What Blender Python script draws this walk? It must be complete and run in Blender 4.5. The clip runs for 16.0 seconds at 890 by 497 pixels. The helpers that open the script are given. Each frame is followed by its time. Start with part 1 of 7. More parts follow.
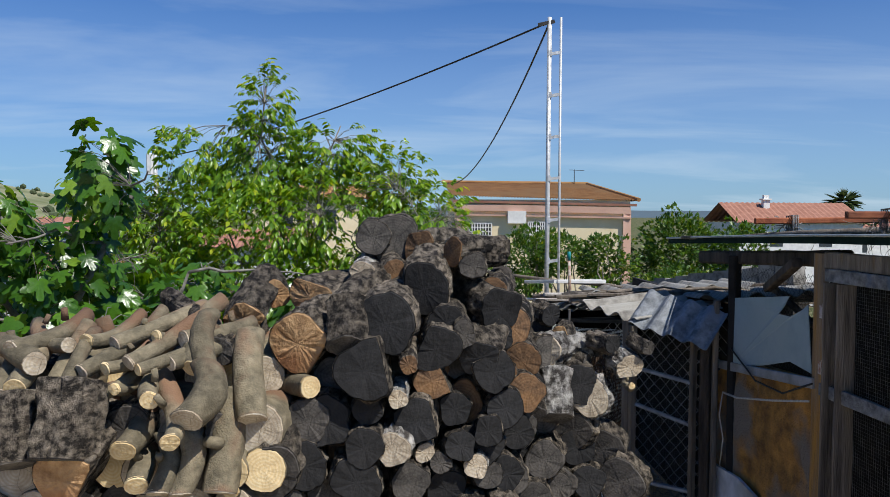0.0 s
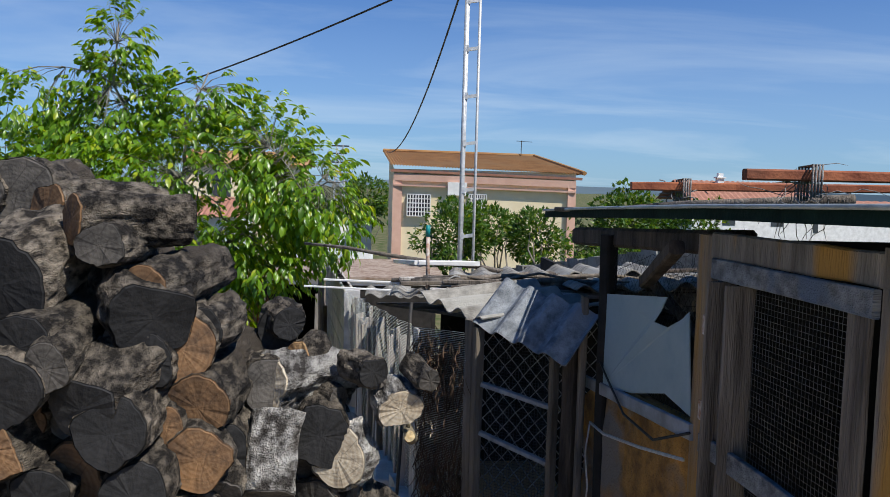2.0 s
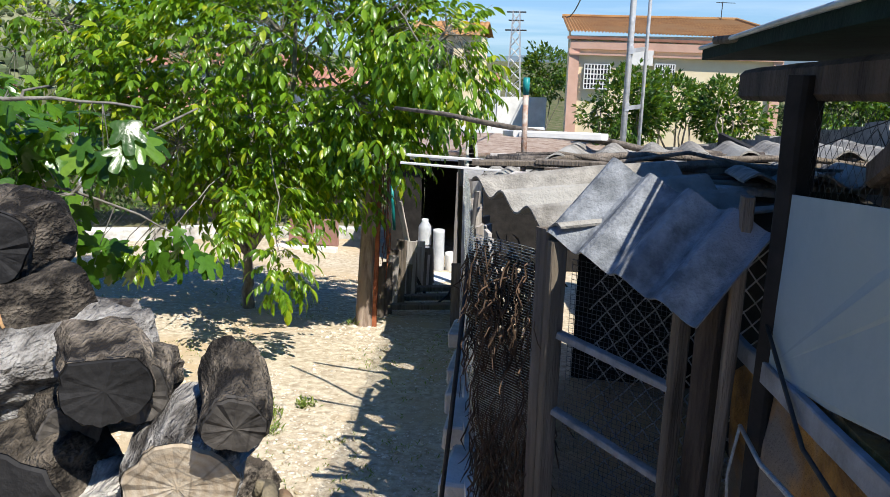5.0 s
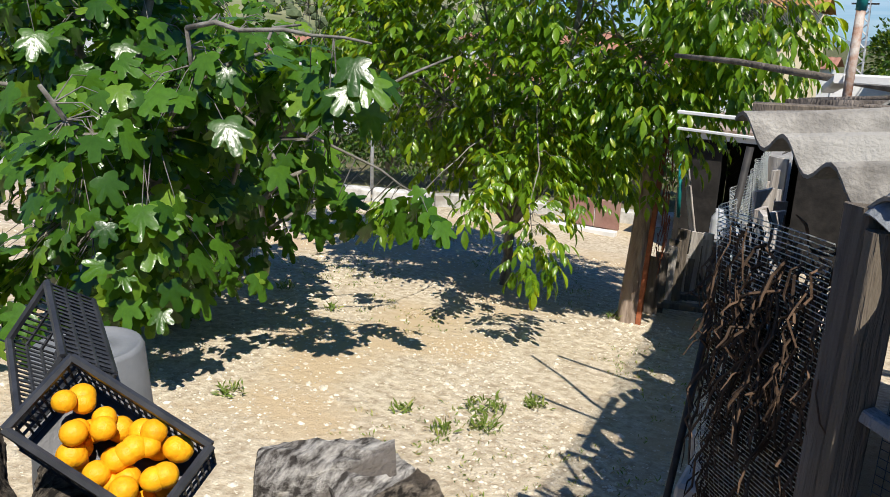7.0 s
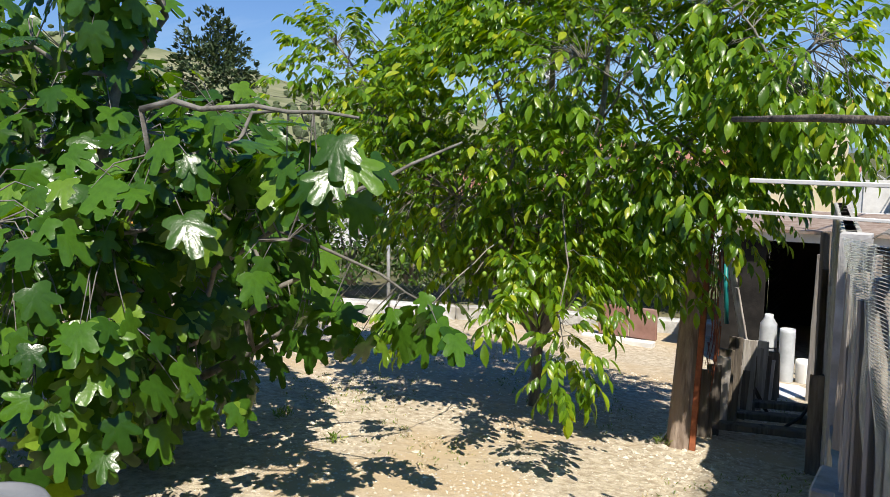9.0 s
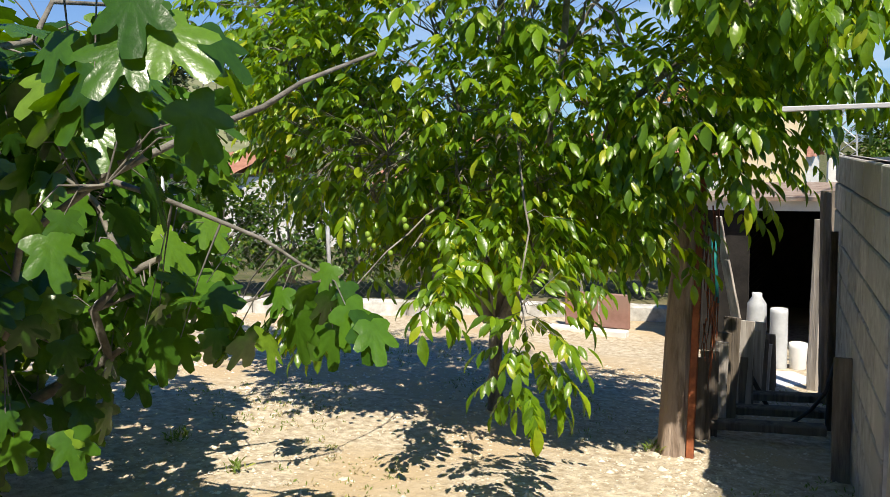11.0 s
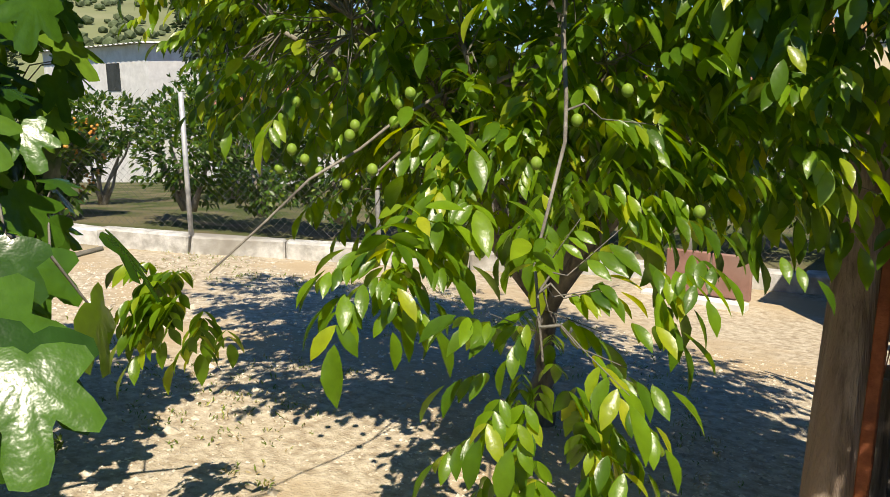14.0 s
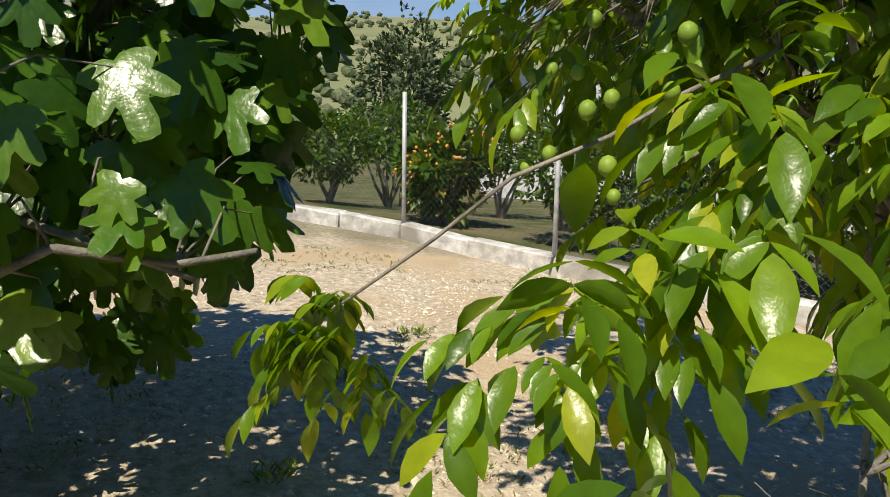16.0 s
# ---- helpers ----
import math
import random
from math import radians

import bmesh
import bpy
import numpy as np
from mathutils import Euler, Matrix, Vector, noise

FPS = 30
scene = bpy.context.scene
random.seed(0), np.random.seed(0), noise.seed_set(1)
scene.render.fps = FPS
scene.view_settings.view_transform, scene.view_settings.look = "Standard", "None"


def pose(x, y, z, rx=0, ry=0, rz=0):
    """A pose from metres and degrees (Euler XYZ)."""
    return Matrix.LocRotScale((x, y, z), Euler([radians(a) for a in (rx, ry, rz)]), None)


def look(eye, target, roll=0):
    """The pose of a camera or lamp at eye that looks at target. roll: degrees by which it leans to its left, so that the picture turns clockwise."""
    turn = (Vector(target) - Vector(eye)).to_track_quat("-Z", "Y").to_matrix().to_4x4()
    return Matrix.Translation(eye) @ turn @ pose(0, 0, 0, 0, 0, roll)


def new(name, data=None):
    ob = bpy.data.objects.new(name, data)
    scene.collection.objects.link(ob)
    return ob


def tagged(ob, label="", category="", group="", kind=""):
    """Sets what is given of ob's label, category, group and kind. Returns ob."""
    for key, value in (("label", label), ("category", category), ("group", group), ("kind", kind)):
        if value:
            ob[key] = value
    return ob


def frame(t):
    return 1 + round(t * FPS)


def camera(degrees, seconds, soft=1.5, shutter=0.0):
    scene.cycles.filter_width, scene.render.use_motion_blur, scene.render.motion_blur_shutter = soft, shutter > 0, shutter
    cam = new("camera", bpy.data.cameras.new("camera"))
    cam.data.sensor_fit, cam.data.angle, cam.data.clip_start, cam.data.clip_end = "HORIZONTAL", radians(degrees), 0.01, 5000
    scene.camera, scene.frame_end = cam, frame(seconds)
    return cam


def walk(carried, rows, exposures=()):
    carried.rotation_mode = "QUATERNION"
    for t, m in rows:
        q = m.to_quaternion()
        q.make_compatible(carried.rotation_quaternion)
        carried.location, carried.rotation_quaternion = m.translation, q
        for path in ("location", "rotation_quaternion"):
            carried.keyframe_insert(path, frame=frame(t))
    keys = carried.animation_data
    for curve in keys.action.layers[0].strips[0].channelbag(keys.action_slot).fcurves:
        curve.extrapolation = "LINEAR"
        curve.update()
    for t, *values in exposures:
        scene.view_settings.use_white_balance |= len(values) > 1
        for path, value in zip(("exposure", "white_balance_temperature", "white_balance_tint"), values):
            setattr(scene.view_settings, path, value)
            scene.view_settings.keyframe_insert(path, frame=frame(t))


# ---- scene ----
cam = camera(59.3, 16.0, soft=0.85)
PATH = [
    (0, (-0.034, -0.068, 1.385), (0.039, 1.929, 1.298), 0.3),
    (0.5, (0.219, 0.234, 1.378), (0.308, 2.23, 1.3), 0.9),
    (1, (0.428, 0.575, 1.347), (0.531, 2.571, 1.267), 1.3),
    (1.5, (0.65, 0.88, 1.336), (0.812, 2.872, 1.253), 1.3),
    (2, (0.856, 1.222, 1.332), (1.027, 3.209, 1.177), 1.6),
    (2.5, (0.965, 1.548, 1.288), (1.197, 3.506, 0.953), 1.7),
    (3, (1.102, 1.811, 1.254), (1.361, 3.754, 0.856), 1.7),
    (3.5, (1.271, 2.061, 1.245), (1.356, 4.013, 0.82), 3.2),
    (4, (1.32, 2.265, 1.24), (1.237, 4.211, 0.79), 3.0),
    (4.2, (1.319, 2.346, 1.242), (1.176, 4.288, 0.785), 2.6),
    (6.3, (1.364, 3.252, 0.977), (0.676, 5.054, 0.447), 2.2),
    (6.5, (1.353, 3.351, 0.965), (0.543, 5.1, 0.43), 2.6),
    (7, (1.34, 3.562, 0.94), (0.361, 5.22, 0.401), 2.2),
    (7.5, (1.298, 3.86, 0.847), (0.193, 5.492, 0.506), 3.0),
    (8, (1.196, 4.019, 0.858), (0.082, 5.657, 0.584), 2.0),
    (8.2, (1.162, 4.072, 0.843), (0.045, 5.709, 0.575), 1.4),
    (10.3, (0.702, 4.892, 0.491), (-0.288, 6.613, 0.248), -1.6),
    (10.5, (0.652, 5.055, 0.445), (-0.337, 6.775, 0.196), -1.9),
    (11, (0.527, 5.37, 0.383), (-0.462, 7.091, 0.135), -1.5),
    (11.5, (0.406, 5.693, 0.346), (-0.553, 7.431, 0.102), -1.4),
    (12, (0.362, 6.033, 0.289), (-0.556, 7.793, 0.04), -1.6),
    (12.5, (0.288, 6.323, 0.248), (-0.616, 8.084, -0.031), -0.5),
    (13, (0.136, 6.637, 0.207), (-0.73, 8.418, -0.071), -0.0),
    (13.5, (0.021, 6.946, 0.131), (-1.045, 8.605, -0.204), -1.1),
    (14, (-0.083, 7.235, 0.094), (-1.291, 8.782, -0.29), -0.7),
    (14.5, (-0.185, 7.526, 0.035), (-1.577, 8.908, -0.357), -0.5),
    (15, (-0.211, 7.789, -0.008), (-1.89, 8.808, -0.383), -1.7),
    (15.5, (-0.292, 8.01, -0.014), (-2.051, 8.893, -0.365), 0.3),
    (16, (-0.517, 8.143, -0.048), (-2.347, 8.885, -0.363), 1.0),
]
SUN_TO = Vector((0.5, -0.5, 1.0)).normalized()
EXPOSURES = [(0.0, 0.15, 6350, 10), (1.9, 0.15, 6350, 10), (2.5, 0.95, 6400, 10), (4.2, 0.85, 6400, 10), (6.3, 0.35, 6600, 10), (8.2, 0.35, 6600, 10), (10.3, 0.55, 7000, 10), (13.5, 0.5, 7300, 10), (14.5, 0.25, 7500, 10), (16.0, 0.2, 7300, 10)]
walk(cam, [(t, look(eye, target, roll)) for t, eye, target, roll in PATH], EXPOSURES)

# ---- world and sun ----
world = bpy.data.worlds.new("sky")
scene.world = world
world.use_nodes = True


def build_sky():
    nt = world.node_tree
    nt.nodes.clear()
    out = nt.nodes.new("ShaderNodeOutputWorld")
    back = nt.nodes.new("ShaderNodeBackground")
    sky = nt.nodes.new("ShaderNodeTexSky")
    sky.sky_type, sky.sun_disc = "NISHITA", False
    sky.sun_elevation = math.asin(SUN_TO.z)
    sky.sun_rotation = math.atan2(SUN_TO.x, SUN_TO.y)
    sky.air_density, sky.dust_density, sky.ozone_density = 1.0, 0.5, 3.0
    # thin streaky clouds, laid over a flat high layer
    coord = nt.nodes.new("ShaderNodeTexCoord")
    sep = nt.nodes.new("ShaderNodeSeparateXYZ")
    nt.links.new(coord.outputs["Generated"], sep.inputs[0])
    lift = nt.nodes.new("ShaderNodeMath")
    lift.operation = "ADD"
    lift.inputs[1].default_value = 0.12
    nt.links.new(sep.outputs["Z"], lift.inputs[0])
    comb = nt.nodes.new("ShaderNodeCombineXYZ")
    for axis in ("X", "Y"):
        div = nt.nodes.new("ShaderNodeMath")
        div.operation = "DIVIDE"
        nt.links.new(sep.outputs[axis], div.inputs[0])
        nt.links.new(lift.outputs[0], div.inputs[1])
        nt.links.new(div.outputs[0], comb.inputs[axis])
    stretch = nt.nodes.new("ShaderNodeMapping")
    stretch.inputs["Scale"].default_value = (0.5, 1.1, 1.0)
    stretch.inputs["Rotation"].default_value = (0, 0, 0.12)
    nt.links.new(comb.outputs[0], stretch.inputs[0])
    wisps = nt.nodes.new("ShaderNodeTexNoise")
    wisps.inputs["Scale"].default_value = 0.8
    wisps.inputs["Detail"].default_value = 9
    wisps.inputs["Roughness"].default_value = 0.55
    wisps.inputs["Distortion"].default_value = 0.5
    nt.links.new(stretch.outputs[0], wisps.inputs["Vector"])
    ramp = nt.nodes.new("ShaderNodeValToRGB")
    ramp.color_ramp.elements[0].position, ramp.color_ramp.elements[1].position = 0.47, 0.8
    nt.links.new(wisps.outputs["Fac"], ramp.inputs[0])
    # more veil towards the horizon
    veil = nt.nodes.new("ShaderNodeMapRange")
    veil.inputs["From Min"].default_value, veil.inputs["From Max"].default_value = 0.02, 0.34
    veil.inputs["To Min"].default_value, veil.inputs["To Max"].default_value = 0.9, 0.0
    nt.links.new(sep.outputs["Z"], veil.inputs["Value"])
    mul = nt.nodes.new("ShaderNodeMath")
    mul.operation = "MULTIPLY_ADD"
    mul.inputs[1].default_value = 0.38
    mul.use_clamp = True
    nt.links.new(ramp.outputs[0], mul.inputs[0])
    half = nt.nodes.new("ShaderNodeMath")
    half.operation = "MULTIPLY"
    half.inputs[1].default_value = 0.5
    nt.links.new(veil.outputs[0], half.inputs[0])
    nt.links.new(half.outputs[0], mul.inputs[2])
    deep = nt.nodes.new("ShaderNodeMix")
    deep.data_type, deep.blend_type = "RGBA", "MULTIPLY"
    deep.inputs[0].default_value = 1.0
    deep.inputs[7].default_value = SKY_TINT
    nt.links.new(sky.outputs[0], deep.inputs[6])
    mix = nt.nodes.new("ShaderNodeMix")
    mix.data_type = "RGBA"
    mix.inputs[7].default_value = CLOUD
    nt.links.new(mul.outputs[0], mix.inputs[0])
    nt.links.new(deep.outputs[2], mix.inputs[6])
    nt.links.new(mix.outputs[2], back.inputs["Color"])
    back.inputs["Strength"].default_value = SKY_STRENGTH
    nt.links.new(back.outputs[0], out.inputs["Surface"])


SKY_STRENGTH = 0.05
SKY_TINT = (0.03, 0.8, 1.75, 1)
CLOUD = (12.0, 14.0, 15.5, 1)
build_sky()
sun = new("sun", bpy.data.lights.new("sun", "SUN"))
sun.data.energy, sun.data.angle, sun.data.color = 5.0, radians(0.5), (1.0, 0.95, 0.87)
sun.matrix_world = look(SUN_TO * 30, (0, 0, 0))


# ---- materials ----
def mat(name, c1, c2, scale=8.0, rough=0.85, bump=0.3, stretch=(1, 1, 1), fine=9.0, c3=None, big=0.15, metal=0.0, lo=0.35, hi=0.68, random_amount=0.0, coords="Object", gloss=0.3, stain=0.5, island=False, deep=0.02):
    """A rough natural surface: two colours mixed by grain, a third by wide stains, and bump from both."""
    m = bpy.data.materials.new(name)
    m.use_nodes = True
    nt = m.node_tree
    b = nt.nodes["Principled BSDF"]
    b.inputs["Roughness"].default_value = rough
    b.inputs["Metallic"].default_value = metal
    b.inputs["Specular IOR Level"].default_value = gloss
    tc = nt.nodes.new("ShaderNodeTexCoord")
    mp = nt.nodes.new("ShaderNodeMapping")
    mp.inputs["Scale"].default_value = stretch
    nt.links.new(tc.outputs[coords], mp.inputs[0])
    n1 = nt.nodes.new("ShaderNodeTexNoise")
    n1.inputs["Scale"].default_value, n1.inputs["Detail"].default_value, n1.inputs["Roughness"].default_value = scale, 6, 0.62
    n2 = nt.nodes.new("ShaderNodeTexNoise")
    n2.inputs["Scale"].default_value, n2.inputs["Detail"].default_value = scale * big, 4
    n3 = nt.nodes.new("ShaderNodeTexNoise")
    n3.inputs["Scale"].default_value, n3.inputs["Detail"].default_value = scale * fine, 3
    for n in (n1, n2, n3):
        nt.links.new(mp.outputs[0], n.inputs["Vector"])
    r1 = nt.nodes.new("ShaderNodeValToRGB")
    r1.color_ramp.elements[0].position, r1.color_ramp.elements[1].position = lo, hi
    r1.color_ramp.elements[0].color, r1.color_ramp.elements[1].color = (*c1, 1), (*c2, 1)
    nt.links.new(n1.outputs["Fac"], r1.inputs[0])
    col = r1.outputs[0]
    if c3:
        r2 = nt.nodes.new("ShaderNodeValToRGB")
        r2.color_ramp.elements[0].position, r2.color_ramp.elements[1].position = stain, stain + 0.12
        nt.links.new(n2.outputs["Fac"], r2.inputs[0])
        mx = nt.nodes.new("ShaderNodeMix")
        mx.data_type = "RGBA"
        mx.inputs[7].default_value = (*c3, 1)
        nt.links.new(r2.outputs[0], mx.inputs[0])
        nt.links.new(col, mx.inputs[6])
        col = mx.outputs[2]
    if random_amount:
        if island:
            src = nt.nodes.new("ShaderNodeNewGeometry").outputs["Random Per Island"]
        else:
            src = nt.nodes.new("ShaderNodeObjectInfo").outputs["Random"]
        mr = nt.nodes.new("ShaderNodeMapRange")
        mr.inputs["To Min"].default_value, mr.inputs["To Max"].default_value = 1 - random_amount, 1 + random_amount
        nt.links.new(src, mr.inputs[0])
        hs = nt.nodes.new("ShaderNodeHueSaturation")
        nt.links.new(mr.outputs[0], hs.inputs["Value"])
        nt.links.new(col, hs.inputs["Color"])
        col = hs.outputs[0]
    nt.links.new(col, b.inputs["Base Color"])
    if bump:
        add = nt.nodes.new("ShaderNodeMath")
        add.operation = "MULTIPLY_ADD"
        add.inputs[1].default_value = 0.35
        nt.links.new(n3.outputs["Fac"], add.inputs[0])
        nt.links.new(n1.outputs["Fac"], add.inputs[2])
        bp = nt.nodes.new("ShaderNodeBump")
        bp.inputs["Strength"].default_value = bump
        bp.inputs["Distance"].default_value = deep
        nt.links.new(add.outputs[0], bp.inputs["Height"])
        nt.links.new(bp.outputs[0], b.inputs["Normal"])
    return m


def leaf_mat(name, dark, light, yellow, through_amount=0.35, rough=0.42):
    """Leaves: colour by leaf, a glossy skin, light shining through."""
    m = bpy.data.materials.new(name)
    m.use_nodes = True
    nt = m.node_tree
    b = nt.nodes["Principled BSDF"]
    out = nt.nodes["Material Output"]
    g = nt.nodes.new("ShaderNodeNewGeometry")
    r = nt.nodes.new("ShaderNodeValToRGB")
    e = r.color_ramp.elements
    e[0].color, e[1].color = (*dark, 1), (*yellow, 1)
    mid = r.color_ramp.elements.new(0.84)
    mid.color = (*light, 1)
    nt.links.new(g.outputs["Random Per Island"], r.inputs[0])
    tc = nt.nodes.new("ShaderNodeTexCoord")
    n = nt.nodes.new("ShaderNodeTexNoise")
    n.inputs["Scale"].default_value, n.inputs["Detail"].default_value = 35, 3
    nt.links.new(tc.outputs["Object"], n.inputs["Vector"])
    mr = nt.nodes.new("ShaderNodeMapRange")
    mr.inputs["To Min"].default_value, mr.inputs["To Max"].default_value = 0.7, 1.3
    nt.links.new(n.outputs["Fac"], mr.inputs[0])
    hs = nt.nodes.new("ShaderNodeHueSaturation")
    nt.links.new(mr.outputs[0], hs.inputs["Value"])
    nt.links.new(r.outputs[0], hs.inputs["Color"])
    nt.links.new(hs.outputs[0], b.inputs["Base Color"])
    b.inputs["Roughness"].default_value = rough
    b.inputs["Specular IOR Level"].default_value = 0.45
    bp = nt.nodes.new("ShaderNodeBump")
    bp.inputs["Strength"].default_value, bp.inputs["Distance"].default_value = 0.25, 0.01
    nt.links.new(n.outputs["Fac"], bp.inputs["Height"])
    nt.links.new(bp.outputs[0], b.inputs["Normal"])
    tr = nt.nodes.new("ShaderNodeBsdfTranslucent")
    hs2 = nt.nodes.new("ShaderNodeHueSaturation")
    hs2.inputs["Hue"].default_value, hs2.inputs["Saturation"].default_value, hs2.inputs["Value"].default_value = 0.475, 1.1, 2.2
    nt.links.new(hs.outputs[0], hs2.inputs["Color"])
    nt.links.new(hs2.outputs[0], tr.inputs["Color"])
    mix = nt.nodes.new("ShaderNodeMixShader")
    mix.inputs[0].default_value = through_amount
    nt.links.new(b.outputs[0], mix.inputs[1])
    nt.links.new(tr.outputs[0], mix.inputs[2])
    nt.links.new(mix.outputs[0], out.inputs["Surface"])
    return m


M_SOIL = mat("dry_soil", (0.36, 0.29, 0.2), (0.66, 0.58, 0.44), 16, 0.97, 1.0, c3=(0.5, 0.39, 0.25), big=0.05, stain=0.5, fine=5, gloss=0.1)


def scrub_beyond_yard(m, centre, reach, colour):
    """Past the yard the soil is overgrown: mix in dry green scrub by distance from the yard's middle."""
    nt = m.node_tree
    b = nt.nodes["Principled BSDF"]
    old = b.inputs["Base Color"].links[0].from_socket
    tc = nt.nodes.new("ShaderNodeTexCoord")
    d = nt.nodes.new("ShaderNodeVectorMath")
    d.operation = "DISTANCE"
    d.inputs[1].default_value = centre
    nt.links.new(tc.outputs["Object"], d.inputs[0])
    n = nt.nodes.new("ShaderNodeTexNoise")
    n.inputs["Scale"].default_value, n.inputs["Detail"].default_value = 1.2, 6
    nt.links.new(tc.outputs["Object"], n.inputs["Vector"])
    a = nt.nodes.new("ShaderNodeMath")
    a.operation = "MULTIPLY_ADD"
    a.inputs[1].default_value = 3.0
    nt.links.new(n.outputs["Fac"], a.inputs[0])
    nt.links.new(d.outputs["Value"], a.inputs[2])
    r = nt.nodes.new("ShaderNodeMapRange")
    r.inputs["From Min"].default_value, r.inputs["From Max"].default_value = reach, reach + 2
    nt.links.new(a.outputs[0], r.inputs[0])
    c = nt.nodes.new("ShaderNodeValToRGB")
    c.color_ramp.elements[0].position, c.color_ramp.elements[1].position = 0.4, 0.62
    c.color_ramp.elements[0].color, c.color_ramp.elements[1].color = (*colour, 1), (0.16, 0.14, 0.08, 1)
    nt.links.new(n.outputs["Fac"], c.inputs[0])
    mx = nt.nodes.new("ShaderNodeMix")
    mx.data_type = "RGBA"
    nt.links.new(r.outputs[0], mx.inputs[0])
    nt.links.new(old, mx.inputs[6])
    nt.links.new(c.outputs[0], mx.inputs[7])
    nt.links.new(mx.outputs[2], b.inputs["Base Color"])


scrub_beyond_yard(M_SOIL, (1.0, 5.0, -1.2), 12.3, (0.06, 0.085, 0.025))
M_BARK = mat("walnut_bark", (0.12, 0.105, 0.085), (0.34, 0.31, 0.26), 14, 0.9, 0.8, (1, 1, 0.35))
M_FIGBARK = mat("fig_bark", (0.11, 0.1, 0.08), (0.25, 0.235, 0.2), 14, 0.85, 0.5)
M_WALNUT = leaf_mat("walnut_leaf", (0.05, 0.12, 0.01), (0.16, 0.29, 0.016), (0.36, 0.4, 0.03), 0.42, 0.3)
M_FIG = leaf_mat("fig_leaf", (0.025, 0.075, 0.009), (0.07, 0.17, 0.015), (0.17, 0.28, 0.03), 0.3, 0.27)
M_CITRUS = leaf_mat("citrus_leaf", (0.025, 0.07, 0.01), (0.07, 0.15, 0.014), (0.18, 0.23, 0.02), 0.3, 0.4)
M_PINE = leaf_mat("conifer_leaf", (0.02, 0.04, 0.015), (0.05, 0.085, 0.025), (0.11, 0.14, 0.05), 0.15, 0.6)
M_RENDER = mat("grey_cement_render", (0.3, 0.29, 0.26), (0.52, 0.5, 0.46), 7, 0.95, 0.6, c3=(0.62, 0.61, 0.58))
M_OLDWOOD = mat("weathered_grey_wood", (0.075, 0.062, 0.05), (0.26, 0.22, 0.18), 22, 0.9, 0.9, (1, 1, 0.08), c3=(0.17, 0.14, 0.105), big=0.3, coords="Object")
M_FIBRO = mat("fibre_cement", (0.13, 0.12, 0.105), (0.36, 0.34, 0.3), 14, 0.95, 0.6, c3=(0.33, 0.32, 0.29))
# near-black for one dark post and for painted shade in hutch, coop, shed
M_DARK = mat("near_black_wood_and_shade", (0.012, 0.011, 0.01), (0.03, 0.027, 0.024), 6, 0.95, 0.3)
M_WHITE = mat("whitewash", (0.62, 0.61, 0.58), (0.8, 0.79, 0.76), 3, 0.9, 0.2)


# ---- mesh helpers ----
def link(name, me, material, parent=None, label="", smooth=False):
    if material:
        for m in material if isinstance(material, (list, tuple)) else (material,):
            me.materials.append(m)
    ob = new(name, me)
    if parent:
        ob.parent = parent
        ob.matrix_parent_inverse = Matrix.Translation(-parent.location)
    if smooth:
        me.polygons.foreach_set("use_smooth", [True] * len(me.polygons))
    if label:
        tagged(ob, label)
    return ob


def part(name, bm, material, parent=None, label="", smooth=False):
    me = bpy.data.meshes.new(name)
    bm.normal_update()
    bm.to_mesh(me)
    bm.free()
    return link(name, me, material, parent, label, smooth)


def thing(name, at, label, category, group="", kind=""):
    ob = new(name)
    ob.location = at
    ob.empty_display_size = 0.1
    return tagged(ob, label, category, group, kind)


def box(bm, lo, hi, m=None, jitter=0.0, rng=random):
    """A box between two corners, optionally turned by m and roughened."""
    vs = []
    for z in (lo[2], hi[2]):
        for x, y in ((lo[0], lo[1]), (hi[0], lo[1]), (hi[0], hi[1]), (lo[0], hi[1])):
            v = Vector((x, y, z)) + Vector([rng.uniform(-jitter, jitter) for _ in range(3)])
            vs.append(bm.verts.new(m @ v if m else v))
    for f in ((3, 2, 1, 0), (4, 5, 6, 7), (0, 1, 5, 4), (1, 2, 6, 5), (2, 3, 7, 6), (3, 0, 4, 7)):
        bm.faces.new([vs[i] for i in f])
    return vs


def soft_box(bm, lo, hi, bevel=0.01, m=None, jitter=0.0):
    own = bmesh.new()
    box(own, lo, hi, m, jitter)
    bmesh.ops.bevel(own, geom=own.edges[:], offset=bevel, segments=1, affect="EDGES")
    me = bpy.data.meshes.new("tmp")
    own.to_mesh(me)
    own.free()
    bm.from_mesh(me)
    bpy.data.meshes.remove(me)


def frame_of(d):
    d = d.normalized()
    side = d.cross(Vector((0, 0, 1)))
    if side.length < 1e-3:
        side = Vector((1, 0, 0))
    side.normalize()
    return side, side.cross(d)


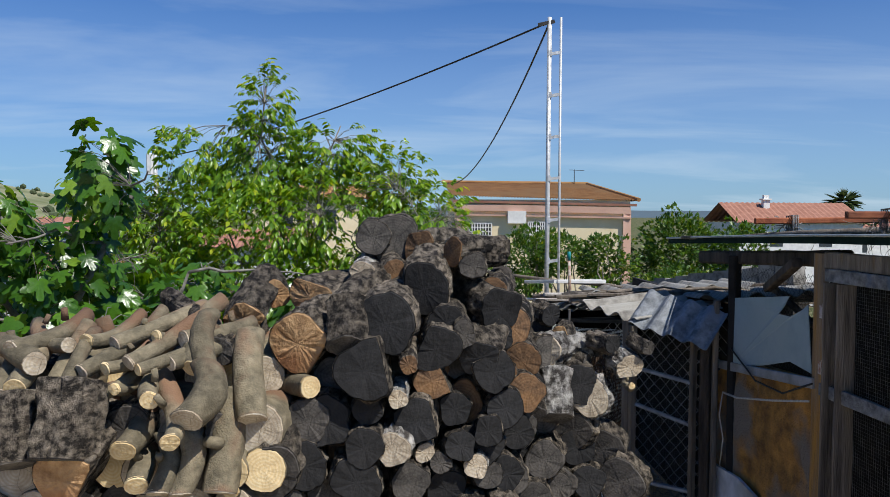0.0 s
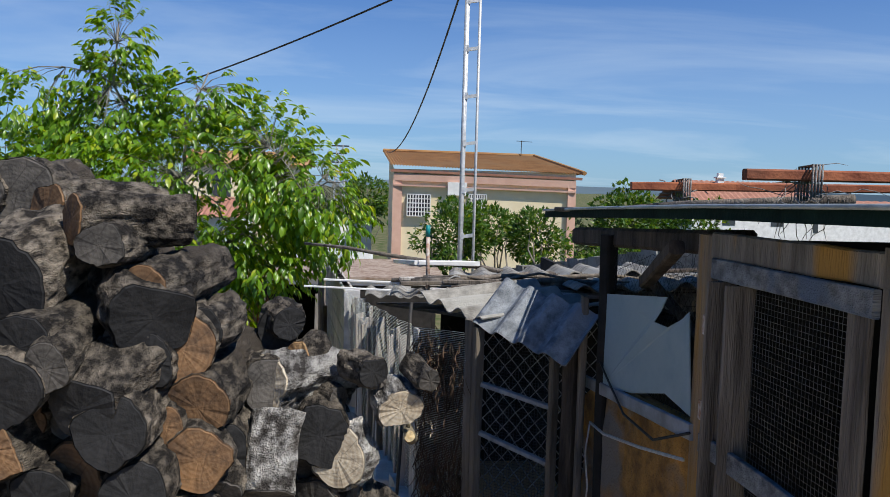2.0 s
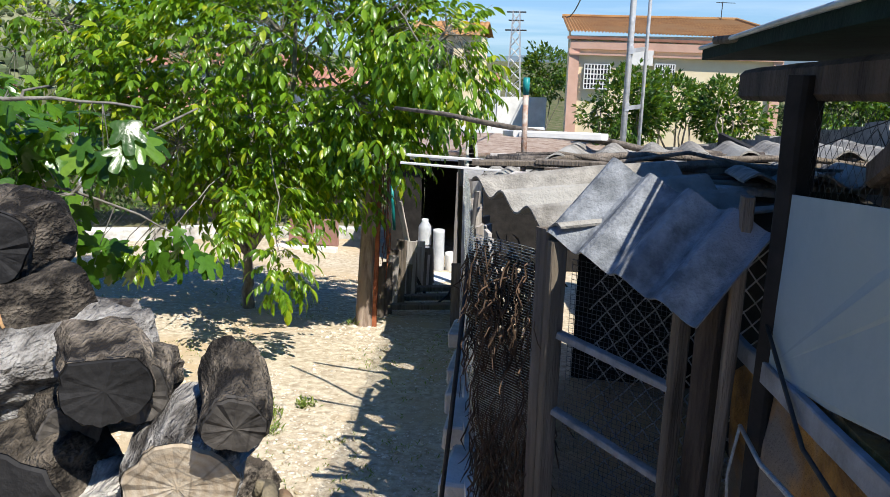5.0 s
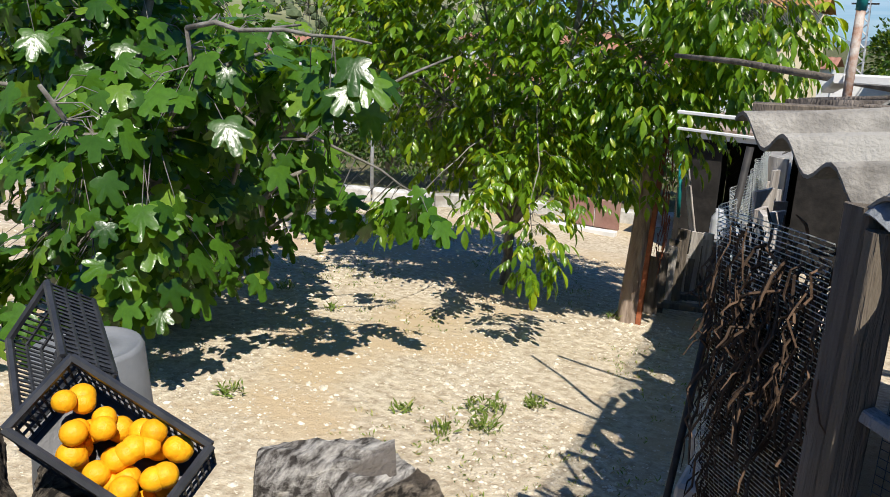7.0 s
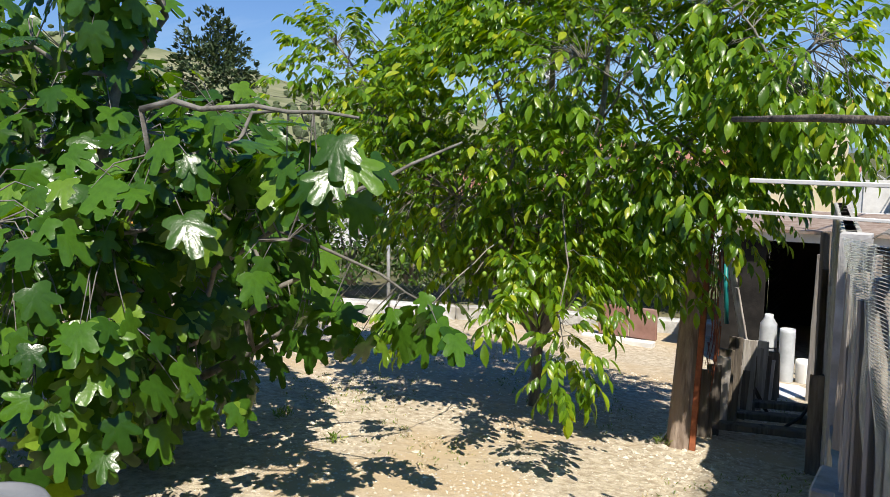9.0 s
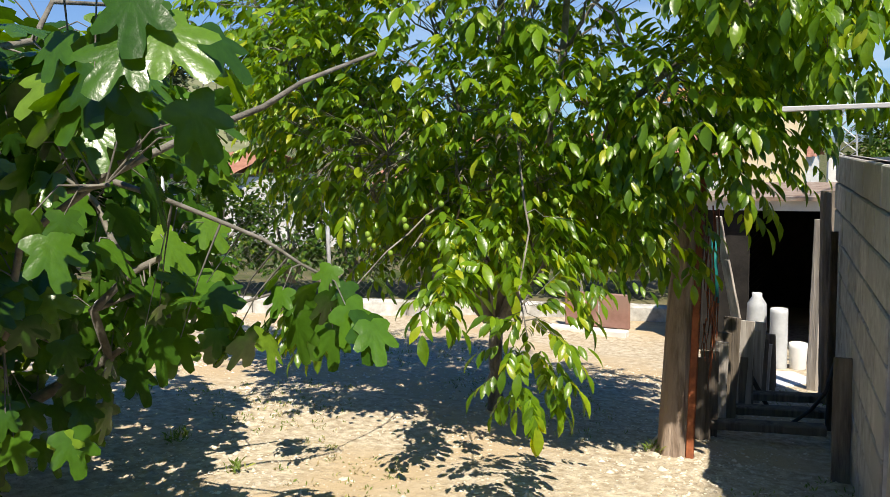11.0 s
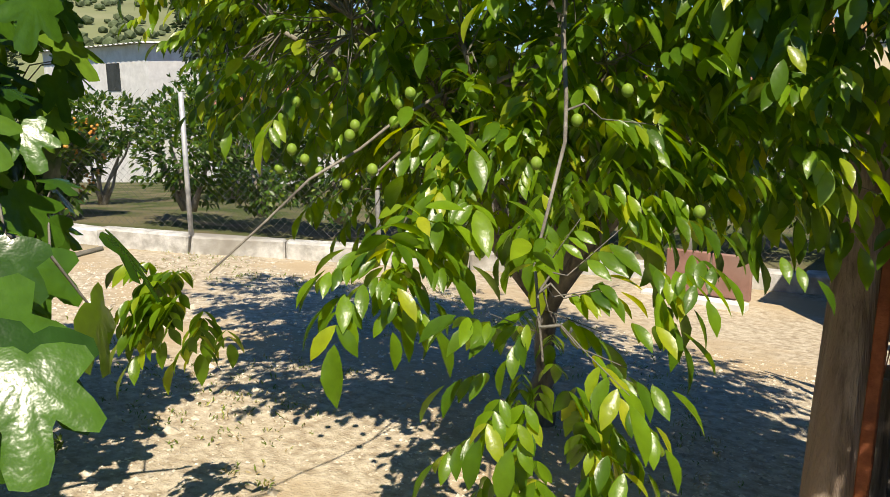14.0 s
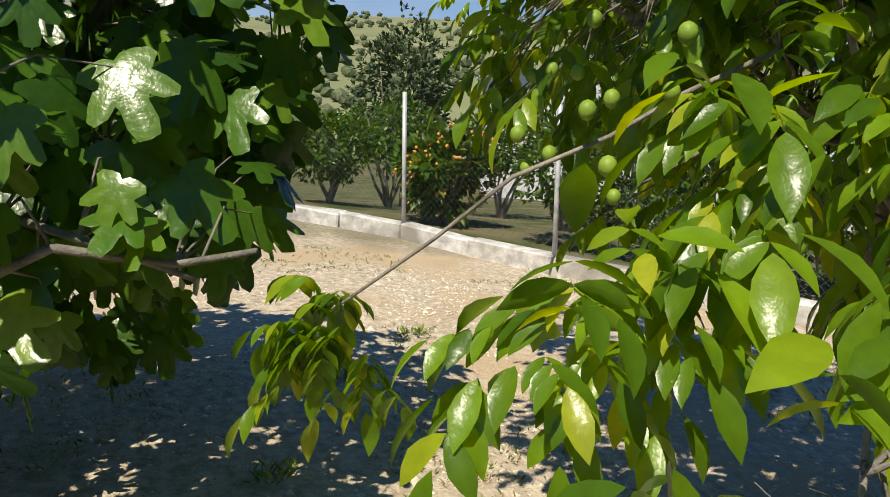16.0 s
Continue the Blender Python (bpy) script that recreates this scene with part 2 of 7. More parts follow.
def tube(bm, pts, radii, n=8, cap=True, rough=0.0, rng=random):
    """A tapered round bar through points."""
    pts = [Vector(p) for p in pts]
    if not isinstance(radii, (list, tuple)):
        radii = [radii] * len(pts)
    rings, side = [], None
    for i, p in enumerate(pts):
        d = pts[min(i + 1, len(pts) - 1)] - pts[max(i - 1, 0)]
        d.normalize()
        if side is None:
            side, up = frame_of(d)
        else:
            side = (side - d * side.dot(d)).normalized()
        up = side.cross(d)
        ring = []
        for k in range(n):
            a = 2 * math.pi * k / n
            r = radii[i] * (1 + rng.uniform(-rough, rough))
            ring.append(bm.verts.new(p + (side * math.cos(a) + up * math.sin(a)) * r))
        rings.append(ring)
    for a, b in zip(rings, rings[1:]):
        for k in range(n):
            bm.faces.new((a[k], b[k], b[(k + 1) % n], a[(k + 1) % n]))
    if cap:
        bm.faces.new(rings[0])
        bm.faces.new(list(reversed(rings[-1])))
    return rings


def plank(bm, a, b, width, thick, roll=0.0, jitter=0.002):
    """A board from a to b; width across, thick deep."""
    a, b = Vector(a), Vector(b)
    d = b - a
    side, up = frame_of(d)
    m = Matrix((side, d.normalized(), side.cross(d.normalized()))).transposed().to_4x4()
    m = Matrix.Translation(a) @ m @ Matrix.Rotation(roll, 4, "Y")
    box(bm, (-width / 2, 0, -thick / 2), (width / 2, d.length, thick / 2), m, jitter)


def ground_z(x, y):
    """The height of the yard: it falls away from where the walk starts."""
    if y < 4.5:
        z = -0.25 - 0.171 * max(y, -4)
    else:
        z = -1.02 - 0.095 * (min(y, 14.5) - 4.5)
    z += 0.03 * max(0.0, min(-2 - x, 10.0))
    far = max(0.0, math.hypot(x, y - 4) - 15)
    z -= min(far * 0.07, 3.2)
    return z


def leaf_cloud(name, template, faces, places, material, parent, label=""):
    """Many leaves in one mesh. places: (position, direction, normal, size)."""
    n = len(template)
    tv = np.array(template, float)
    pos = np.array([p[0] for p in places], float)
    d = np.array([p[1] for p in places], float)
    d /= np.linalg.norm(d, axis=1)[:, None]
    nn = np.array([p[2] for p in places], float)
    s = np.cross(d, nn)
    s /= np.linalg.norm(s, axis=1)[:, None] + 1e-9
    u = np.cross(s, d)
    size = np.array([p[3] for p in places], float)[:, None, None]
    v = pos[:, None, :] + size * (tv[None, :, 0:1] * s[:, None, :] + tv[None, :, 1:2] * d[:, None, :] + tv[None, :, 2:3] * u[:, None, :])
    v = v.reshape(-1, 3)
    k = np.array([len(f) for f in faces])
    flat = np.concatenate([np.array(f) for f in faces])
    loops = (np.arange(len(places))[:, None] * n + flat[None, :]).reshape(-1)
    sizes = np.tile(k, len(places))
    me = bpy.data.meshes.new(name)
    me.vertices.add(len(v))
    me.vertices.foreach_set("co", v.reshape(-1))
    me.loops.add(len(loops))
    me.loops.foreach_set("vertex_index", loops.astype(np.int32))
    me.polygons.add(len(sizes))
    starts = np.concatenate([[0], np.cumsum(sizes)[:-1]]).astype(np.int32)
    me.polygons.foreach_set("loop_start", starts)
    me.update(calc_edges=True)
    me.validate()
    return link(name, me, material, parent, label, smooth=True)


# leaf shapes: across, along, up
WALNUT_LEAF = [(0, 0, 0), (0.11, 0.14, 0.03), (0.19, 0.36, 0.05), (0.22, 0.6, 0.03), (0.14, 0.84, -0.05), (0.04, 1.0, -0.14), (-0.01, 1.07, -0.19), (-0.06, 0.98, -0.13), (-0.15, 0.82, -0.04), (-0.21, 0.58, 0.04), (-0.18, 0.34, 0.06), (-0.1, 0.13, 0.03), (0, 0.36, -0.01), (0, 0.62, -0.04), (0, 0.86, -0.1)]
WALNUT_FACES = [(0, 1, 2, 12), (2, 3, 13, 12), (3, 4, 14, 13), (4, 5, 6, 14), (6, 7, 8, 14), (8, 9, 13, 14), (9, 10, 12, 13), (10, 11, 0, 12)]
PLAIN_LEAF = [(0, 0, 0), (0.22, 0.45, 0.04), (0, 1, -0.05), (-0.22, 0.45, 0.04)]
PLAIN_FACES = [(0, 1, 2), (0, 2, 3)]


def fig_shape():
    """A five-lobed leaf: an outline about the stalk's end, raised a little at the veins."""
    out, half = [], [(0, 1.0), (10, 0.97), (17, 0.8), (23, 0.55), (30, 0.5), (37, 0.68), (47, 0.86), (57, 0.84), (66, 0.64), (76, 0.45), (86, 0.5), (100, 0.62), (114, 0.58), (132, 0.42), (156, 0.3)]
    ring = [(-a, r) for a, r in reversed(half[1:])] + half
    verts = [(0, 0.3, 0.03)]
    for a, r in ring:
        t = radians(a)
        x, y = r * 0.62 * math.sin(t), 0.3 + r * 0.7 * math.cos(t)
        verts.append((x, y, -0.14 * (x * x + (y - 0.3) ** 2) * 1.6 + (0.03 if a in (0, 47, -47) else 0.0)))
    verts.append((0, 0.17, 0.0))
    n = len(verts)
    faces = [(0, i + 1, i) for i in range(1, n - 1)] + [(0, 1, n - 1)]
    return verts, faces


FIG_LEAF, FIG_FACES = fig_shape()


def compound(rng, at, d, size, out):
    """One walnut leaf: a stalk's worth of leaflets in pairs with one at the tip; they hang a little."""
    d = d.normalized()
    side, up = frame_of(d)
    pairs = rng.choice((2, 3, 3))
    stem = size * 1.6
    for i in range(pairs):
        t = 0.35 + 0.6 * i / pairs
        q = at + d * stem * t + Vector((0, 0, -0.12 * t * t * stem))
        for s in (-1, 1):
            ld = (d * 0.55 + side * s + up * rng.uniform(-0.1, 0.1) + Vector((0, 0, -0.85))).normalized()
            nrm = (up * 0.7 + SUN_TO * 0.5 + side * s * 0.25 + Vector([rng.uniform(-0.45, 0.45) for _ in range(3)])).normalized()
            out.append((q, ld, nrm, size * (0.65 + 0.3 * t) * rng.uniform(0.85, 1.15)))
    q = at + d * stem + Vector((0, 0, -0.12 * stem))
    out.append((q, d + Vector((0, 0, -0.9)), up + Vector([rng.uniform(-0.3, 0.3) for _ in range(3)]), size * rng.uniform(1.0, 1.25)))
    return at + d * stem


def bend(a, b, rng, sag=0.06, steps=5):
    """Points of a slightly crooked limb from a to b."""
    a, b = Vector(a), Vector(b)
    ln = (b - a).length
    pts = []
    for i in range(steps + 1):
        t = i / steps
        w = math.sin(math.pi * t)
        pts.append(a.lerp(b, t) + Vector((rng.uniform(-1, 1), rng.uniform(-1, 1), rng.uniform(-0.5, 1) + 0.4)) * sag * ln * w)
    return pts


# ---- ground ----
def build_ground():
    bm = bmesh.new()
    xs = sorted(set([-3000, -900, -300, -120, -60, -40, -28, -20, -15] + [x * 0.5 for x in range(-24, 12)] + [6, 8, 11, 15, 20, 28, 40, 60, 120, 300, 900, 3000]))
    ys = sorted(set([-3000, -600, -100, -40, -20, -10, -6] + [y * 0.5 for y in range(-8, 34)] + [17, 18.5, 20, 23, 27, 32, 38, 45, 60, 90, 160, 300, 900, 3000]))
    grid = {}
    for i, x in enumerate(xs):
        for j, y in enumerate(ys):
            z = ground_z(x, y) + 0.03 * noise.noise(Vector((x * 0.8, y * 0.8, 0))) * (abs(x) < 30)
            grid[i, j] = bm.verts.new((x, y, z))
    for i in range(len(xs) - 1):
        for j in range(len(ys) - 1):
            bm.faces.new((grid[i, j], grid[i + 1, j], grid[i + 1, j + 1], grid[i, j + 1]))
    ob = part("ground", bm, M_SOIL, smooth=True)
    tagged(ob, "dry pale stony soil of the yard, with sparse weeds", "ground", kind="structure")


build_ground()


def slab(name, a, b, thick, material, label, category="wall", kind="structure"):
    bm = bmesh.new()
    box(bm, a, b)
    ob = part(name, bm, material)
    return tagged(ob, label, category, kind=kind)


def slide(before, by, every=False):
    """Move all top-level things built since before."""
    for ob in set(scene.objects) - before:
        if not ob.parent and ob.type != "CAMERA":
            ob.location += Vector(by(ob) if every else by)


# ---- trees ----
def near_walk(p):
    """How close a point comes to the line walked, seen as a straight way."""
    a, b = Vector((1.2, 4.0, 0.86)), Vector((-0.51, 8.14, -0.04))
    t = max(0, min(1, (p - a).dot(b - a) / (b - a).length_squared))
    return (p - a.lerp(b, t)).length


def blob_points(rng, centre, radii, count, hollow=0.45):
    """Points in an uneven ellipsoid, more of them near its skin, with gaps."""
    out = []
    while len(out) < count:
        d = Vector([rng.gauss(0, 1) for _ in range(3)]).normalized()
        r = hollow + (1 - hollow) * rng.random() ** 0.5
        r *= 0.85 + 0.35 * noise.noise(d * 1.7 + Vector(centre))
        p = Vector(centre) + Vector([d[i] * radii[i] * r for i in range(3)])
        if noise.noise(p * 1.6) < -0.22:
            continue
        out.append((p, d))
    return out


def nearest_on(limbs, p):
    best = min(((q - p).length, i) for i, q in enumerate(limbs))
    return limbs[best[1]]


def build_walnut():
    rng = random.Random(5)
    foot = Vector((-2.05, 10.55, ground_z(-2.05, 10.55)))
    tree = thing("walnut_tree", foot, "young walnut tree in bright green leaf with small green nuts", "tree")
    bm = bmesh.new()
    limbs = []

    def limb(a, b, r0, r1, sag=0.06, steps=6):
        pts = bend(a, b, rng, sag, steps)
        tube(bm, pts, [r0 + (r1 - r0) * i / steps for i in range(steps + 1)], 8, rough=0.08, rng=rng)
        for p, q in zip(pts, pts[1:]):
            limbs.extend([p.lerp(q, k / 3) for k in range(3)])
        return pts

    fork = foot + Vector((0.03, 0.0, 0.62))
    limb(foot - Vector((0, 0, 0.05)), fork, 0.065, 0.05, 0.03)
    for tip, r in (((-1.95, 10.0, 3.0), 0.045), ((-1.0, 9.95, 2.5), 0.04), ((0.35, 9.6, 1.5), 0.04), ((-3.5, 9.9, 1.5), 0.04), ((-1.4, 11.3, 1.8), 0.035), ((-2.6, 9.3, 0.4), 0.028), ((-1.7, 9.4, 0.3), 0.012), ((-2.8, 11.0, 1.5), 0.03), ((-0.4, 10.6, 1.1), 0.03), ((-4.2, 10.2, 1.9), 0.03)):
        pts = limb(fork, tip, r, 0.008, 0.07)
        for k in (2, 3, 4, 5):
            for _ in range(2):
                e = pts[k] + Vector((rng.uniform(-0.7, 0.7), rng.uniform(-0.7, 0.7), rng.uniform(-0.15, 0.6)))
                limb(pts[k], e, 0.011, 0.003, 0.08, 4)
    limb((-1.7, 9.3, 0.1), (-1.9, 8.5, -0.38), 0.006, 0.003, 0.05, 5)
    limb((-1.3, 9.4, 0.4), (-0.95, 8.7, -0.5), 0.008, 0.003, 0.08, 5)
    part("trunk", bm, M_BARK, tree, "pale grey bark", smooth=True)
    leaves = []
    twigs = bmesh.new()
    blobs = [((-1.85, 10.2, 1.1), (2.25, 1.6, 1.35), 3000), ((-1.95, 10.0, 2.75), (0.3, 0.3, 0.5), 90), ((-2.0, 10.0, 2.2), (0.6, 0.5, 0.5), 190), ((-1.0, 9.95, 2.3), (0.42, 0.4, 0.42), 110), ((-2.85, 9.9, 2.15), (0.45, 0.5, 0.4), 110), ((-0.35, 9.8, 1.85), (0.5, 0.5, 0.4), 110),
             ((0.05, 9.6, 1.3), (0.6, 0.7, 0.55), 260), ((0.35, 9.5, 0.95), (0.45, 0.5, 0.4), 130), ((-0.35, 9.7, 0.5), (0.7, 0.6, 0.5), 240), ((-3.9, 10.0, 1.3), (0.7, 0.8, 0.8), 260), ((-3.1, 9.9, 0.45), (0.8, 0.6, 0.4), 130), ((-2.45, 9.25, 0.12), (0.3, 0.25, 0.2), 30), ((-1.6, 9.6, 0.0), (0.7, 0.4, 0.35), 130),
             ((-1.95, 8.52, -0.42), (0.26, 0.16, 0.17), 26), ((-1.62, 8.75, -0.33), (0.32, 0.2, 0.13), 26), ((-0.93, 8.7, -0.52), (0.17, 0.17, 0.4), 70), ((-0.85, 9.1, -0.1), (0.35, 0.35, 0.4), 120), ((-1.3, 9.2, -0.15), (0.5, 0.35, 0.25), 90), ((-1.6, 10.1, -0.15), (1.5, 0.8, 0.3), 330), ((-0.45, 9.35, 0.0), (0.3, 0.25, 0.25), 36)]
    for centre, radii, count in blobs:
        for p, d in blob_points(rng, centre, radii, count):
            if near_walk(p) < (0.78 if p.z < -0.25 else 1.12) or p.z < ground_z(p.x, p.y) + 0.4:
                continue
            q = nearest_on(limbs, p)
            out = (p - q)
            out = (out.normalized() if out.length > 1e-3 else d) + d * 0.6 + Vector([rng.uniform(-0.6, 0.6) for _ in range(3)])
            size = rng.uniform(0.07, 0.115)
            tip = compound(rng, p, out, size, leaves)
            if rng.random() < 0.5 and (p - q).length < (0.55 if near_walk(p) > 1.8 else 0.14):
                tube(twigs, [q, q.lerp(p, 0.5) + Vector((0, 0, 0.03)), p, tip], [0.004, 0.003, 0.002, 0.001], 4, cap=False)
    tagged(part("twig", twigs, M_FIGBARK, tree, smooth=True), kind="stuff")
    leaf_cloud("crown", WALNUT_LEAF, WALNUT_FACES, leaves, M_WALNUT, tree, "bright green glossy leaflets")
    for k in range(40):
        p, d = blob_points(rng, (-1.6, 9.2, -0.1), (0.9, 0.45, 0.45), 1)[0]
        if near_walk(p) > 1.15:
            nut = bmesh.new()
            bmesh.ops.create_icosphere(nut, subdivisions=2, radius=0.017, matrix=Matrix.Translation(p) @ Matrix.Diagonal((1, 1, 1.15, 1)))
            part("walnut", nut, M_NUT, tree, "small green unripe walnut", smooth=True)


def build_fig():
    rng = random.Random(11)
    foot = Vector((-3.3, 7.3, ground_z(-3.3, 7.3)))
    tree = thing("fig_tree", foot, "large dark green fig tree with broad lobed leaves, low over soil", "tree")
    bm = bmesh.new()
    limbs = []

    def limb(a, b, r0, r1, sag=0.08, steps=6):
        pts = bend(a, b, rng, sag, steps)
        tube(bm, pts, [r0 + (r1 - r0) * i / steps for i in range(steps + 1)], 8, rough=0.06, rng=rng)
        for p, q in zip(pts, pts[1:]):
            limbs.extend([p.lerp(q, k / 3) for k in range(3)])
        return pts

    for tip, r in (((-2.6, 7.0, 1.85), 0.06), ((-3.9, 7.3, 1.5), 0.06), ((-1.9, 6.4, 0.9), 0.03), ((-1.6, 7.2, 0.5), 0.02), ((-2.4, 5.9, 0.6), 0.045), ((-3.7, 5.9, 0.9), 0.05), ((-4.7, 7.6, 0.8), 0.05), ((-3.5, 8.3, 0.9), 0.05), ((-2.2, 7.8, 0.0), 0.04), ((-4.3, 8.3, 0.2), 0.04)):
        pts = limb(foot + Vector((rng.uniform(-0.12, 0.12), rng.uniform(-0.12, 0.12), 0)), tip, r, 0.012)
        for k in (3, 4, 5):
            e = pts[k] + Vector((rng.uniform(-0.8, 0.8), rng.uniform(-0.8, 0.8), rng.uniform(-0.2, 0.6)))
            limb(pts[k], e, 0.016, 0.007, 0.1, 4)
    limb((-1.9, 6.4, 0.9), (-1.0, 6.75, 0.86), 0.014, 0.006, 0.06, 6)
    limb((-2.0, 7.3, 0.3), (-1.3, 7.75, -0.12), 0.012, 0.005, 0.06, 5)
    part("trunk", bm, M_FIGBARK, tree, "smooth grey bark", smooth=True)
    leaves = []
    twigs = bmesh.new()
    blobs = [((-3.2, 7.1, 0.2), (1.4, 1.25, 1.4), 1150), ((-2.75, 6.8, 1.7), (0.33, 0.33, 0.6), 95), ((-3.7, 6.6, 1.3), (0.6, 0.5, 0.6), 150), ((-2.3, 6.3, 0.0), (0.5, 0.5, 0.85), 200), ((-1.95, 6.7, 0.5), (0.45, 0.45, 0.5), 90), ((-3.4, 8.1, -0.1), (1.1, 0.6, 0.9), 320), ((-4.3, 7.6, 0.4), (0.8, 0.9, 1.1), 220),
             ((-1.18, 6.75, 0.7), (0.28, 0.22, 0.16), 22), ((-1.35, 7.7, -0.15), (0.3, 0.2, 0.16), 20), ((-1.75, 7.5, -0.2), (0.35, 0.25, 0.15), 22), ((-1.6, 6.9, 0.5), (0.4, 0.3, 0.3), 32), ((-2.9, 6.1, -0.6), (0.7, 0.4, 0.45), 90), ((-3.5, 8.4, 0.5), (1.0, 0.5, 0.8), 220), ((-4.6, 8.3, 0.1), (0.6, 0.5, 0.8), 120), ((-4.75, 8.15, -0.75), (0.3, 0.25, 0.4), 40)]
    for centre, radii, count in blobs:
        for p, d in blob_points(rng, centre, radii, count, 0.5):
            if near_walk(p) < 0.62 or p.z < ground_z(p.x, p.y) + 0.12:
                continue
            q = nearest_on(limbs, p)
            out = (d * 0.35 + Vector((0, 0, -0.75)) + Vector([rng.uniform(-0.6, 0.6) for _ in range(3)])).normalized()
            nrm = (SUN_TO * 0.7 + Vector((0, 0, 0.3)) + d * 0.8 + Vector([rng.uniform(-0.5, 0.5) for _ in range(3)])).normalized()
            size = rng.uniform(0.13, 0.25)
            leaves.append((p, out, nrm, size))
            if (p - q).length < 0.6 and rng.random() < 0.5:
                tube(twigs, [q, q.lerp(p, 0.6) + Vector((0, 0, 0.03)), p + out * size * 0.25], [0.005, 0.003, 0.0018], 4, cap=False)
    tagged(part("twig", twigs, M_FIGBARK, tree, smooth=True), kind="stuff")
    leaf_cloud("crown", FIG_LEAF, FIG_FACES, leaves, M_FIG, tree, "broad lobed dark green leaves")


M_NUT = mat("green_nut", (0.16, 0.27, 0.03), (0.25, 0.36, 0.05), 30, 0.5, 0.1)
build_walnut()
build_fig()


# ---- hutch, coop and shed ----
M_MESHWIRE = mat("galvanised_wire", (0.06, 0.06, 0.06), (0.2, 0.2, 0.195), 30, 0.55, 0.1, metal=0.5)
M_RUST = mat("rusty_orange_paint", (0.2, 0.055, 0.025), (0.42, 0.14, 0.06), 12, 0.8, 0.3, c3=(0.12, 0.05, 0.03))
M_SHEET = mat("bluish_opaque_plastic_sheet", (0.22, 0.3, 0.34), (0.36, 0.44, 0.47), 3, 0.5, 0.15, c3=(0.29, 0.36, 0.38), big=0.5)
M_OCHRE = mat("stained_ochre_foam_board", (0.16, 0.085, 0.03), (0.5, 0.25, 0.06), 9, 0.95, 1.0, c3=(0.2, 0.17, 0.14), big=0.35)
M_TIN = mat("dirty_corrugated_sheet", (0.1, 0.11, 0.12), (0.3, 0.32, 0.34), 16, 0.85, 0.5, c3=(0.2, 0.22, 0.25), gloss=0.4)
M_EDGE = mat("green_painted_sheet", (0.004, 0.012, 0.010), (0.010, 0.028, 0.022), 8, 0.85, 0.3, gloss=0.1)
M_BLUEWOOD = mat("blue_stained_wood", (0.1, 0.1, 0.105), (0.3, 0.31, 0.31), 24, 0.85, 0.8, (0.1, 1, 1), c3=(0.12, 0.15, 0.2), big=0.3)


def wire_mesh(bm, origin, along, up, w, h, step, r, skip=None):
    """Square welded wire: thin flat bars both ways."""
    origin, along, up = Vector(origin), Vector(along).normalized(), Vector(up).normalized()
    nrm = along.cross(up).normalized()

    def bar(a, b, side, off):
        vs = [bm.verts.new(p + side * s + nrm * o) for p in (a, b) for s, o in ((-r, off), (r, off), (0, off + r * 1.5))]
        for i in range(3):
            j = (i + 1) % 3
            bm.faces.new((vs[i], vs[j], vs[3 + j], vs[3 + i]))

    for i in range(int(w / step) + 1):
        bar(origin + along * i * step, origin + along * i * step + up * h, along, 0)
    for i in range(int(h / step) + 1):
        bar(origin + up * i * step, origin + up * i * step + along * w, up, r)


def corrugated(bm, corner, along, down, w, ln, pitch, depth, thick=0.006, seed=0, torn=0.0):
    """A wavy sheet: waves run across 'along', their ridges along 'down'."""
    rng = random.Random(seed)
    corner, along, down = Vector(corner), Vector(along).normalized(), Vector(down).normalized()
    nrm = along.cross(down).normalized()
    if nrm.z < 0:
        nrm.negate()
    nx, ny = max(8, int(w / pitch * 10)), max(2, int(ln / 0.12))
    top, bot = {}, {}
    for i in range(nx + 1):
        s = w * i / nx
        cut = torn * (0.5 + 0.5 * noise.noise(Vector((s * 9, seed, 0)))) if torn else 0
        for j in range(ny + 1):
            t = (ln - cut) * j / ny
            p = corner + along * s + down * t + nrm * (depth / 2 * math.sin(2 * math.pi * s / pitch) + 0.006 * noise.noise(Vector((s * 4, t * 4, seed))))
            top[i, j] = bm.verts.new(p + nrm * thick / 2)
            bot[i, j] = bm.verts.new(p - nrm * thick / 2)
    for i in range(nx):
        for j in range(ny):
            bm.faces.new((top[i, j], top[i + 1, j], top[i + 1, j + 1], top[i, j + 1]))
            bm.faces.new((bot[i, j + 1], bot[i + 1, j + 1], bot[i + 1, j], bot[i, j]))
    for i in range(nx):
        bm.faces.new((top[i, 0], bot[i, 0], bot[i + 1, 0], top[i + 1, 0]))
        bm.faces.new((top[i + 1, ny], bot[i + 1, ny], bot[i, ny], top[i, ny]))
    for j in range(ny):
        bm.faces.new((top[0, j + 1], bot[0, j + 1], bot[0, j], top[0, j]))
        bm.faces.new((top[nx, j], bot[nx, j], bot[nx, j + 1], top[nx, j + 1]))


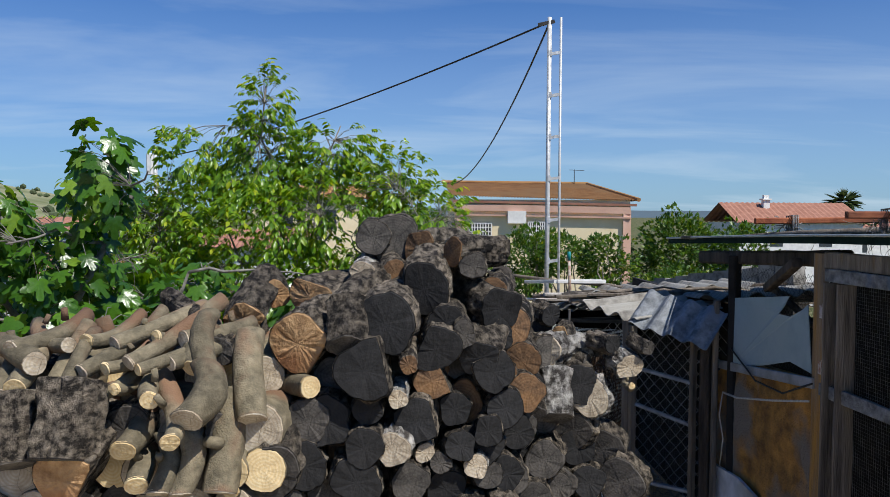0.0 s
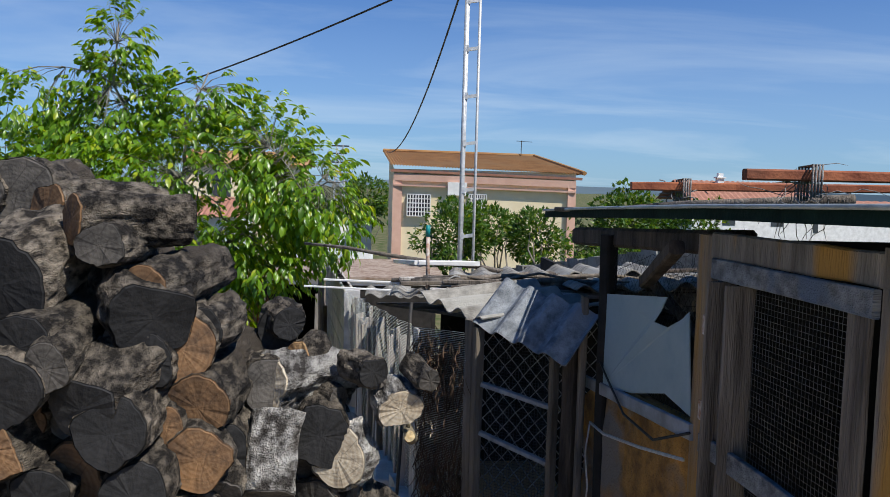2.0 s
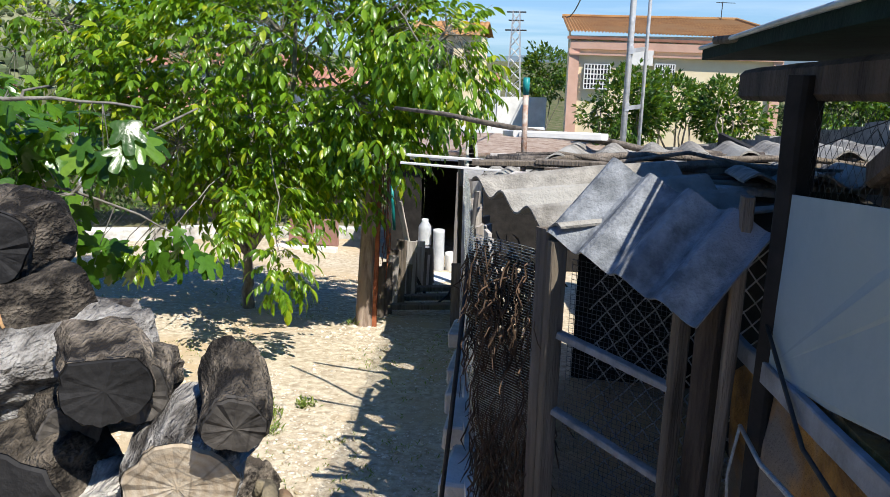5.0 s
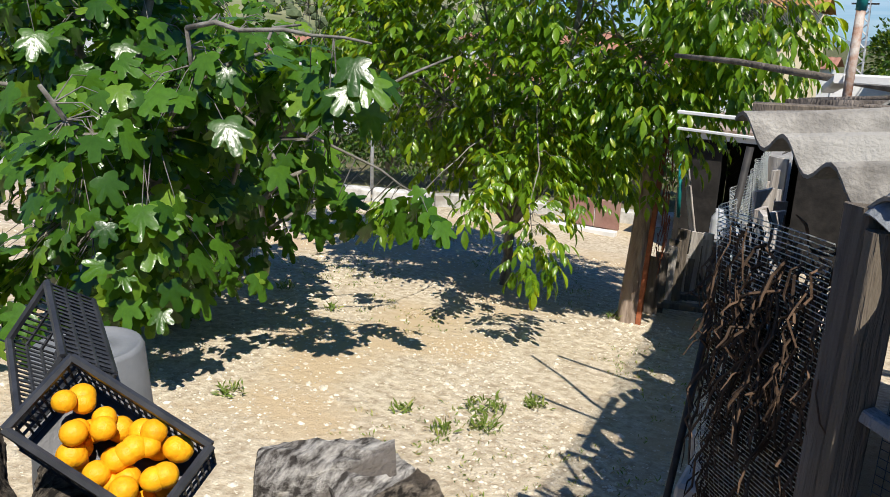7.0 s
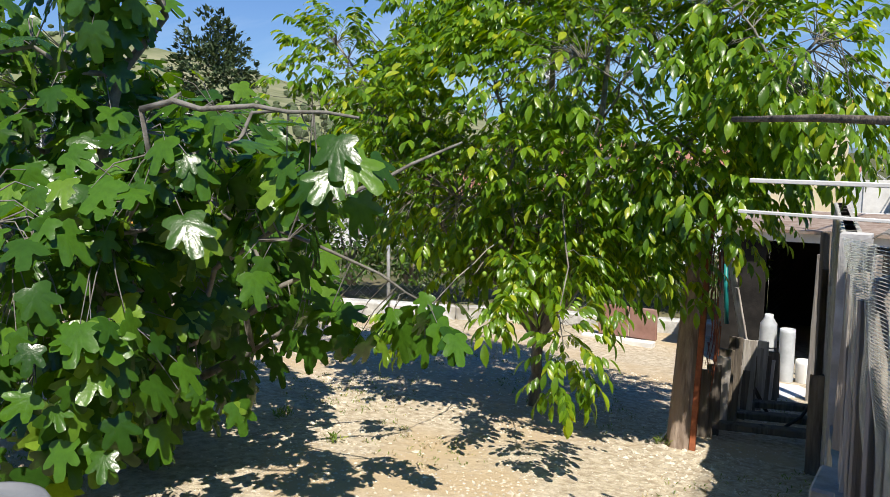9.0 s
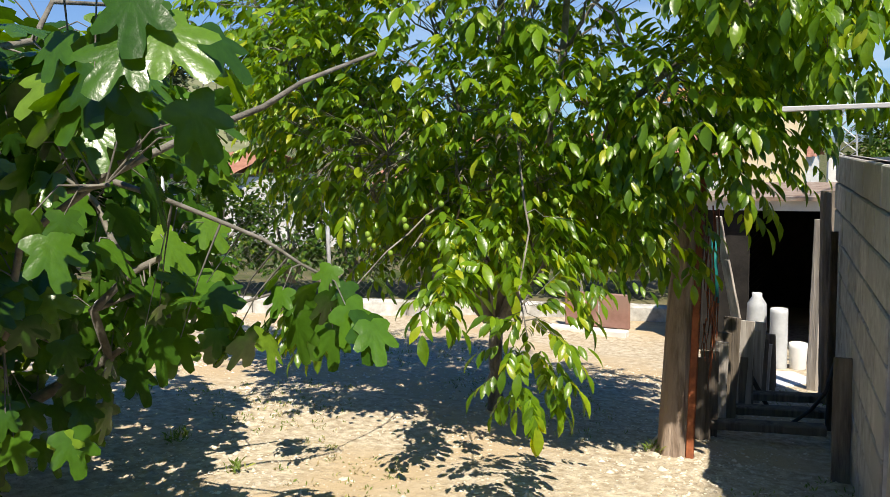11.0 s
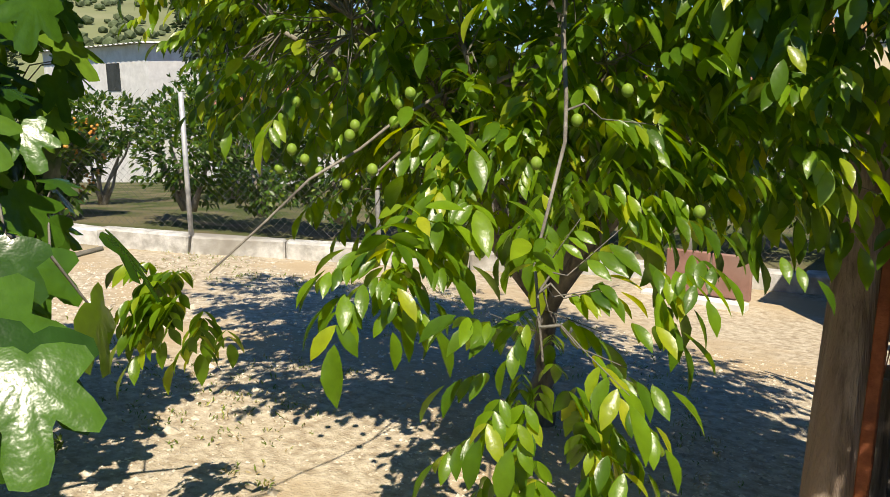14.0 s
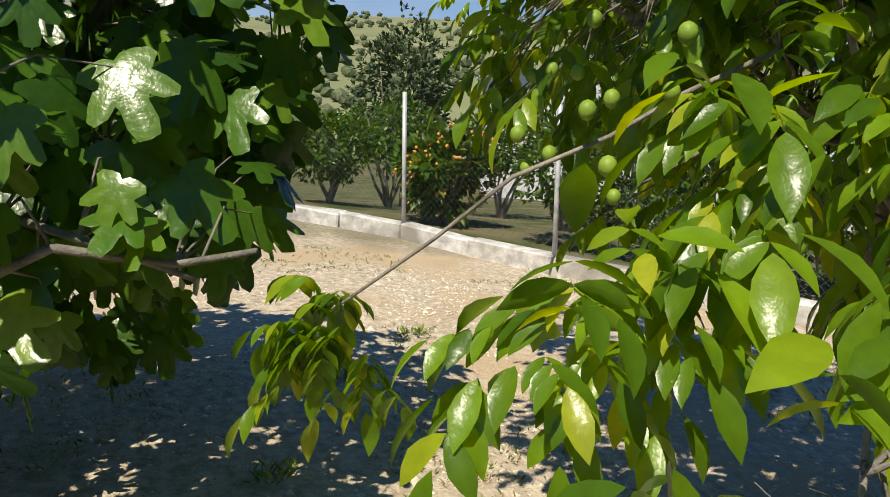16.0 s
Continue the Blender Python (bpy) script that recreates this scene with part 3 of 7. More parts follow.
def wood_part(name, a, b, width, thick, parent=None, material=None, label="", roll=0.0, split=True):
    """A weathered board with worn corners and a wavering edge."""
    a, b = Vector(a), Vector(b)
    rng = random.Random(int(abs(a.x * 331 + a.y * 577 + a.z * 919 + b.z * 101)))
    d = b - a
    n = max(3, int(d.length / 0.12))
    side, up = frame_of(d)
    m = Matrix.Rotation(roll, 3, d.normalized())
    side, up = m @ side, m @ up
    bm = bmesh.new()
    rings = []
    for i in range(n + 1):
        t = i / n
        w = width / 2 * (1 + rng.uniform(-0.05, 0.05))
        h = thick / 2 * (1 + rng.uniform(-0.06, 0.06))
        c = a + d * t + side * rng.uniform(-0.0015, 0.0015)
        e = min(w, h) * 0.3
        ring = [(w - e, h), (w, h - e), (w, -h + e), (w - e, -h), (-w + e, -h), (-w, -h + e), (-w, h - e), (-w + e, h)]
        jag = d.normalized() * (rng.uniform(-0.008, 0.008) if i in (0, n) else 0)
        rings.append([bm.verts.new(c + jag + side * x + up * y) for x, y in ring])
    for p, q in zip(rings, rings[1:]):
        for k in range(8):
            bm.faces.new((p[k], p[(k + 1) % 8], q[(k + 1) % 8], q[k]))
    bm.faces.new(list(reversed(rings[0])))
    bm.faces.new(rings[-1])
    bmesh.ops.recalc_face_normals(bm, faces=bm.faces[:])
    return part(name, bm, material or M_OLDWOOD, parent, label)


def polygon_sheet(name, pts, thick, normal, material, parent=None, label=""):
    """A flat sheet with a free outline and thickness."""
    bm = bmesh.new()
    nrm = Vector(normal).normalized() * thick
    top = [bm.verts.new(Vector(p)) for p in pts]
    low = [bm.verts.new(Vector(p) - nrm) for p in pts]
    bm.faces.new(top)
    bm.faces.new(list(reversed(low)))
    n = len(pts)
    for i in range(n):
        bm.faces.new((top[i], low[i], low[(i + 1) % n], top[(i + 1) % n]))
    bmesh.ops.recalc_face_normals(bm, faces=bm.faces[:])
    return part(name, bm, material, parent, label)


def tangle(bm, centre, radii, count, length, r, rng, droop=0.0):
    """Crooked thin stems or wires."""
    for _ in range(count):
        p = Vector(centre) + Vector([rng.uniform(-1, 1) * q for q in radii])
        d = Vector([rng.gauss(0, 1) for _ in range(3)]).normalized()
        pts = [p]
        for _ in range(6):
            d = (d + Vector([rng.gauss(0, 0.45) for _ in range(3)]) + Vector((0, 0, -droop))).normalized()
            pts.append(pts[-1] + d * length / 6)
        tube(bm, pts, [r] * 6 + [r * 0.4], 4, cap=False)


def hex_wire(bm, origin, along, up, w, h, step, r, rng, slack=0.01):
    """Chicken wire: a net of twisted cells, slack and uneven."""
    origin, along, up = Vector(origin), Vector(along).normalized(), Vector(up).normalized()
    nrm = along.cross(up)

    def at(i, j):
        s, t = i * step * 0.5, j * step * 0.6
        return origin + along * (s + 0.15 * step * noise.noise(Vector((s * 9, t * 9, 0)))) + up * (t + 0.15 * step * noise.noise(Vector((s * 9, t * 9, 5)))) + nrm * slack * noise.noise(Vector((s * 3, t * 3, 2)))

    for i in range(int(w / step * 2)):
        for j in range(int(h / step / 0.6)):
            if (i + j) % 2:
                continue
            for a, b in ((at(i, j), at(i + 1, j + 1)), (at(i + 1, j + 1), at(i + 2, j))):
                d = b - a
                s = d.cross(nrm).normalized() * r
                vs = [bm.verts.new(q) for q in (a + s, b + s, b - s, a - s)]
                bm.faces.new(vs)


HX = 1.8


def build_hutch():
    rng = random.Random(21)
    hutch = thing("hutch", (HX, 3.4, ground_z(HX, 3.4)), "makeshift animal hutch of weathered boards, plastic sheet and wire mesh", "hutch")
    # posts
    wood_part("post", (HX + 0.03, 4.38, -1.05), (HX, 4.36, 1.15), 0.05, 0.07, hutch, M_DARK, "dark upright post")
    wood_part("post", (HX + 0.0, 3.445, -0.87), (HX + 0.0, 3.455, 1.22), 0.085, 0.03, hutch, M_PEEL, "grey post with peeling ochre paint", 1.571)
    wood_part("post", (HX + 0.02, 2.62, -0.7), (HX + 0.02, 2.64, 1.24), 0.09, 0.04, hutch, M_PEEL, "grey post with peeling ochre paint", 1.571)
    wood_part("lintel", (HX, 3.41, 1.185), (HX + 0.02, 2.3, 1.19), 0.03, 0.075, hutch, M_PEEL, "ochre-stained top board", 0)
    wood_part("log_beam", (HX + 0.03, 4.86, 1.12), (HX + 0.08, 3.4, 1.19), 0.08, 0.08, hutch, M_BLACKWOOD, "charred dark beam end")
    wood_part("strut", (HX - 0.03, 3.62, 1.16), (HX + 0.03, 4.02, 1.0), 0.05, 0.05, hutch, M_BLACKWOOD)
    wood_part("strut", (HX + 0.05, 4.0, 1.0), (HX + 0.15, 3.5, 0.74), 0.03, 0.03, hutch, M_BLACKWOOD)
    # plastic sheet with its torn notch
    polygon_sheet("plastic_sheet", [(HX - 0.01, 4.345, 0.91), (HX - 0.012, 3.72, 0.985), (HX - 0.016, 3.76, 0.93), (HX - 0.018, 3.81, 0.885), (HX - 0.014, 3.7, 0.885), (HX - 0.01, 3.6, 0.93), (HX - 0.01, 3.55, 0.962), (HX - 0.012, 3.5, 0.64), (HX - 0.012, 3.7, 0.66), (HX - 0.008, 4.0, 0.58), (HX - 0.012, 4.34, 0.52)], 0.004, (-1, 0, 0), M_SHEET, hutch, "torn bluish-white opaque plastic sheet")
    # stained board under the sheet
    bm = bmesh.new()
    ny, nz = 40, 26
    g = {}
    for i in range(ny + 1):
        y = 3.49 + 1.16 * i / ny
        top = 0.60 - 0.05 * i / ny - (0.16 * max(0, (y - 4.4) / 0.25) if y > 4.4 else 0)
        for j in range(nz + 1):
            z = -0.88 + (top + 0.88) * j / nz
            x = HX + 0.012 + 0.02 * noise.noise(Vector((y * 5, z * 5, 1))) - 0.006 * abs(noise.noise(Vector((y * 22, z * 22, 4))))
            g[i, j] = bm.verts.new((x, y, z))
    for i in range(ny):
        for j in range(nz):
            bm.faces.new((g[i + 1, j], g[i, j], g[i, j + 1], g[i + 1, j + 1]))
    bmesh.ops.recalc_face_normals(bm, faces=bm.faces[:])
    res = bmesh.ops.extrude_face_region(bm, geom=bm.faces[:])
    for v in [e for e in res["geom"] if isinstance(e, bmesh.types.BMVert)]:
        v.co.x += 0.04
    part("infill_board", bm, M_OCHRE, hutch, "stained ochre insulation board with grey streaks")
    wood_part("rail", (HX - 0.01, 4.62, 0.48), (HX - 0.02, 3.47, 0.6), 0.02, 0.05, hutch, M_GREYCEM, "grey edge strip", 0)
    polygon_sheet("kick_board", [(HX - 0.03, 4.62, -0.13), (HX - 0.035, 4.2, -0.1), (HX - 0.04, 3.5, -0.2), (HX - 0.04, 3.5, -0.85), (HX - 0.03, 4.62, -1.0)], 0.02, (-1, 0, 0), M_SACK, hutch, "dirty white board at the foot")
    # rope and cable across the front
    bm = bmesh.new()
    tube(bm, [(HX - 0.03, 4.42, 0.34), (HX - 0.045, 4.2, 0.36), (HX - 0.05, 3.8, 0.44), (HX - 0.05, 3.45, 0.52)], 0.006, 6)
    tube(bm, [(HX - 0.03, 4.42, 0.34), (HX - 0.04, 4.44, 0.2), (HX - 0.05, 4.36, 0.08), (HX - 0.04, 4.42, -0.1)], 0.004, 5)
    part("rope", bm, M_ROPE, hutch, "pale frayed rope", smooth=True)
    bm = bmesh.new()
    tube(bm, [(HX - 0.02, 4.36, 0.62), (HX - 0.04, 4.0, 0.5), (HX - 0.045, 3.7, 0.5), (HX - 0.03, 3.46, 0.6)], 0.005, 6)
    part("cable", bm, M_BLACKWIRE, hutch, smooth=True)
    # chicken wire over the gap under the roof
    bm = bmesh.new()
    hex_wire(bm, (HX + 0.02, 3.5, 0.6), (0, 1, 0), (0, 0, 1), 0.86, 0.52, 0.035, 0.0012, rng)
    tangle(bm, (HX + 0.2, 3.95, 1.0), (0.08, 0.3, 0.08), 26, 0.22, 0.001, rng)
    tangle(bm, (HX + 0.22, 3.72, 0.85), (0.08, 0.12, 0.12), 22, 0.22, 0.0014, rng)
    part("chicken_wire", bm, M_BLACKWIRE, hutch, "rusty tangled chicken wire")
    # inner walls: the shade inside is put into their near-black colour
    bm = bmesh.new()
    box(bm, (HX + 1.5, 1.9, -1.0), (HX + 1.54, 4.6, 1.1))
    part("inner_shade_wall", bm, M_DARK, hutch, "inner boards, coloured near black for the shade inside")
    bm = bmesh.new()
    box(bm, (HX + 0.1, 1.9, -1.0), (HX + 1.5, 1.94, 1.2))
    part("inner_shade_wall", bm, M_DARK, hutch, "inner boards, coloured near black for the shade inside")
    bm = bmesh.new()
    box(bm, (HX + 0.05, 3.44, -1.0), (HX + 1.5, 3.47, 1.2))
    part("inner_shade_wall", bm, M_DARK, hutch, "inner boards, coloured near black for the shade inside")
    bm = bmesh.new()
    box(bm, (HX + 0.02, 1.9, -1.0), (HX + 0.06, 2.59, 1.2))
    part("side_wall", bm, M_OLDWOOD, hutch)
    # door
    door = bmesh.new()
    wire_mesh(door, (HX + 0.012, 2.74, -0.62), (0, 1, 0), (0, 0, 1), 0.46, 1.72, 0.0155, 0.0007)
    d = part("door", door, M_MESHWIRE, hutch, "wire mesh door in a grey board frame, shut")
    wood_part("top_rail", (HX - 0.012, 3.395, 1.118), (HX - 0.008, 2.68, 1.118), 0.018, 0.06, d, M_BLUEWOOD, "bluish stained board", 0)
    wood_part("stile", (HX - 0.006, 3.345, -0.75), (HX - 0.008, 3.345, 1.085), 0.088, 0.014, d, M_OLDWOOD, "", 1.571)
    wood_part("stile", (HX - 0.004, 3.245, -0.75), (HX - 0.006, 3.245, 1.085), 0.088, 0.014, d, M_OLDWOOD, "", 1.571)
    wood_part("stile", (HX - 0.004, 2.73, -0.7), (HX - 0.004, 2.735, 1.085), 0.07, 0.014, d, M_OLDWOOD, "", 1.571)
    wood_part("middle_rail", (HX - 0.012, 3.42, 0.585), (HX - 0.01, 2.68, 0.585), 0.018, 0.06, d, M_BLUEWOOD, "bluish stained board", 0)
    hutch.rotation_euler.z = 0.04
    hutch.location += Vector((0.055, 0.045, 0))
    for z in (0.95, 0.69):
        bm = bmesh.new()
        soft_box(bm, (HX - 0.022, 3.372, z - 0.045), (HX - 0.016, 3.39, z + 0.045), 0.002)
        soft_box(bm, (HX - 0.022, 3.405, z - 0.035), (HX - 0.016, 3.43, z + 0.025), 0.002)
        tube(bm, [(HX - 0.021, 3.398, z - 0.035), (HX - 0.021, 3.398, z + 0.035)], 0.004, 8)
        part("hinge", bm, M_HINGE, d, "rusty white hinge")


def build_hutch_roof():
    roof = thing("hutch_roof", (2.6, 3.4, 1.22), "flat hutch roof of green-edged sheet with a pale drip edge", "roof", kind="structure")
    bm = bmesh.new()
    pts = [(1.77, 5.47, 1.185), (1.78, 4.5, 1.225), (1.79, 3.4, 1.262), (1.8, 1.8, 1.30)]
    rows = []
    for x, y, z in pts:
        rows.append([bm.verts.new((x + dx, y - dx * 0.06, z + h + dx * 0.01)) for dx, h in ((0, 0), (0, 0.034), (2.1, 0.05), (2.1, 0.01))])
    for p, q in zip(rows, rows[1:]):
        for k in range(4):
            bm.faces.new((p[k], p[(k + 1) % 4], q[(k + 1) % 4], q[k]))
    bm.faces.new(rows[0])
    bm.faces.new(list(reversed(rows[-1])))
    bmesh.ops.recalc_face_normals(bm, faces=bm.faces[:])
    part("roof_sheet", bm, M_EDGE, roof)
    bm = bmesh.new()
    tube(bm, [(1.765, 5.49, 1.223), (1.77, 4.5, 1.263), (1.78, 3.4, 1.300), (1.79, 1.8, 1.338)], 0.007, 6)
    part("drip_edge", bm, M_PALE, roof, "pale grey folded edge", smooth=True)
    bm = bmesh.new()
    tube(bm, [(1.75, 5.12, 1.24), (1.85, 4.6, 1.25), (1.95, 4.0, 1.29), (2.3, 3.5, 1.33)], [0.012, 0.016, 0.02, 0.018], 7, rough=0.15)
    part("pole", bm, M_OLDWOOD, roof, "thin crooked branch", smooth=True)

    def beam(a, b, seed):
        t = thing("beam", a, "rusty orange square steel tube lashed on the roof", "metal beam", "roof beams")
        wood_part("steel_tube", a, b, 0.036, 0.032, t, M_RUST)
        bm = bmesh.new()
        rng = random.Random(seed)
        at = Vector(a).lerp(Vector(b), 0.1)
        for k in range(4):
            c = at + Vector((k * 0.009, 0, 0))
            tube(bm, [c + Vector((0, 0.034, -0.07)), c + Vector((0, 0.036, 0.025)), c + Vector((0, -0.036, 0.03)), c + Vector((0, -0.034, -0.06))], 0.0035, 5)
        tangle(bm, at + Vector((0, 0, -0.03)), (0.03, 0.03, 0.03), 16 if seed == 1 else 20, 0.1 if seed == 1 else 0.2, 0.0012 if seed == 2 else 0.0025, rng, 0.2)
        part("lashing", bm, M_ROPEDARK, t, "knotted grey cord", smooth=True)

    beam((1.81, 4.12, 1.358), (3.6, 3.95, 1.385), 1)
    beam((1.86, 3.32, 1.392), (3.6, 3.2, 1.40), 2)


def wall_x(y):
    """The line of the coop's west wall."""
    if y < 5.06:
        return 1.07 + (5.06 - y) * 0.85
    return 1.07 - 0.135 * (y - 5.06)


def build_coop():
    rng = random.Random(31)
    coop = thing("chicken_coop", (1.3, 6.5, ground_z(1.3, 6.5)), "ramshackle chicken coop of grey blocks, boards and sagging wire netting", "chicken coop")
    # low stepped block wall
    def block_run(y0, y1, z1, name="low_wall"):
        bm = bmesh.new()
        x0, x1 = wall_x(y0), wall_x(y1)
        n = 6
        pts = []
        for i in range(n + 1):
            y = y0 + (y1 - y0) * i / n
            x = wall_x(max(y, 4.8))
            zz = z1 + 0.012 * noise.noise(Vector((y * 3, 0, 7)))
            gz = ground_z(x, y) - 0.06
            pts.append([bm.verts.new(p) for p in ((x, y, gz), (x, y, zz), (x + 0.16, y, zz), (x + 0.16, y, gz))])
        for p, q in zip(pts, pts[1:]):
            for k in range(4):
                bm.faces.new((p[k], p[(k + 1) % 4], q[(k + 1) % 4], q[k]))
        bm.faces.new(pts[0])
        bm.faces.new(list(reversed(pts[-1])))
        bmesh.ops.recalc_face_normals(bm, faces=bm.faces[:])
        bmesh.ops.subdivide_edges(bm, edges=bm.edges[:], cuts=2, use_grid_fill=True)
        for v in bm.verts:
            v.co.x += 0.008 * noise.noise(v.co * 9)
        part(name, bm, M_RENDER, coop, "rough grey cement-rendered blocks")

    for y0, y1, z1 in ((7.9, 8.9, -0.76), (7.15, 7.9, -0.72), (6.5, 7.15, -0.60), (5.9, 6.5, -0.48), (5.3, 5.9, -0.42), (4.8, 5.3, -0.36)):
        block_run(y0, y1, z1)
        bm = bmesh.new()
        soft_box(bm, (wall_x(y0) - 0.1, y0 + 0.02, z1 - 0.1), (wall_x(y0) + 0.16, y0 + 0.36, z1 + 0.015), 0.012, jitter=0.008)
        part("ledge_block", bm, M_RENDER, coop, "loose grey block on the low wall")
    # tall whitewashed block end
    bm = bmesh.new()
    box(bm, (wall_x(9.0) - 0.0, 8.9, -1.7), (wall_x(9.0) + 0.15, 9.05, 0.3))
    part("pilaster", bm, M_OLDWHITE, coop, "worn whitewashed pier")
    # netting over old boards
    bm = bmesh.new()
    a, b = Vector((wall_x(8.9) - 0.01, 8.9, -0.75)), Vector((wall_x(4.8) - 0.01, 4.8, -0.3))
    n = Vector((b.x - a.x, b.y - a.y, 0))
    steps_y, steps_z = 330, 110
    base = lambda s: a.lerp(b, s)
    topz = lambda s: 0.28 + (0.66 - 0.28) * s
    def net(s, t):
        p = base(s)
        z = p.z + (topz(s) - p.z) * t
        bulge = 0.03 * noise.noise(Vector((s * 14, t * 3, 0))) + 0.018 * math.sin(s * 60) * (1 - t * 0.5)
        return Vector((wall_x(p.y) - 0.02 + bulge + 0.07 * (0.66 - z), p.y, z))
    for i in range(steps_y + 1):
        prev = None
        for k in range(18):
            q = net(i / steps_y, k / 17)
            if prev is not None:
                w = Vector((0, 0.0011, 0))
                bm.faces.new([bm.verts.new(v) for v in (prev - w, prev + w, q + w, q - w)])
            prev = q
    for j in range(steps_z + 1):
        prev = None
        for k in range(61):
            q = net(k / 60, j / steps_z)
            if prev is not None:
                w = Vector((0, 0, 0.0011))
                bm.faces.new([bm.verts.new(v) for v in (prev - w, prev + w, q + w, q - w)])
            prev = q
    part("netting", bm, M_NET, coop, "sagging grey-green plastic netting")
    # pale boards and reeds behind the netting
    y = 5.45
    while y < 8.85:
        w = rng.uniform(0.07, 0.15)
        x = wall_x(y) + 0.05 + rng.uniform(0, 0.02)
        lo = -0.8 + rng.uniform(0, 0.1)
        s = (8.9 - y) / 4.1
        wood_part("board", (x, y, lo), (x + rng.uniform(-0.02, 0.02), y + rng.uniform(-0.03, 0.03), topz(s) - rng.uniform(0.02, 0.2)), w, 0.015, coop, M_PALEBOARD if rng.random() < 0.7 else M_OLDWOOD, "", 1.571)
        y += w + rng.uniform(0.03, 0.22)
    # brown dry creeper behind the netting
    bm = bmesh.new()
    for _ in range(1100):
        y = rng.uniform(4.82, 5.14)
        z0 = rng.uniform(-0.3, 0.62)
        x = wall_x(y) + rng.uniform(-0.025, 0.05) + 0.07 * (0.66 - z0)
        pts = [Vector((x, y, z0))]
        for _ in range(6):
            pts.append(pts[-1] + Vector((rng.uniform(-0.02, 0.02), rng.uniform(-0.025, 0.025), -rng.uniform(0.01, 0.05))))
        tube(bm, pts, [rng.uniform(0.001, 0.0035)] * 6 + [0.001], 4, cap=False)
    tangle(bm, (1.22, 4.97, 0.5), (0.06, 0.08, 0.12), 60, 0.14, 0.003, rng, 0.3)
    part("dry_creeper", bm, M_CREEPER, coop, "tangled dry brown creeper")
    # inside: the coop's shade, down to its floor, painted as a near-black back
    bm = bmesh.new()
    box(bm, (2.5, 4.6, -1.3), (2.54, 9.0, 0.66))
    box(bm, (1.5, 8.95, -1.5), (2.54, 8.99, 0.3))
    part("back_shade_wall", bm, M_DARK, coop, "inner boards, coloured near black for the shade inside")
    # added panel under the sheets, blocking light so the coop stays dark
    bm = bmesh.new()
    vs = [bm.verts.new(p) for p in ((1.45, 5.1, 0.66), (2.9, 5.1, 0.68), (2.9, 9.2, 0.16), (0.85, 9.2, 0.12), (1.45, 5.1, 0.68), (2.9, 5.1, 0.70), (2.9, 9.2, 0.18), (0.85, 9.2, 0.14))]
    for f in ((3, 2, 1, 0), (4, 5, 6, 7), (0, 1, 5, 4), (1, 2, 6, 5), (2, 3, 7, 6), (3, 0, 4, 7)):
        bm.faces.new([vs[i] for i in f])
    part("roof_light_block", bm, M_DARK, coop, "added near-black panel that keeps light out of the coop")
    # bright diamond wire seen through the screen door
    bm = bmesh.new()
    rngd = random.Random(8)
    hex_wire(bm, (1.5, 6.3, -0.9), (0.96, -0.3, 0), (0, 0, 1), 0.95, 1.45, 0.085, 0.0035, rngd, 0.02)
    part("inner_fence", bm, M_WIREBRIGHT, coop, "diamond wire partition")
    # leaning pipe and pole outside the wall
    bm = bmesh.new()
    tube(bm, [(0.93, 4.95, ground_z(1, 4.95)), (0.99, 5.2, -0.1), (1.04, 5.35, 0.72)], 0.009, 6)
    part("hose", bm, M_BLACKWIRE, coop, "black hose hanging down the wall", smooth=True)
    # roof sheets
    bm = bmesh.new()
    corrugated(bm, (1.05, 5.09, 0.80), (0.27, -0.33, -0.075), (0.95, 0.22, 0.09), 0.46, 0.62, 0.137, 0.045, 0.007, 2)
    part("roof_sheet", bm, M_FIBRO, coop, "weathered corrugated fibre cement sheet")
    bm = bmesh.new()
    corrugated(bm, (1.465, 4.9, 0.905), (0.335, -0.45, -0.085), (-0.16, -0.1, -0.19), 0.57, 0.28, 0.145, 0.045, 0.006, 9)
    part("hanging_sheet", bm, M_TIN, coop, "bluish grey corrugated sheet hanging over the coop door")
    # screen door
    N = Vector((0.85, -0.52, 0)).normalized()
    L0 = Vector((1.33, 4.77, 0))
    door = bmesh.new()
    wire_mesh(door, L0 + N * 0.04 + Vector((0, 0, -0.95)) + Vector((0.01, 0.015, 0)), N, (0, 0, 1), 0.34, 1.6, 0.014, 0.0008)
    d = part("screen_door", door, M_MESHWIRE, coop, "narrow wire screen door with grey wooden rungs, shut")
    lo = ground_z(1.33, 4.77) + 0.03
    wood_part("stile", L0 + Vector((0, 0, lo)), L0 + Vector((0, 0, 0.70)), 0.05, 0.03, d, M_OLDWOOD, "", 0.55)
    wood_part("stile", L0 + N * 0.37 + Vector((0, 0, lo)), L0 + N * 0.37 + Vector((0, 0, 0.64)), 0.045, 0.03, d, M_OLDWOOD, "", 0.55)
    for z0, z1 in ((0.43, 0.37), (0.2, 0.11), (-0.28, -0.3), (-0.62, -0.62)):
        wood_part("rung", L0 + N * 0.02 + Vector((0, 0, z0)), L0 + N * 0.36 + Vector((0, 0, z1)), 0.03, 0.02, d, M_GREYRUNG)
    wood_part("door_post", Vector((1.31, 4.80, lo)), Vector((1.30, 4.81, 0.72)), 0.05, 0.05, coop, M_OLDWOOD, "brown weathered post")
    wood_part("door_post", Vector((1.715, 4.545, -1.05)), Vector((1.71, 4.55, 0.74)), 0.06, 0.06, coop, M_BLACKWOOD, "dark brown post")
    wood_part("door_post", Vector((1.745, 4.5, -1.05)), Vector((1.75, 4.5, 0.88)), 0.035, 0.03, coop, M_OLDWOOD, "grey weathered board")
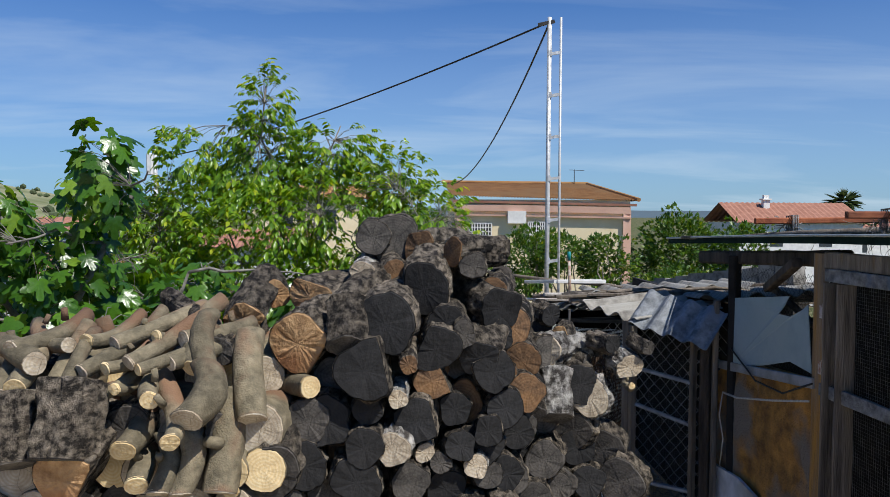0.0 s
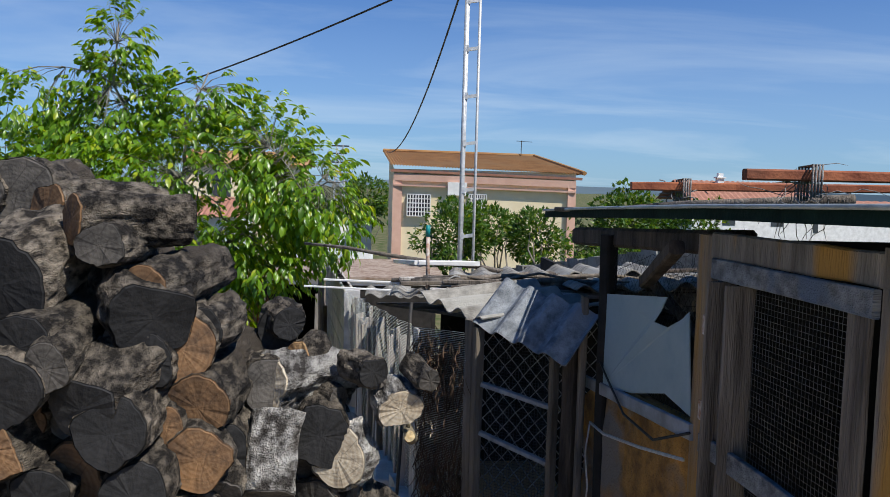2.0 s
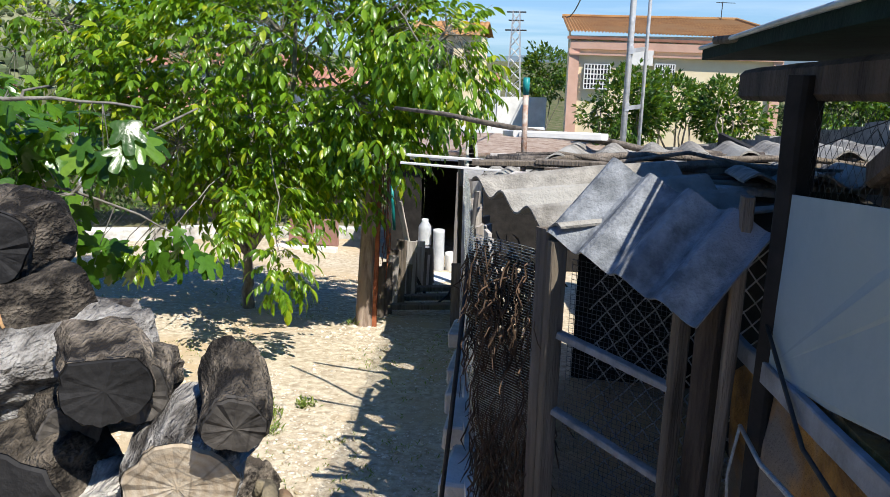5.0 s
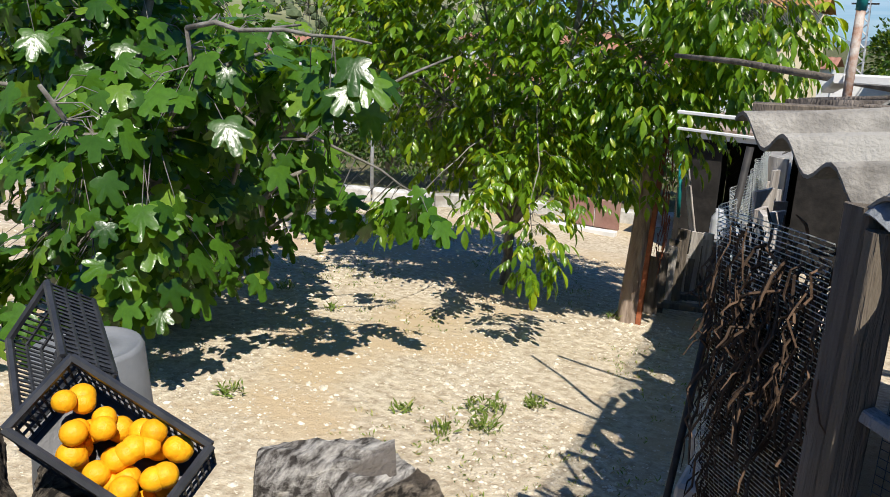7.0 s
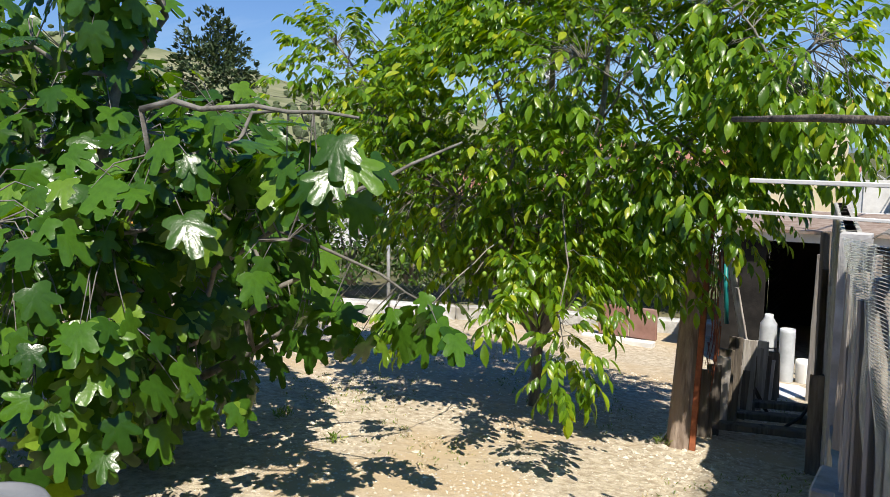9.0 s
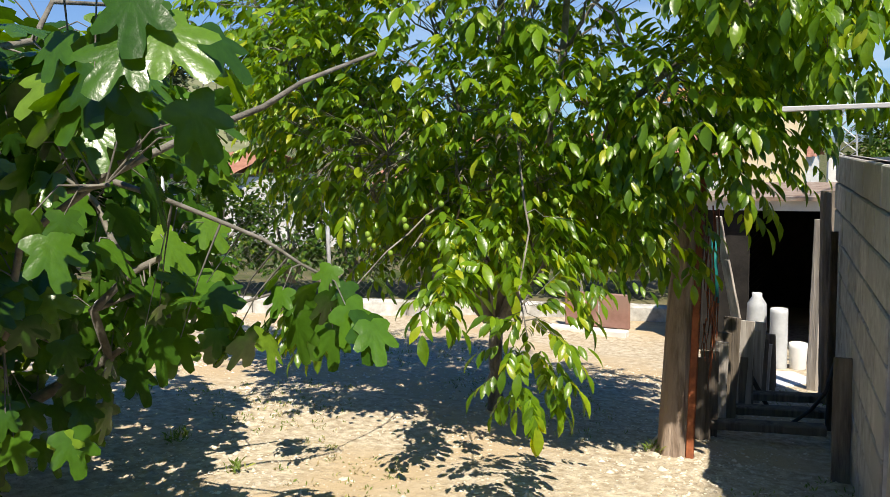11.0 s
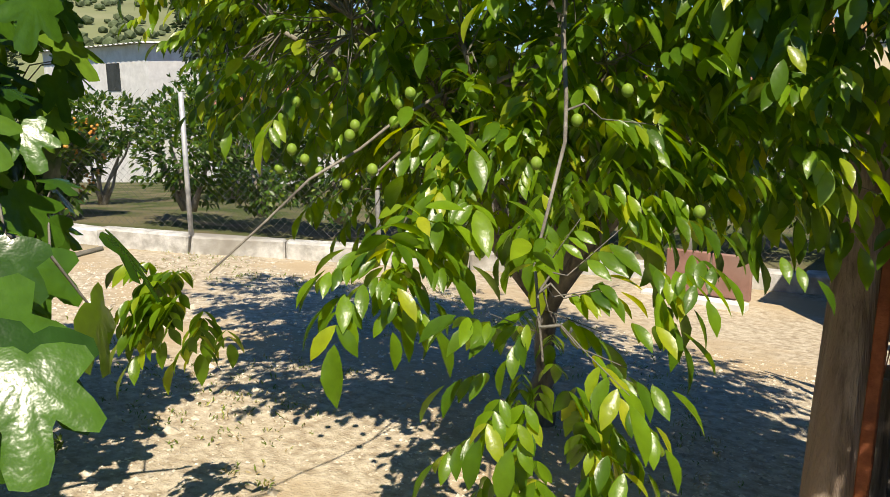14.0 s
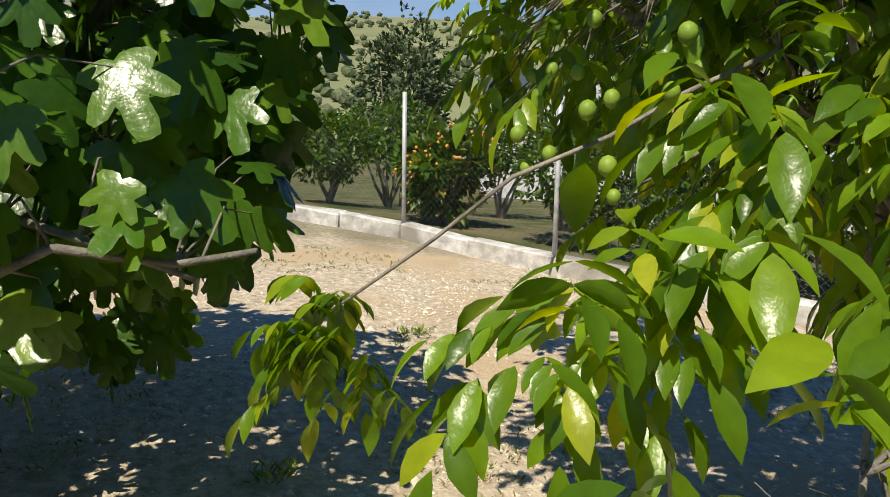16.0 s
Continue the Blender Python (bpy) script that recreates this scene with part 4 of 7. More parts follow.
    # boards, sticks and branches laid over the coop
    for k in range(84):
        x0, y0 = rng.uniform(0.95, 1.9), rng.uniform(5.4, 9.6)
        ln = rng.uniform(0.8, 2.4)
        x0 = max(x0, wall_x(y0) - 0.05)
        z = 0.77 - max(0, (y0 - 6.0)) * 0.17 + rng.uniform(0, 0.03)
        a = Vector((x0, y0, z))
        b = a + Vector((ln, rng.uniform(-0.35, 0.25), rng.uniform(0.0, 0.05)))
        t = thing("roof_stick", a, "grey weathered stick lying on the coop roof", "stick", "sticks on the coop")
        if rng.random() < 0.5:
            wood_part("stick", a, b, rng.uniform(0.03, 0.09), 0.02, t, rng.choice((M_OLDWOOD, M_OLDWOOD, M_BLACKWOOD, M_PALEBOARD)))
        else:
            bm = bmesh.new()
            r = rng.uniform(0.008, 0.02)
            tube(bm, bend(a, b, rng, 0.03), [r * (1 - 0.08 * i) for i in range(6)], 6, rough=0.15, rng=rng)
            part("branch", bm, M_OLDWOOD, t, smooth=True)
    for a, b in (((0.249, 7.83, 0.476), (1.55, 7.6, 0.46)), ((0.479, 6.925, 0.643), (1.65, 6.72, 0.635))):
        t = thing("white_batten", a, "white painted batten jutting out from the coop roof", "batten", "white battens")
        wood_part("batten", a, b, 0.026, 0.014, t, M_WHITE)
    for k, (x, y, z, w, ln, rz) in enumerate(((1.35, 6.1, 0.76, 1.3, 0.9, 0.1), (2.4, 6.6, 0.7, 1.2, 1.4, -0.1), (1.0, 7.3, 0.5, 1.2, 1.1, 0.05), (2.2, 8.2, 0.42, 1.3, 1.3, 0.1), (0.75, 8.5, 0.32, 1.2, 0.9, 0.0), (2.9, 5.6, 0.8, 1.2, 1.0, 0.15), (1.9, 5.4, 0.8, 0.9, 0.6, 0.05))):
        bm = bmesh.new()
        corrugated(bm, (x, y + ln / 2, z), (math.cos(rz), math.sin(rz), 0.04), (-math.sin(rz), -math.cos(rz), 0.05), w, ln, 0.18, 0.045, 0.007, k)
        t = thing("roof_sheet", (x, y, z), "loose grey corrugated sheet among the sticks", "roof sheet", "sheets on the coop")
        part("sheet", bm, M_FIBRO, t)
    # white frame and pipe on the roof
    t = thing("bent_pole", (0.277, 7.5, 0.833), "long thin grey bent pole jutting out over the coop roof", "pole")
    bm = bmesh.new()
    tube(bm, bend((0.277, 7.5, 0.86), (1.9, 6.25, 0.75), rng, 0.015), [0.012, 0.014, 0.015, 0.016, 0.016, 0.016], 7, rough=0.1)
    part("branch", bm, M_OLDWOOD, t, smooth=True)
    t = thing("steel_pipe", (1.16, 5.96, 0.7), "rusty pale pipe with a teal cap, upright on the roof", "pipe")
    bm = bmesh.new()
    tube(bm, [(1.165, 5.96, 0.7), (1.16, 6.0, 1.04)], 0.012, 8)
    part("pipe", bm, M_RUSTPIPE, t, smooth=True)
    bm = bmesh.new()
    tube(bm, [(1.16, 6.0, 1.03), (1.16, 6.0, 1.10)], 0.014, 8)
    part("cap", bm, M_TEAL, t, "teal plastic cap", smooth=True)
    t = thing("metal_rack", (1.2, 6.4, 0.8), "white metal rack lying on the roof", "rack")
    for a, b in (((1.12, 6.3, 0.84), (1.5, 6.3, 0.84)), ((1.12, 6.3, 0.84), (1.0, 7.2, 0.76)), ((1.5, 6.3, 0.84), (1.45, 7.2, 0.76))):
        wood_part("bar", a, b, 0.05, 0.03, t, M_WHITE)


def build_parapet():
    """A line of upright slabs behind the coop."""
    par = thing("garden_wall", (2.6, 9, 0.2), "low garden wall capped with upright stone slabs", "wall", kind="structure")
    bm = bmesh.new()
    a, b = Vector((2.25, 12.6, 0)), Vector((3.3, 6.6, 0))
    for i in range(24):
        p, q = a.lerp(b, i / 24), a.lerp(b, (i + 0.95) / 24)
        h = -0.02 + 0.92 * (i / 24)
        plank(bm, p + Vector((0, 0, h)), q + Vector((0, 0, h + 0.03)), 0.12, 0.2 + 0.02 * (i % 3), 0, 0.01)
        box(bm, (min(p.x, q.x), min(p.y, q.y), -2.0), (max(p.x, q.x) + 0.1, max(p.y, q.y), h - 0.1))
    part("wall_slabs", bm, M_FIBRO, par)


def build_passage():
    rng = random.Random(41)
    # right-hand block wall, block by block, along the coop's line
    m = Matrix.Translation((wall_x(9.06), 9.06, 0)) @ Matrix.Rotation(math.atan(0.125), 4, "Z")
    bmw = bmesh.new()
    box(bmw, (0.03, 0.01, -2.15), (0.09, 3.13, 0.27), m)
    wall = tagged(part("wall_passage", bmw, M_MORTAR), "grey concrete block wall along the passage", "wall", kind="structure")
    for j in range(11):
        for i in range(9):
            y0 = i * 0.4 - (0.2 if j % 2 else 0)
            y1 = min(y0 + 0.39, 3.15)
            y0 = max(y0, 0.0)
            if y1 - y0 < 0.05:
                continue
            z0 = -2.03 + j * 0.21
            bm = bmesh.new()
            o = rng.uniform(-0.004, 0.004)
            soft_box(bm, (o, y0, z0), (0.12, y1, z0 + 0.2), 0.008, m)
            part("concrete_block", bm, M_BLOCK, wall)
    before = set(scene.objects)
    t = thing("jamb_post", (0.28, 12.3, -1.9), "split grey timber posts against the block wall", "post")
    wood_part("timber", (0.33, 12.3, -1.95), (0.29, 12.4, -0.12), 0.13, 0.1, t)
    wood_part("split_timber", (0.4, 11.4, -1.85), (0.38, 11.5, -0.35), 0.05, 0.06, t, M_BLACKWOOD)
    wood_part("split_timber", (0.53, 10.2, -1.75), (0.52, 10.25, -0.95), 0.1, 0.03, t)
    wood_part("split_timber", (0.18, 12.8, -2.0), (0.2, 12.85, -0.4), 0.1, 0.08, t, M_PALEBOARD)
    slide(before, (-0.2, 0.0, 0.1))
    # big leaning post
    post = thing("old_post", (-0.47, 10.5, -1.72), "thick split weathered timber post with a rust-brown edge", "post")
    bm = bmesh.new()
    n = 26
    rings = []
    for i in range(13):
        z = i / 12
        c = Vector((-0.61, 10.17, -1.6)).lerp(Vector((-0.585, 10.42, 0.13)), z)
        ring = []
        for k in range(n):
            a = 2 * math.pi * k / n
            r = 0.105 - 0.014 * z
            r *= 1 - 0.22 * max(0, noise.noise(Vector((k * 2.3, z * 0.7, 3)))) - 0.05 * noise.noise(Vector((k * 9.1, z * 2, 8)))
            top = 0.06 * noise.noise(Vector((k * 1.7, 0, 11))) if i == 12 else 0
            ring.append(bm.verts.new(c + Vector((math.cos(a) * r, math.sin(a) * r, top))))
        rings.append(ring)
    for p, q in zip(rings, rings[1:]):
        for k in range(n):
            bm.faces.new((p[k], p[(k + 1) % n], q[(k + 1) % n], q[k]))
    bm.faces.new(rings[-1])
    part("timber", bm, M_POST, post, "grey cracked timber")
    wood_part("rusty_edge", (-0.50, 10.12, -1.58), (-0.49, 10.4, 0.43), 0.045, 0.03, post, M_RUST, "rust-brown split strip")
    bm = bmesh.new()
    for k in range(34):
        x, z = -0.47 + rng.uniform(-0.02, 0.06), rng.uniform(-0.9, 0.1)
        tube(bm, [(x, 10.4 + rng.uniform(-0.05, 0.1), z), (x + rng.uniform(-0.03, 0.03), 10.38, z - rng.uniform(0.1, 0.35))], [0.006, 0.002], 4)
    tagged(part("splinter", bm, M_RUST, post, "hanging rust-brown splinters"), kind="stuff")
    # boards of the fence at the passage's left side
    before = set(scene.objects)
    for i in range(15):
        y = 10.72 + i * 0.15
        x = -0.36 + 0.012 * i + rng.uniform(-0.015, 0.015)
        t = thing("fence_board", (x, y, ground_z(x, y)), "grey weathered upright fence board", "fence board", "fence boards by the passage")
        wood_part("board", (x, y, ground_z(x, y) - 0.05), (x + rng.uniform(-0.03, 0.03), y, ground_z(x, y) + rng.uniform(0.35, 0.75)), 0.12, 0.02, t, rng.choice((M_OLDWOOD, M_PALEBOARD)), "", 1.571)
    for (a, b, w, m, lab) in (((-0.28, 12.3, -1.9), (-0.5, 11.9, -0.25), 0.07, M_PALEBOARD, "pale thin plank leaning by the path"), ((-0.22, 12.2, -1.9), (-0.43, 11.95, -0.6), 0.05, M_PALEBOARD, "pale thin plank leaning by the path"), ((-0.1, 12.1, -1.85), (-0.4, 11.8, -1.15), 0.05, M_BLACKWOOD, "dark stick leaning on the planks"), ((-0.62, 10.2, -1.72), (-0.42, 10.4, -1.3), 0.03, M_OLDWOOD, "short split stick leaning on the post"), ((-0.68, 10.25, -1.72), (-0.44, 10.42, -1.38), 0.03, M_PALEBOARD, "short split stick leaning on the post"), ((-0.66, 10.35, -1.74), (-0.47, 10.4, -1.42), 0.025, M_RUST, "short split stick leaning on the post")):
        t = thing("leaning_plank", a, lab, "plank")
        wood_part("plank", a, b, w, 0.02, t, m)
    t = thing("teal_pipe", (-0.47, 11.9, -0.9), "teal plastic pipe between the planks", "pipe")
    bm = bmesh.new()
    tube(bm, [(-0.53, 11.9, -0.38), (-0.5, 11.92, -0.95)], 0.022, 10)
    part("pipe", bm, M_TEAL, t, smooth=True)
    # steps held by planks
    for i, (y, x0, x1) in enumerate(((10.95, -0.42, 0.36), (12.0, -0.38, 0.3), (11.5, -0.3, 0.42))):
        z = ground_z(0, y) + 0.05
        t = thing("step_plank", (0, y, z), "old plank laid across the path as a step", "plank", "step planks")
        wood_part("plank", (x0, y - 0.12, z), (x1, y + 0.12, z - 0.01), 0.1, 0.06, t, M_OLDWOOD)
    t = thing("hose", (0.1, 11.5, -1.8), "black hose curling over the steps", "hose")
    bm = bmesh.new()
    tube(bm, [(-0.1, 11.2, -1.74), (0.1, 11.4, -1.72), (0.25, 11.5, -1.6), (0.35, 11.3, -1.4), (0.4, 11.5, -1.2)], 0.014, 6)
    part("tube", bm, M_BLACKWIRE, t, smooth=True)
    slide(before, (-0.17, -0.1, 0.06))
    # shed
    before = set(scene.objects)
    shed = thing("garden_shed", (0.2, 13.9, -1.95), "low dark open shed with a pale board over its opening", "shed")
    bm = bmesh.new()
    box(bm, (-1.1, 13.3, -0.46), (1.6, 13.36, -0.35))
    part("fascia", bm, M_WHITE, shed, "pale dirty fascia board")
    bm = bmesh.new()
    box(bm, (-1.2, 13.22, -0.35), (2.2, 16.5, -0.31))
    part("roof", bm, M_RUSTROOF, shed)
    # shed walls in near-black: the opening's shade is put into their colour
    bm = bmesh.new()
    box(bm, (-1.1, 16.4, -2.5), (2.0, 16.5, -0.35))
    part("wall", bm, M_DARK, shed, "shed boards, coloured near black for the shade within")
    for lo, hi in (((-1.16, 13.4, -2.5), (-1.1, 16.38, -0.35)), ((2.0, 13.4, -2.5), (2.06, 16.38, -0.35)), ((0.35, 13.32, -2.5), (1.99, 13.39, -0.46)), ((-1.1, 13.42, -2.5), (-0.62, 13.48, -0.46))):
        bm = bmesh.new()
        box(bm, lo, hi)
        part("wall", bm, M_DARK, shed, "shed boards, coloured near black for the shade within")
    # cans, pipes and pail by the shed
    def vessel(name, x, y, r0, r1, z0, z1, m, label, cat, neck=None):
        t = thing(name, (x, y, z0), label, cat)
        bm = bmesh.new()
        prof = [(r0, z0), (r0 * 1.02, z0 + 0.02), (r1, z1 - 0.04), (r1 * 0.98, z1)]
        if neck:
            prof += [(neck, z1 + 0.07), (neck, z1 + 0.11)]
        rings = [[bm.verts.new((x + r * math.cos(2 * math.pi * k / 20), y + r * math.sin(2 * math.pi * k / 20), z)) for k in range(20)] for r, z in prof]
        inner = [[bm.verts.new((x + (r - 0.008) * math.cos(2 * math.pi * k / 20), y + (r - 0.008) * math.sin(2 * math.pi * k / 20), z)) for k in range(20)] for r, z in (prof[-1], (prof[0][0], z0 + 0.02))]
        seq = rings + inner
        for p, q in zip(seq, seq[1:]):
            for k in range(20):
                bm.faces.new((p[k], p[(k + 1) % 20], q[(k + 1) % 20], q[k]))
        bm.faces.new(list(reversed(rings[0])))
        bm.faces.new(inner[-1])
        part("body", bm, m, t, smooth=True)
        return t
    slide(before, (-0.2, 1.0, 0.12))
    gz = ground_z(-0.2, 13.8)
    vessel("drum", -0.64, 13.83, 0.1, 0.1, gz, gz + 0.36, M_GREYPLASTIC, "dark grey plastic drum", "drum")
    vessel("drum", -0.645, 13.84, 0.1, 0.095, gz + 0.365, gz + 0.64, M_LIGHTPLASTIC, "pale grey plastic drum standing on another", "drum", 0.05)
    vessel("pipe_offcut", -0.42, 13.75, 0.085, 0.085, gz, gz + 0.62, M_LIGHTPLASTIC, "pale grey plastic pipe offcut standing upright", "pipe")
    vessel("pail", -0.24, 13.8, 0.075, 0.09, gz, gz + 0.27, M_WHITE, "small white plastic pail", "pail")
    t = thing("clay_pot", (-0.05, 14.4, gz), "reddish clay jar in the shed's mouth", "jar")
    bm = bmesh.new()
    tube(bm, [(-0.05, 14.45, gz), (-0.05, 14.45, gz + 0.15), (-0.04, 14.45, gz + 0.38), (-0.03, 14.45, gz + 0.48)], [0.08, 0.13, 0.09, 0.05], 16)
    part("jar", bm, M_CLAY, t, smooth=True)
    t = thing("white_sheet", (-0.2, 12.5, gz), "crumpled white sheet on the ground", "sheet")
    polygon_sheet("sheet", [(-0.55, 12.95, gz + 0.1), (-0.25, 12.8, gz + 0.1), (0.0, 13.2, gz + 0.07), (-0.25, 13.55, gz + 0.04), (-0.55, 13.45, gz + 0.05)], 0.02, (0, 0, 1), M_WHITE, t)


M_PEEL = mat("peeling_ochre_paint", (0.12, 0.1, 0.08), (0.3, 0.26, 0.21), 22, 0.9, 0.9, (1, 1, 0.1), c3=(0.42, 0.22, 0.05), big=0.28, stain=0.49)
M_BLACKWOOD = mat("dark_weathered_wood", (0.03, 0.023, 0.018), (0.11, 0.085, 0.065), 18, 0.9, 0.9, (1, 1, 0.15))
M_GREYCEM = mat("grey_strip", (0.2, 0.2, 0.2), (0.33, 0.34, 0.36), 10, 0.9, 0.3)
M_SACK = mat("dirty_white_board", (0.42, 0.44, 0.47), (0.66, 0.68, 0.72), 9, 0.85, 0.5, c3=(0.3, 0.27, 0.23))
M_ROPE = mat("pale_rope", (0.4, 0.38, 0.34), (0.62, 0.6, 0.55), 60, 0.9, 0.5)
M_ROPEDARK = mat("grey_cord", (0.14, 0.13, 0.12), (0.33, 0.31, 0.29), 60, 0.9, 0.5)
M_BLACKWIRE = mat("black_wire", (0.02, 0.02, 0.02), (0.05, 0.045, 0.04), 30, 0.6, 0.1)
M_HINGE = mat("hinge_paint", (0.3, 0.14, 0.07), (0.62, 0.6, 0.56), 40, 0.6, 0.3)
M_PALE = mat("pale_metal_edge", (0.3, 0.33, 0.33), (0.5, 0.53, 0.53), 12, 0.5, 0.2, metal=0.3)
M_OLDWHITE = mat("worn_whitewash", (0.42, 0.41, 0.4), (0.66, 0.65, 0.63), 8, 0.95, 0.5, c3=(0.28, 0.27, 0.25))
M_NET = leaf_mat("plastic_netting", (0.4, 0.43, 0.4), (0.6, 0.62, 0.58), (0.7, 0.7, 0.66), 0.5, 0.6)
M_PALEBOARD = mat("bleached_board", (0.3, 0.27, 0.24), (0.66, 0.62, 0.57), 18, 0.9, 0.7, (1, 1, 0.08), c3=(0.34, 0.3, 0.26))
M_CREEPER = mat("dry_creeper", (0.035, 0.022, 0.014), (0.14, 0.085, 0.05), 12, 0.9, 0.4, random_amount=0.4, island=True)
M_WIREBRIGHT = mat("bright_wire", (0.3, 0.3, 0.3), (0.5, 0.5, 0.5), 20, 0.5, 0.1, metal=0.3)
M_GREYRUNG = mat("grey_rung", (0.2, 0.2, 0.2), (0.38, 0.38, 0.38), 20, 0.85, 0.6, (1, 1, 0.3))
M_RUSTPIPE = mat("rust_spotted_pipe", (0.3, 0.13, 0.06), (0.5, 0.46, 0.4), 26, 0.7, 0.3)
M_TEAL = mat("teal_plastic", (0.01, 0.16, 0.15), (0.015, 0.24, 0.23), 8, 0.4, 0.1)
M_MORTAR = mat("mortar", (0.2, 0.19, 0.17), (0.32, 0.31, 0.28), 16, 0.95, 0.5)
M_BLOCK = mat("concrete_block", (0.3, 0.29, 0.26), (0.5, 0.485, 0.45), 11, 0.95, 0.6, c3=(0.38, 0.365, 0.33), random_amount=0.1)
M_POST = mat("cracked_post", (0.16, 0.115, 0.085), (0.46, 0.37, 0.3), 20, 0.9, 1.0, (1, 1, 0.06), c3=(0.3, 0.22, 0.16))
M_GREYPLASTIC = mat("grey_plastic", (0.1, 0.11, 0.12), (0.15, 0.16, 0.18), 6, 0.5, 0.1)
M_LIGHTPLASTIC = mat("light_plastic", (0.4, 0.42, 0.43), (0.56, 0.58, 0.59), 5, 0.5, 0.1)
M_CLAY = mat("red_clay", (0.2, 0.06, 0.03), (0.36, 0.12, 0.06), 10, 0.8, 0.3)
M_RUSTROOF = mat("rusty_roof", (0.2, 0.13, 0.09), (0.4, 0.33, 0.27), 8, 0.9, 0.3)
build_hutch()
build_hutch_roof()
build_coop()
build_parapet()
build_passage()


# ---- woodpile ----
M_LOGBARK = mat("rough_log_bark", (0.02, 0.016, 0.012), (0.3, 0.25, 0.19), 30, 0.95, 1.0, (1, 0.5, 1), c3=(0.1, 0.08, 0.06), big=0.2, random_amount=0.3, lo=0.42, hi=0.66, deep=0.06, stain=0.55)
M_GREYBARK = mat("silver_weathered_wood", (0.06, 0.052, 0.045), (0.6, 0.57, 0.52), 26, 0.95, 1.0, (1, 0.3, 1), c3=(0.2, 0.175, 0.15), big=0.2, random_amount=0.2, lo=0.4, hi=0.62, deep=0.06, stain=0.55)
M_BRANCHBARK = mat("olive_branch_bark", (0.1, 0.085, 0.055), (0.24, 0.2, 0.13), 18, 0.9, 0.6, c3=(0.17, 0.1, 0.06), big=0.2, random_amount=0.25)
M_SPLITWOOD = mat("fresh_split_wood", (0.2, 0.1, 0.04), (0.62, 0.4, 0.2), 10, 0.85, 0.9, (1, 0.3, 1), c3=(0.3, 0.14, 0.06), big=0.3, random_amount=0.15)


def end_mat(name, c1, c2, ring, rough=0.9, cracks=0.5):
    """A sawn end: growth rings about the middle, radial cracks, stains."""
    m = mat(name, c1, c2, 9, rough, 0.4, random_amount=0.2)
    nt = m.node_tree
    b = nt.nodes["Principled BSDF"]
    tc = nt.nodes.new("ShaderNodeTexCoord")
    w = nt.nodes.new("ShaderNodeTexWave")
    w.wave_type, w.rings_direction = "RINGS", "SPHERICAL"
    w.inputs["Scale"].default_value, w.inputs["Distortion"].default_value, w.inputs["Detail"].default_value = 26, 2.5, 3
    nt.links.new(tc.outputs["Object"], w.inputs["Vector"])
    v = nt.nodes.new("ShaderNodeTexVoronoi")
    v.feature = "DISTANCE_TO_EDGE"
    v.inputs["Scale"].default_value = 14
    nt.links.new(tc.outputs["Object"], v.inputs["Vector"])
    r = nt.nodes.new("ShaderNodeValToRGB")
    r.color_ramp.elements[0].position, r.color_ramp.elements[1].position = 0.0, 0.025
    nt.links.new(v.outputs["Distance"], r.inputs[0])
    inv = nt.nodes.new("ShaderNodeMath")
    inv.operation = "MULTIPLY_ADD"
    inv.inputs[1].default_value, inv.inputs[2].default_value = -cracks, cracks
    nt.links.new(r.outputs[0], inv.inputs[0])
    old = b.inputs["Base Color"].links[0].from_socket
    m1 = nt.nodes.new("ShaderNodeMix")
    m1.data_type, m1.blend_type = "RGBA", "MULTIPLY"
    m1.inputs[7].default_value = (*ring, 1)
    wf = nt.nodes.new("ShaderNodeMath")
    wf.operation = "MULTIPLY"
    wf.inputs[1].default_value = 0.5
    nt.links.new(w.outputs["Fac"], wf.inputs[0])
    nt.links.new(wf.outputs[0], m1.inputs[0])
    nt.links.new(old, m1.inputs[6])
    m2 = nt.nodes.new("ShaderNodeMix")
    m2.data_type = "RGBA"
    m2.inputs[7].default_value = (0.012, 0.01, 0.008, 1)
    nt.links.new(inv.outputs[0], m2.inputs[0])
    nt.links.new(m1.outputs[2], m2.inputs[6])
    nt.links.new(m2.outputs[2], b.inputs["Base Color"])
    return m


E_BLACK = end_mat("black_sawn_end", (0.01, 0.0098, 0.0098), (0.034, 0.033, 0.033), (0.7, 0.7, 0.7), 0.85, 0.3)
E_GREY = end_mat("grey_sawn_end", (0.03, 0.028, 0.026), (0.14, 0.125, 0.108), (0.6, 0.58, 0.55), 0.9, 0.5)
E_BROWN = end_mat("brown_sawn_end", (0.07, 0.045, 0.03), (0.3, 0.17, 0.08), (0.7, 0.6, 0.5), 0.85, 0.3)
E_PALE = end_mat("pale_sawn_end", (0.28, 0.22, 0.15), (0.66, 0.58, 0.45), (0.75, 0.66, 0.55), 0.9, 0.4)
E_SAP = end_mat("fresh_sawn_end", (0.58, 0.44, 0.24), (0.78, 0.64, 0.38), (0.85, 0.7, 0.5), 0.8, 0.05)

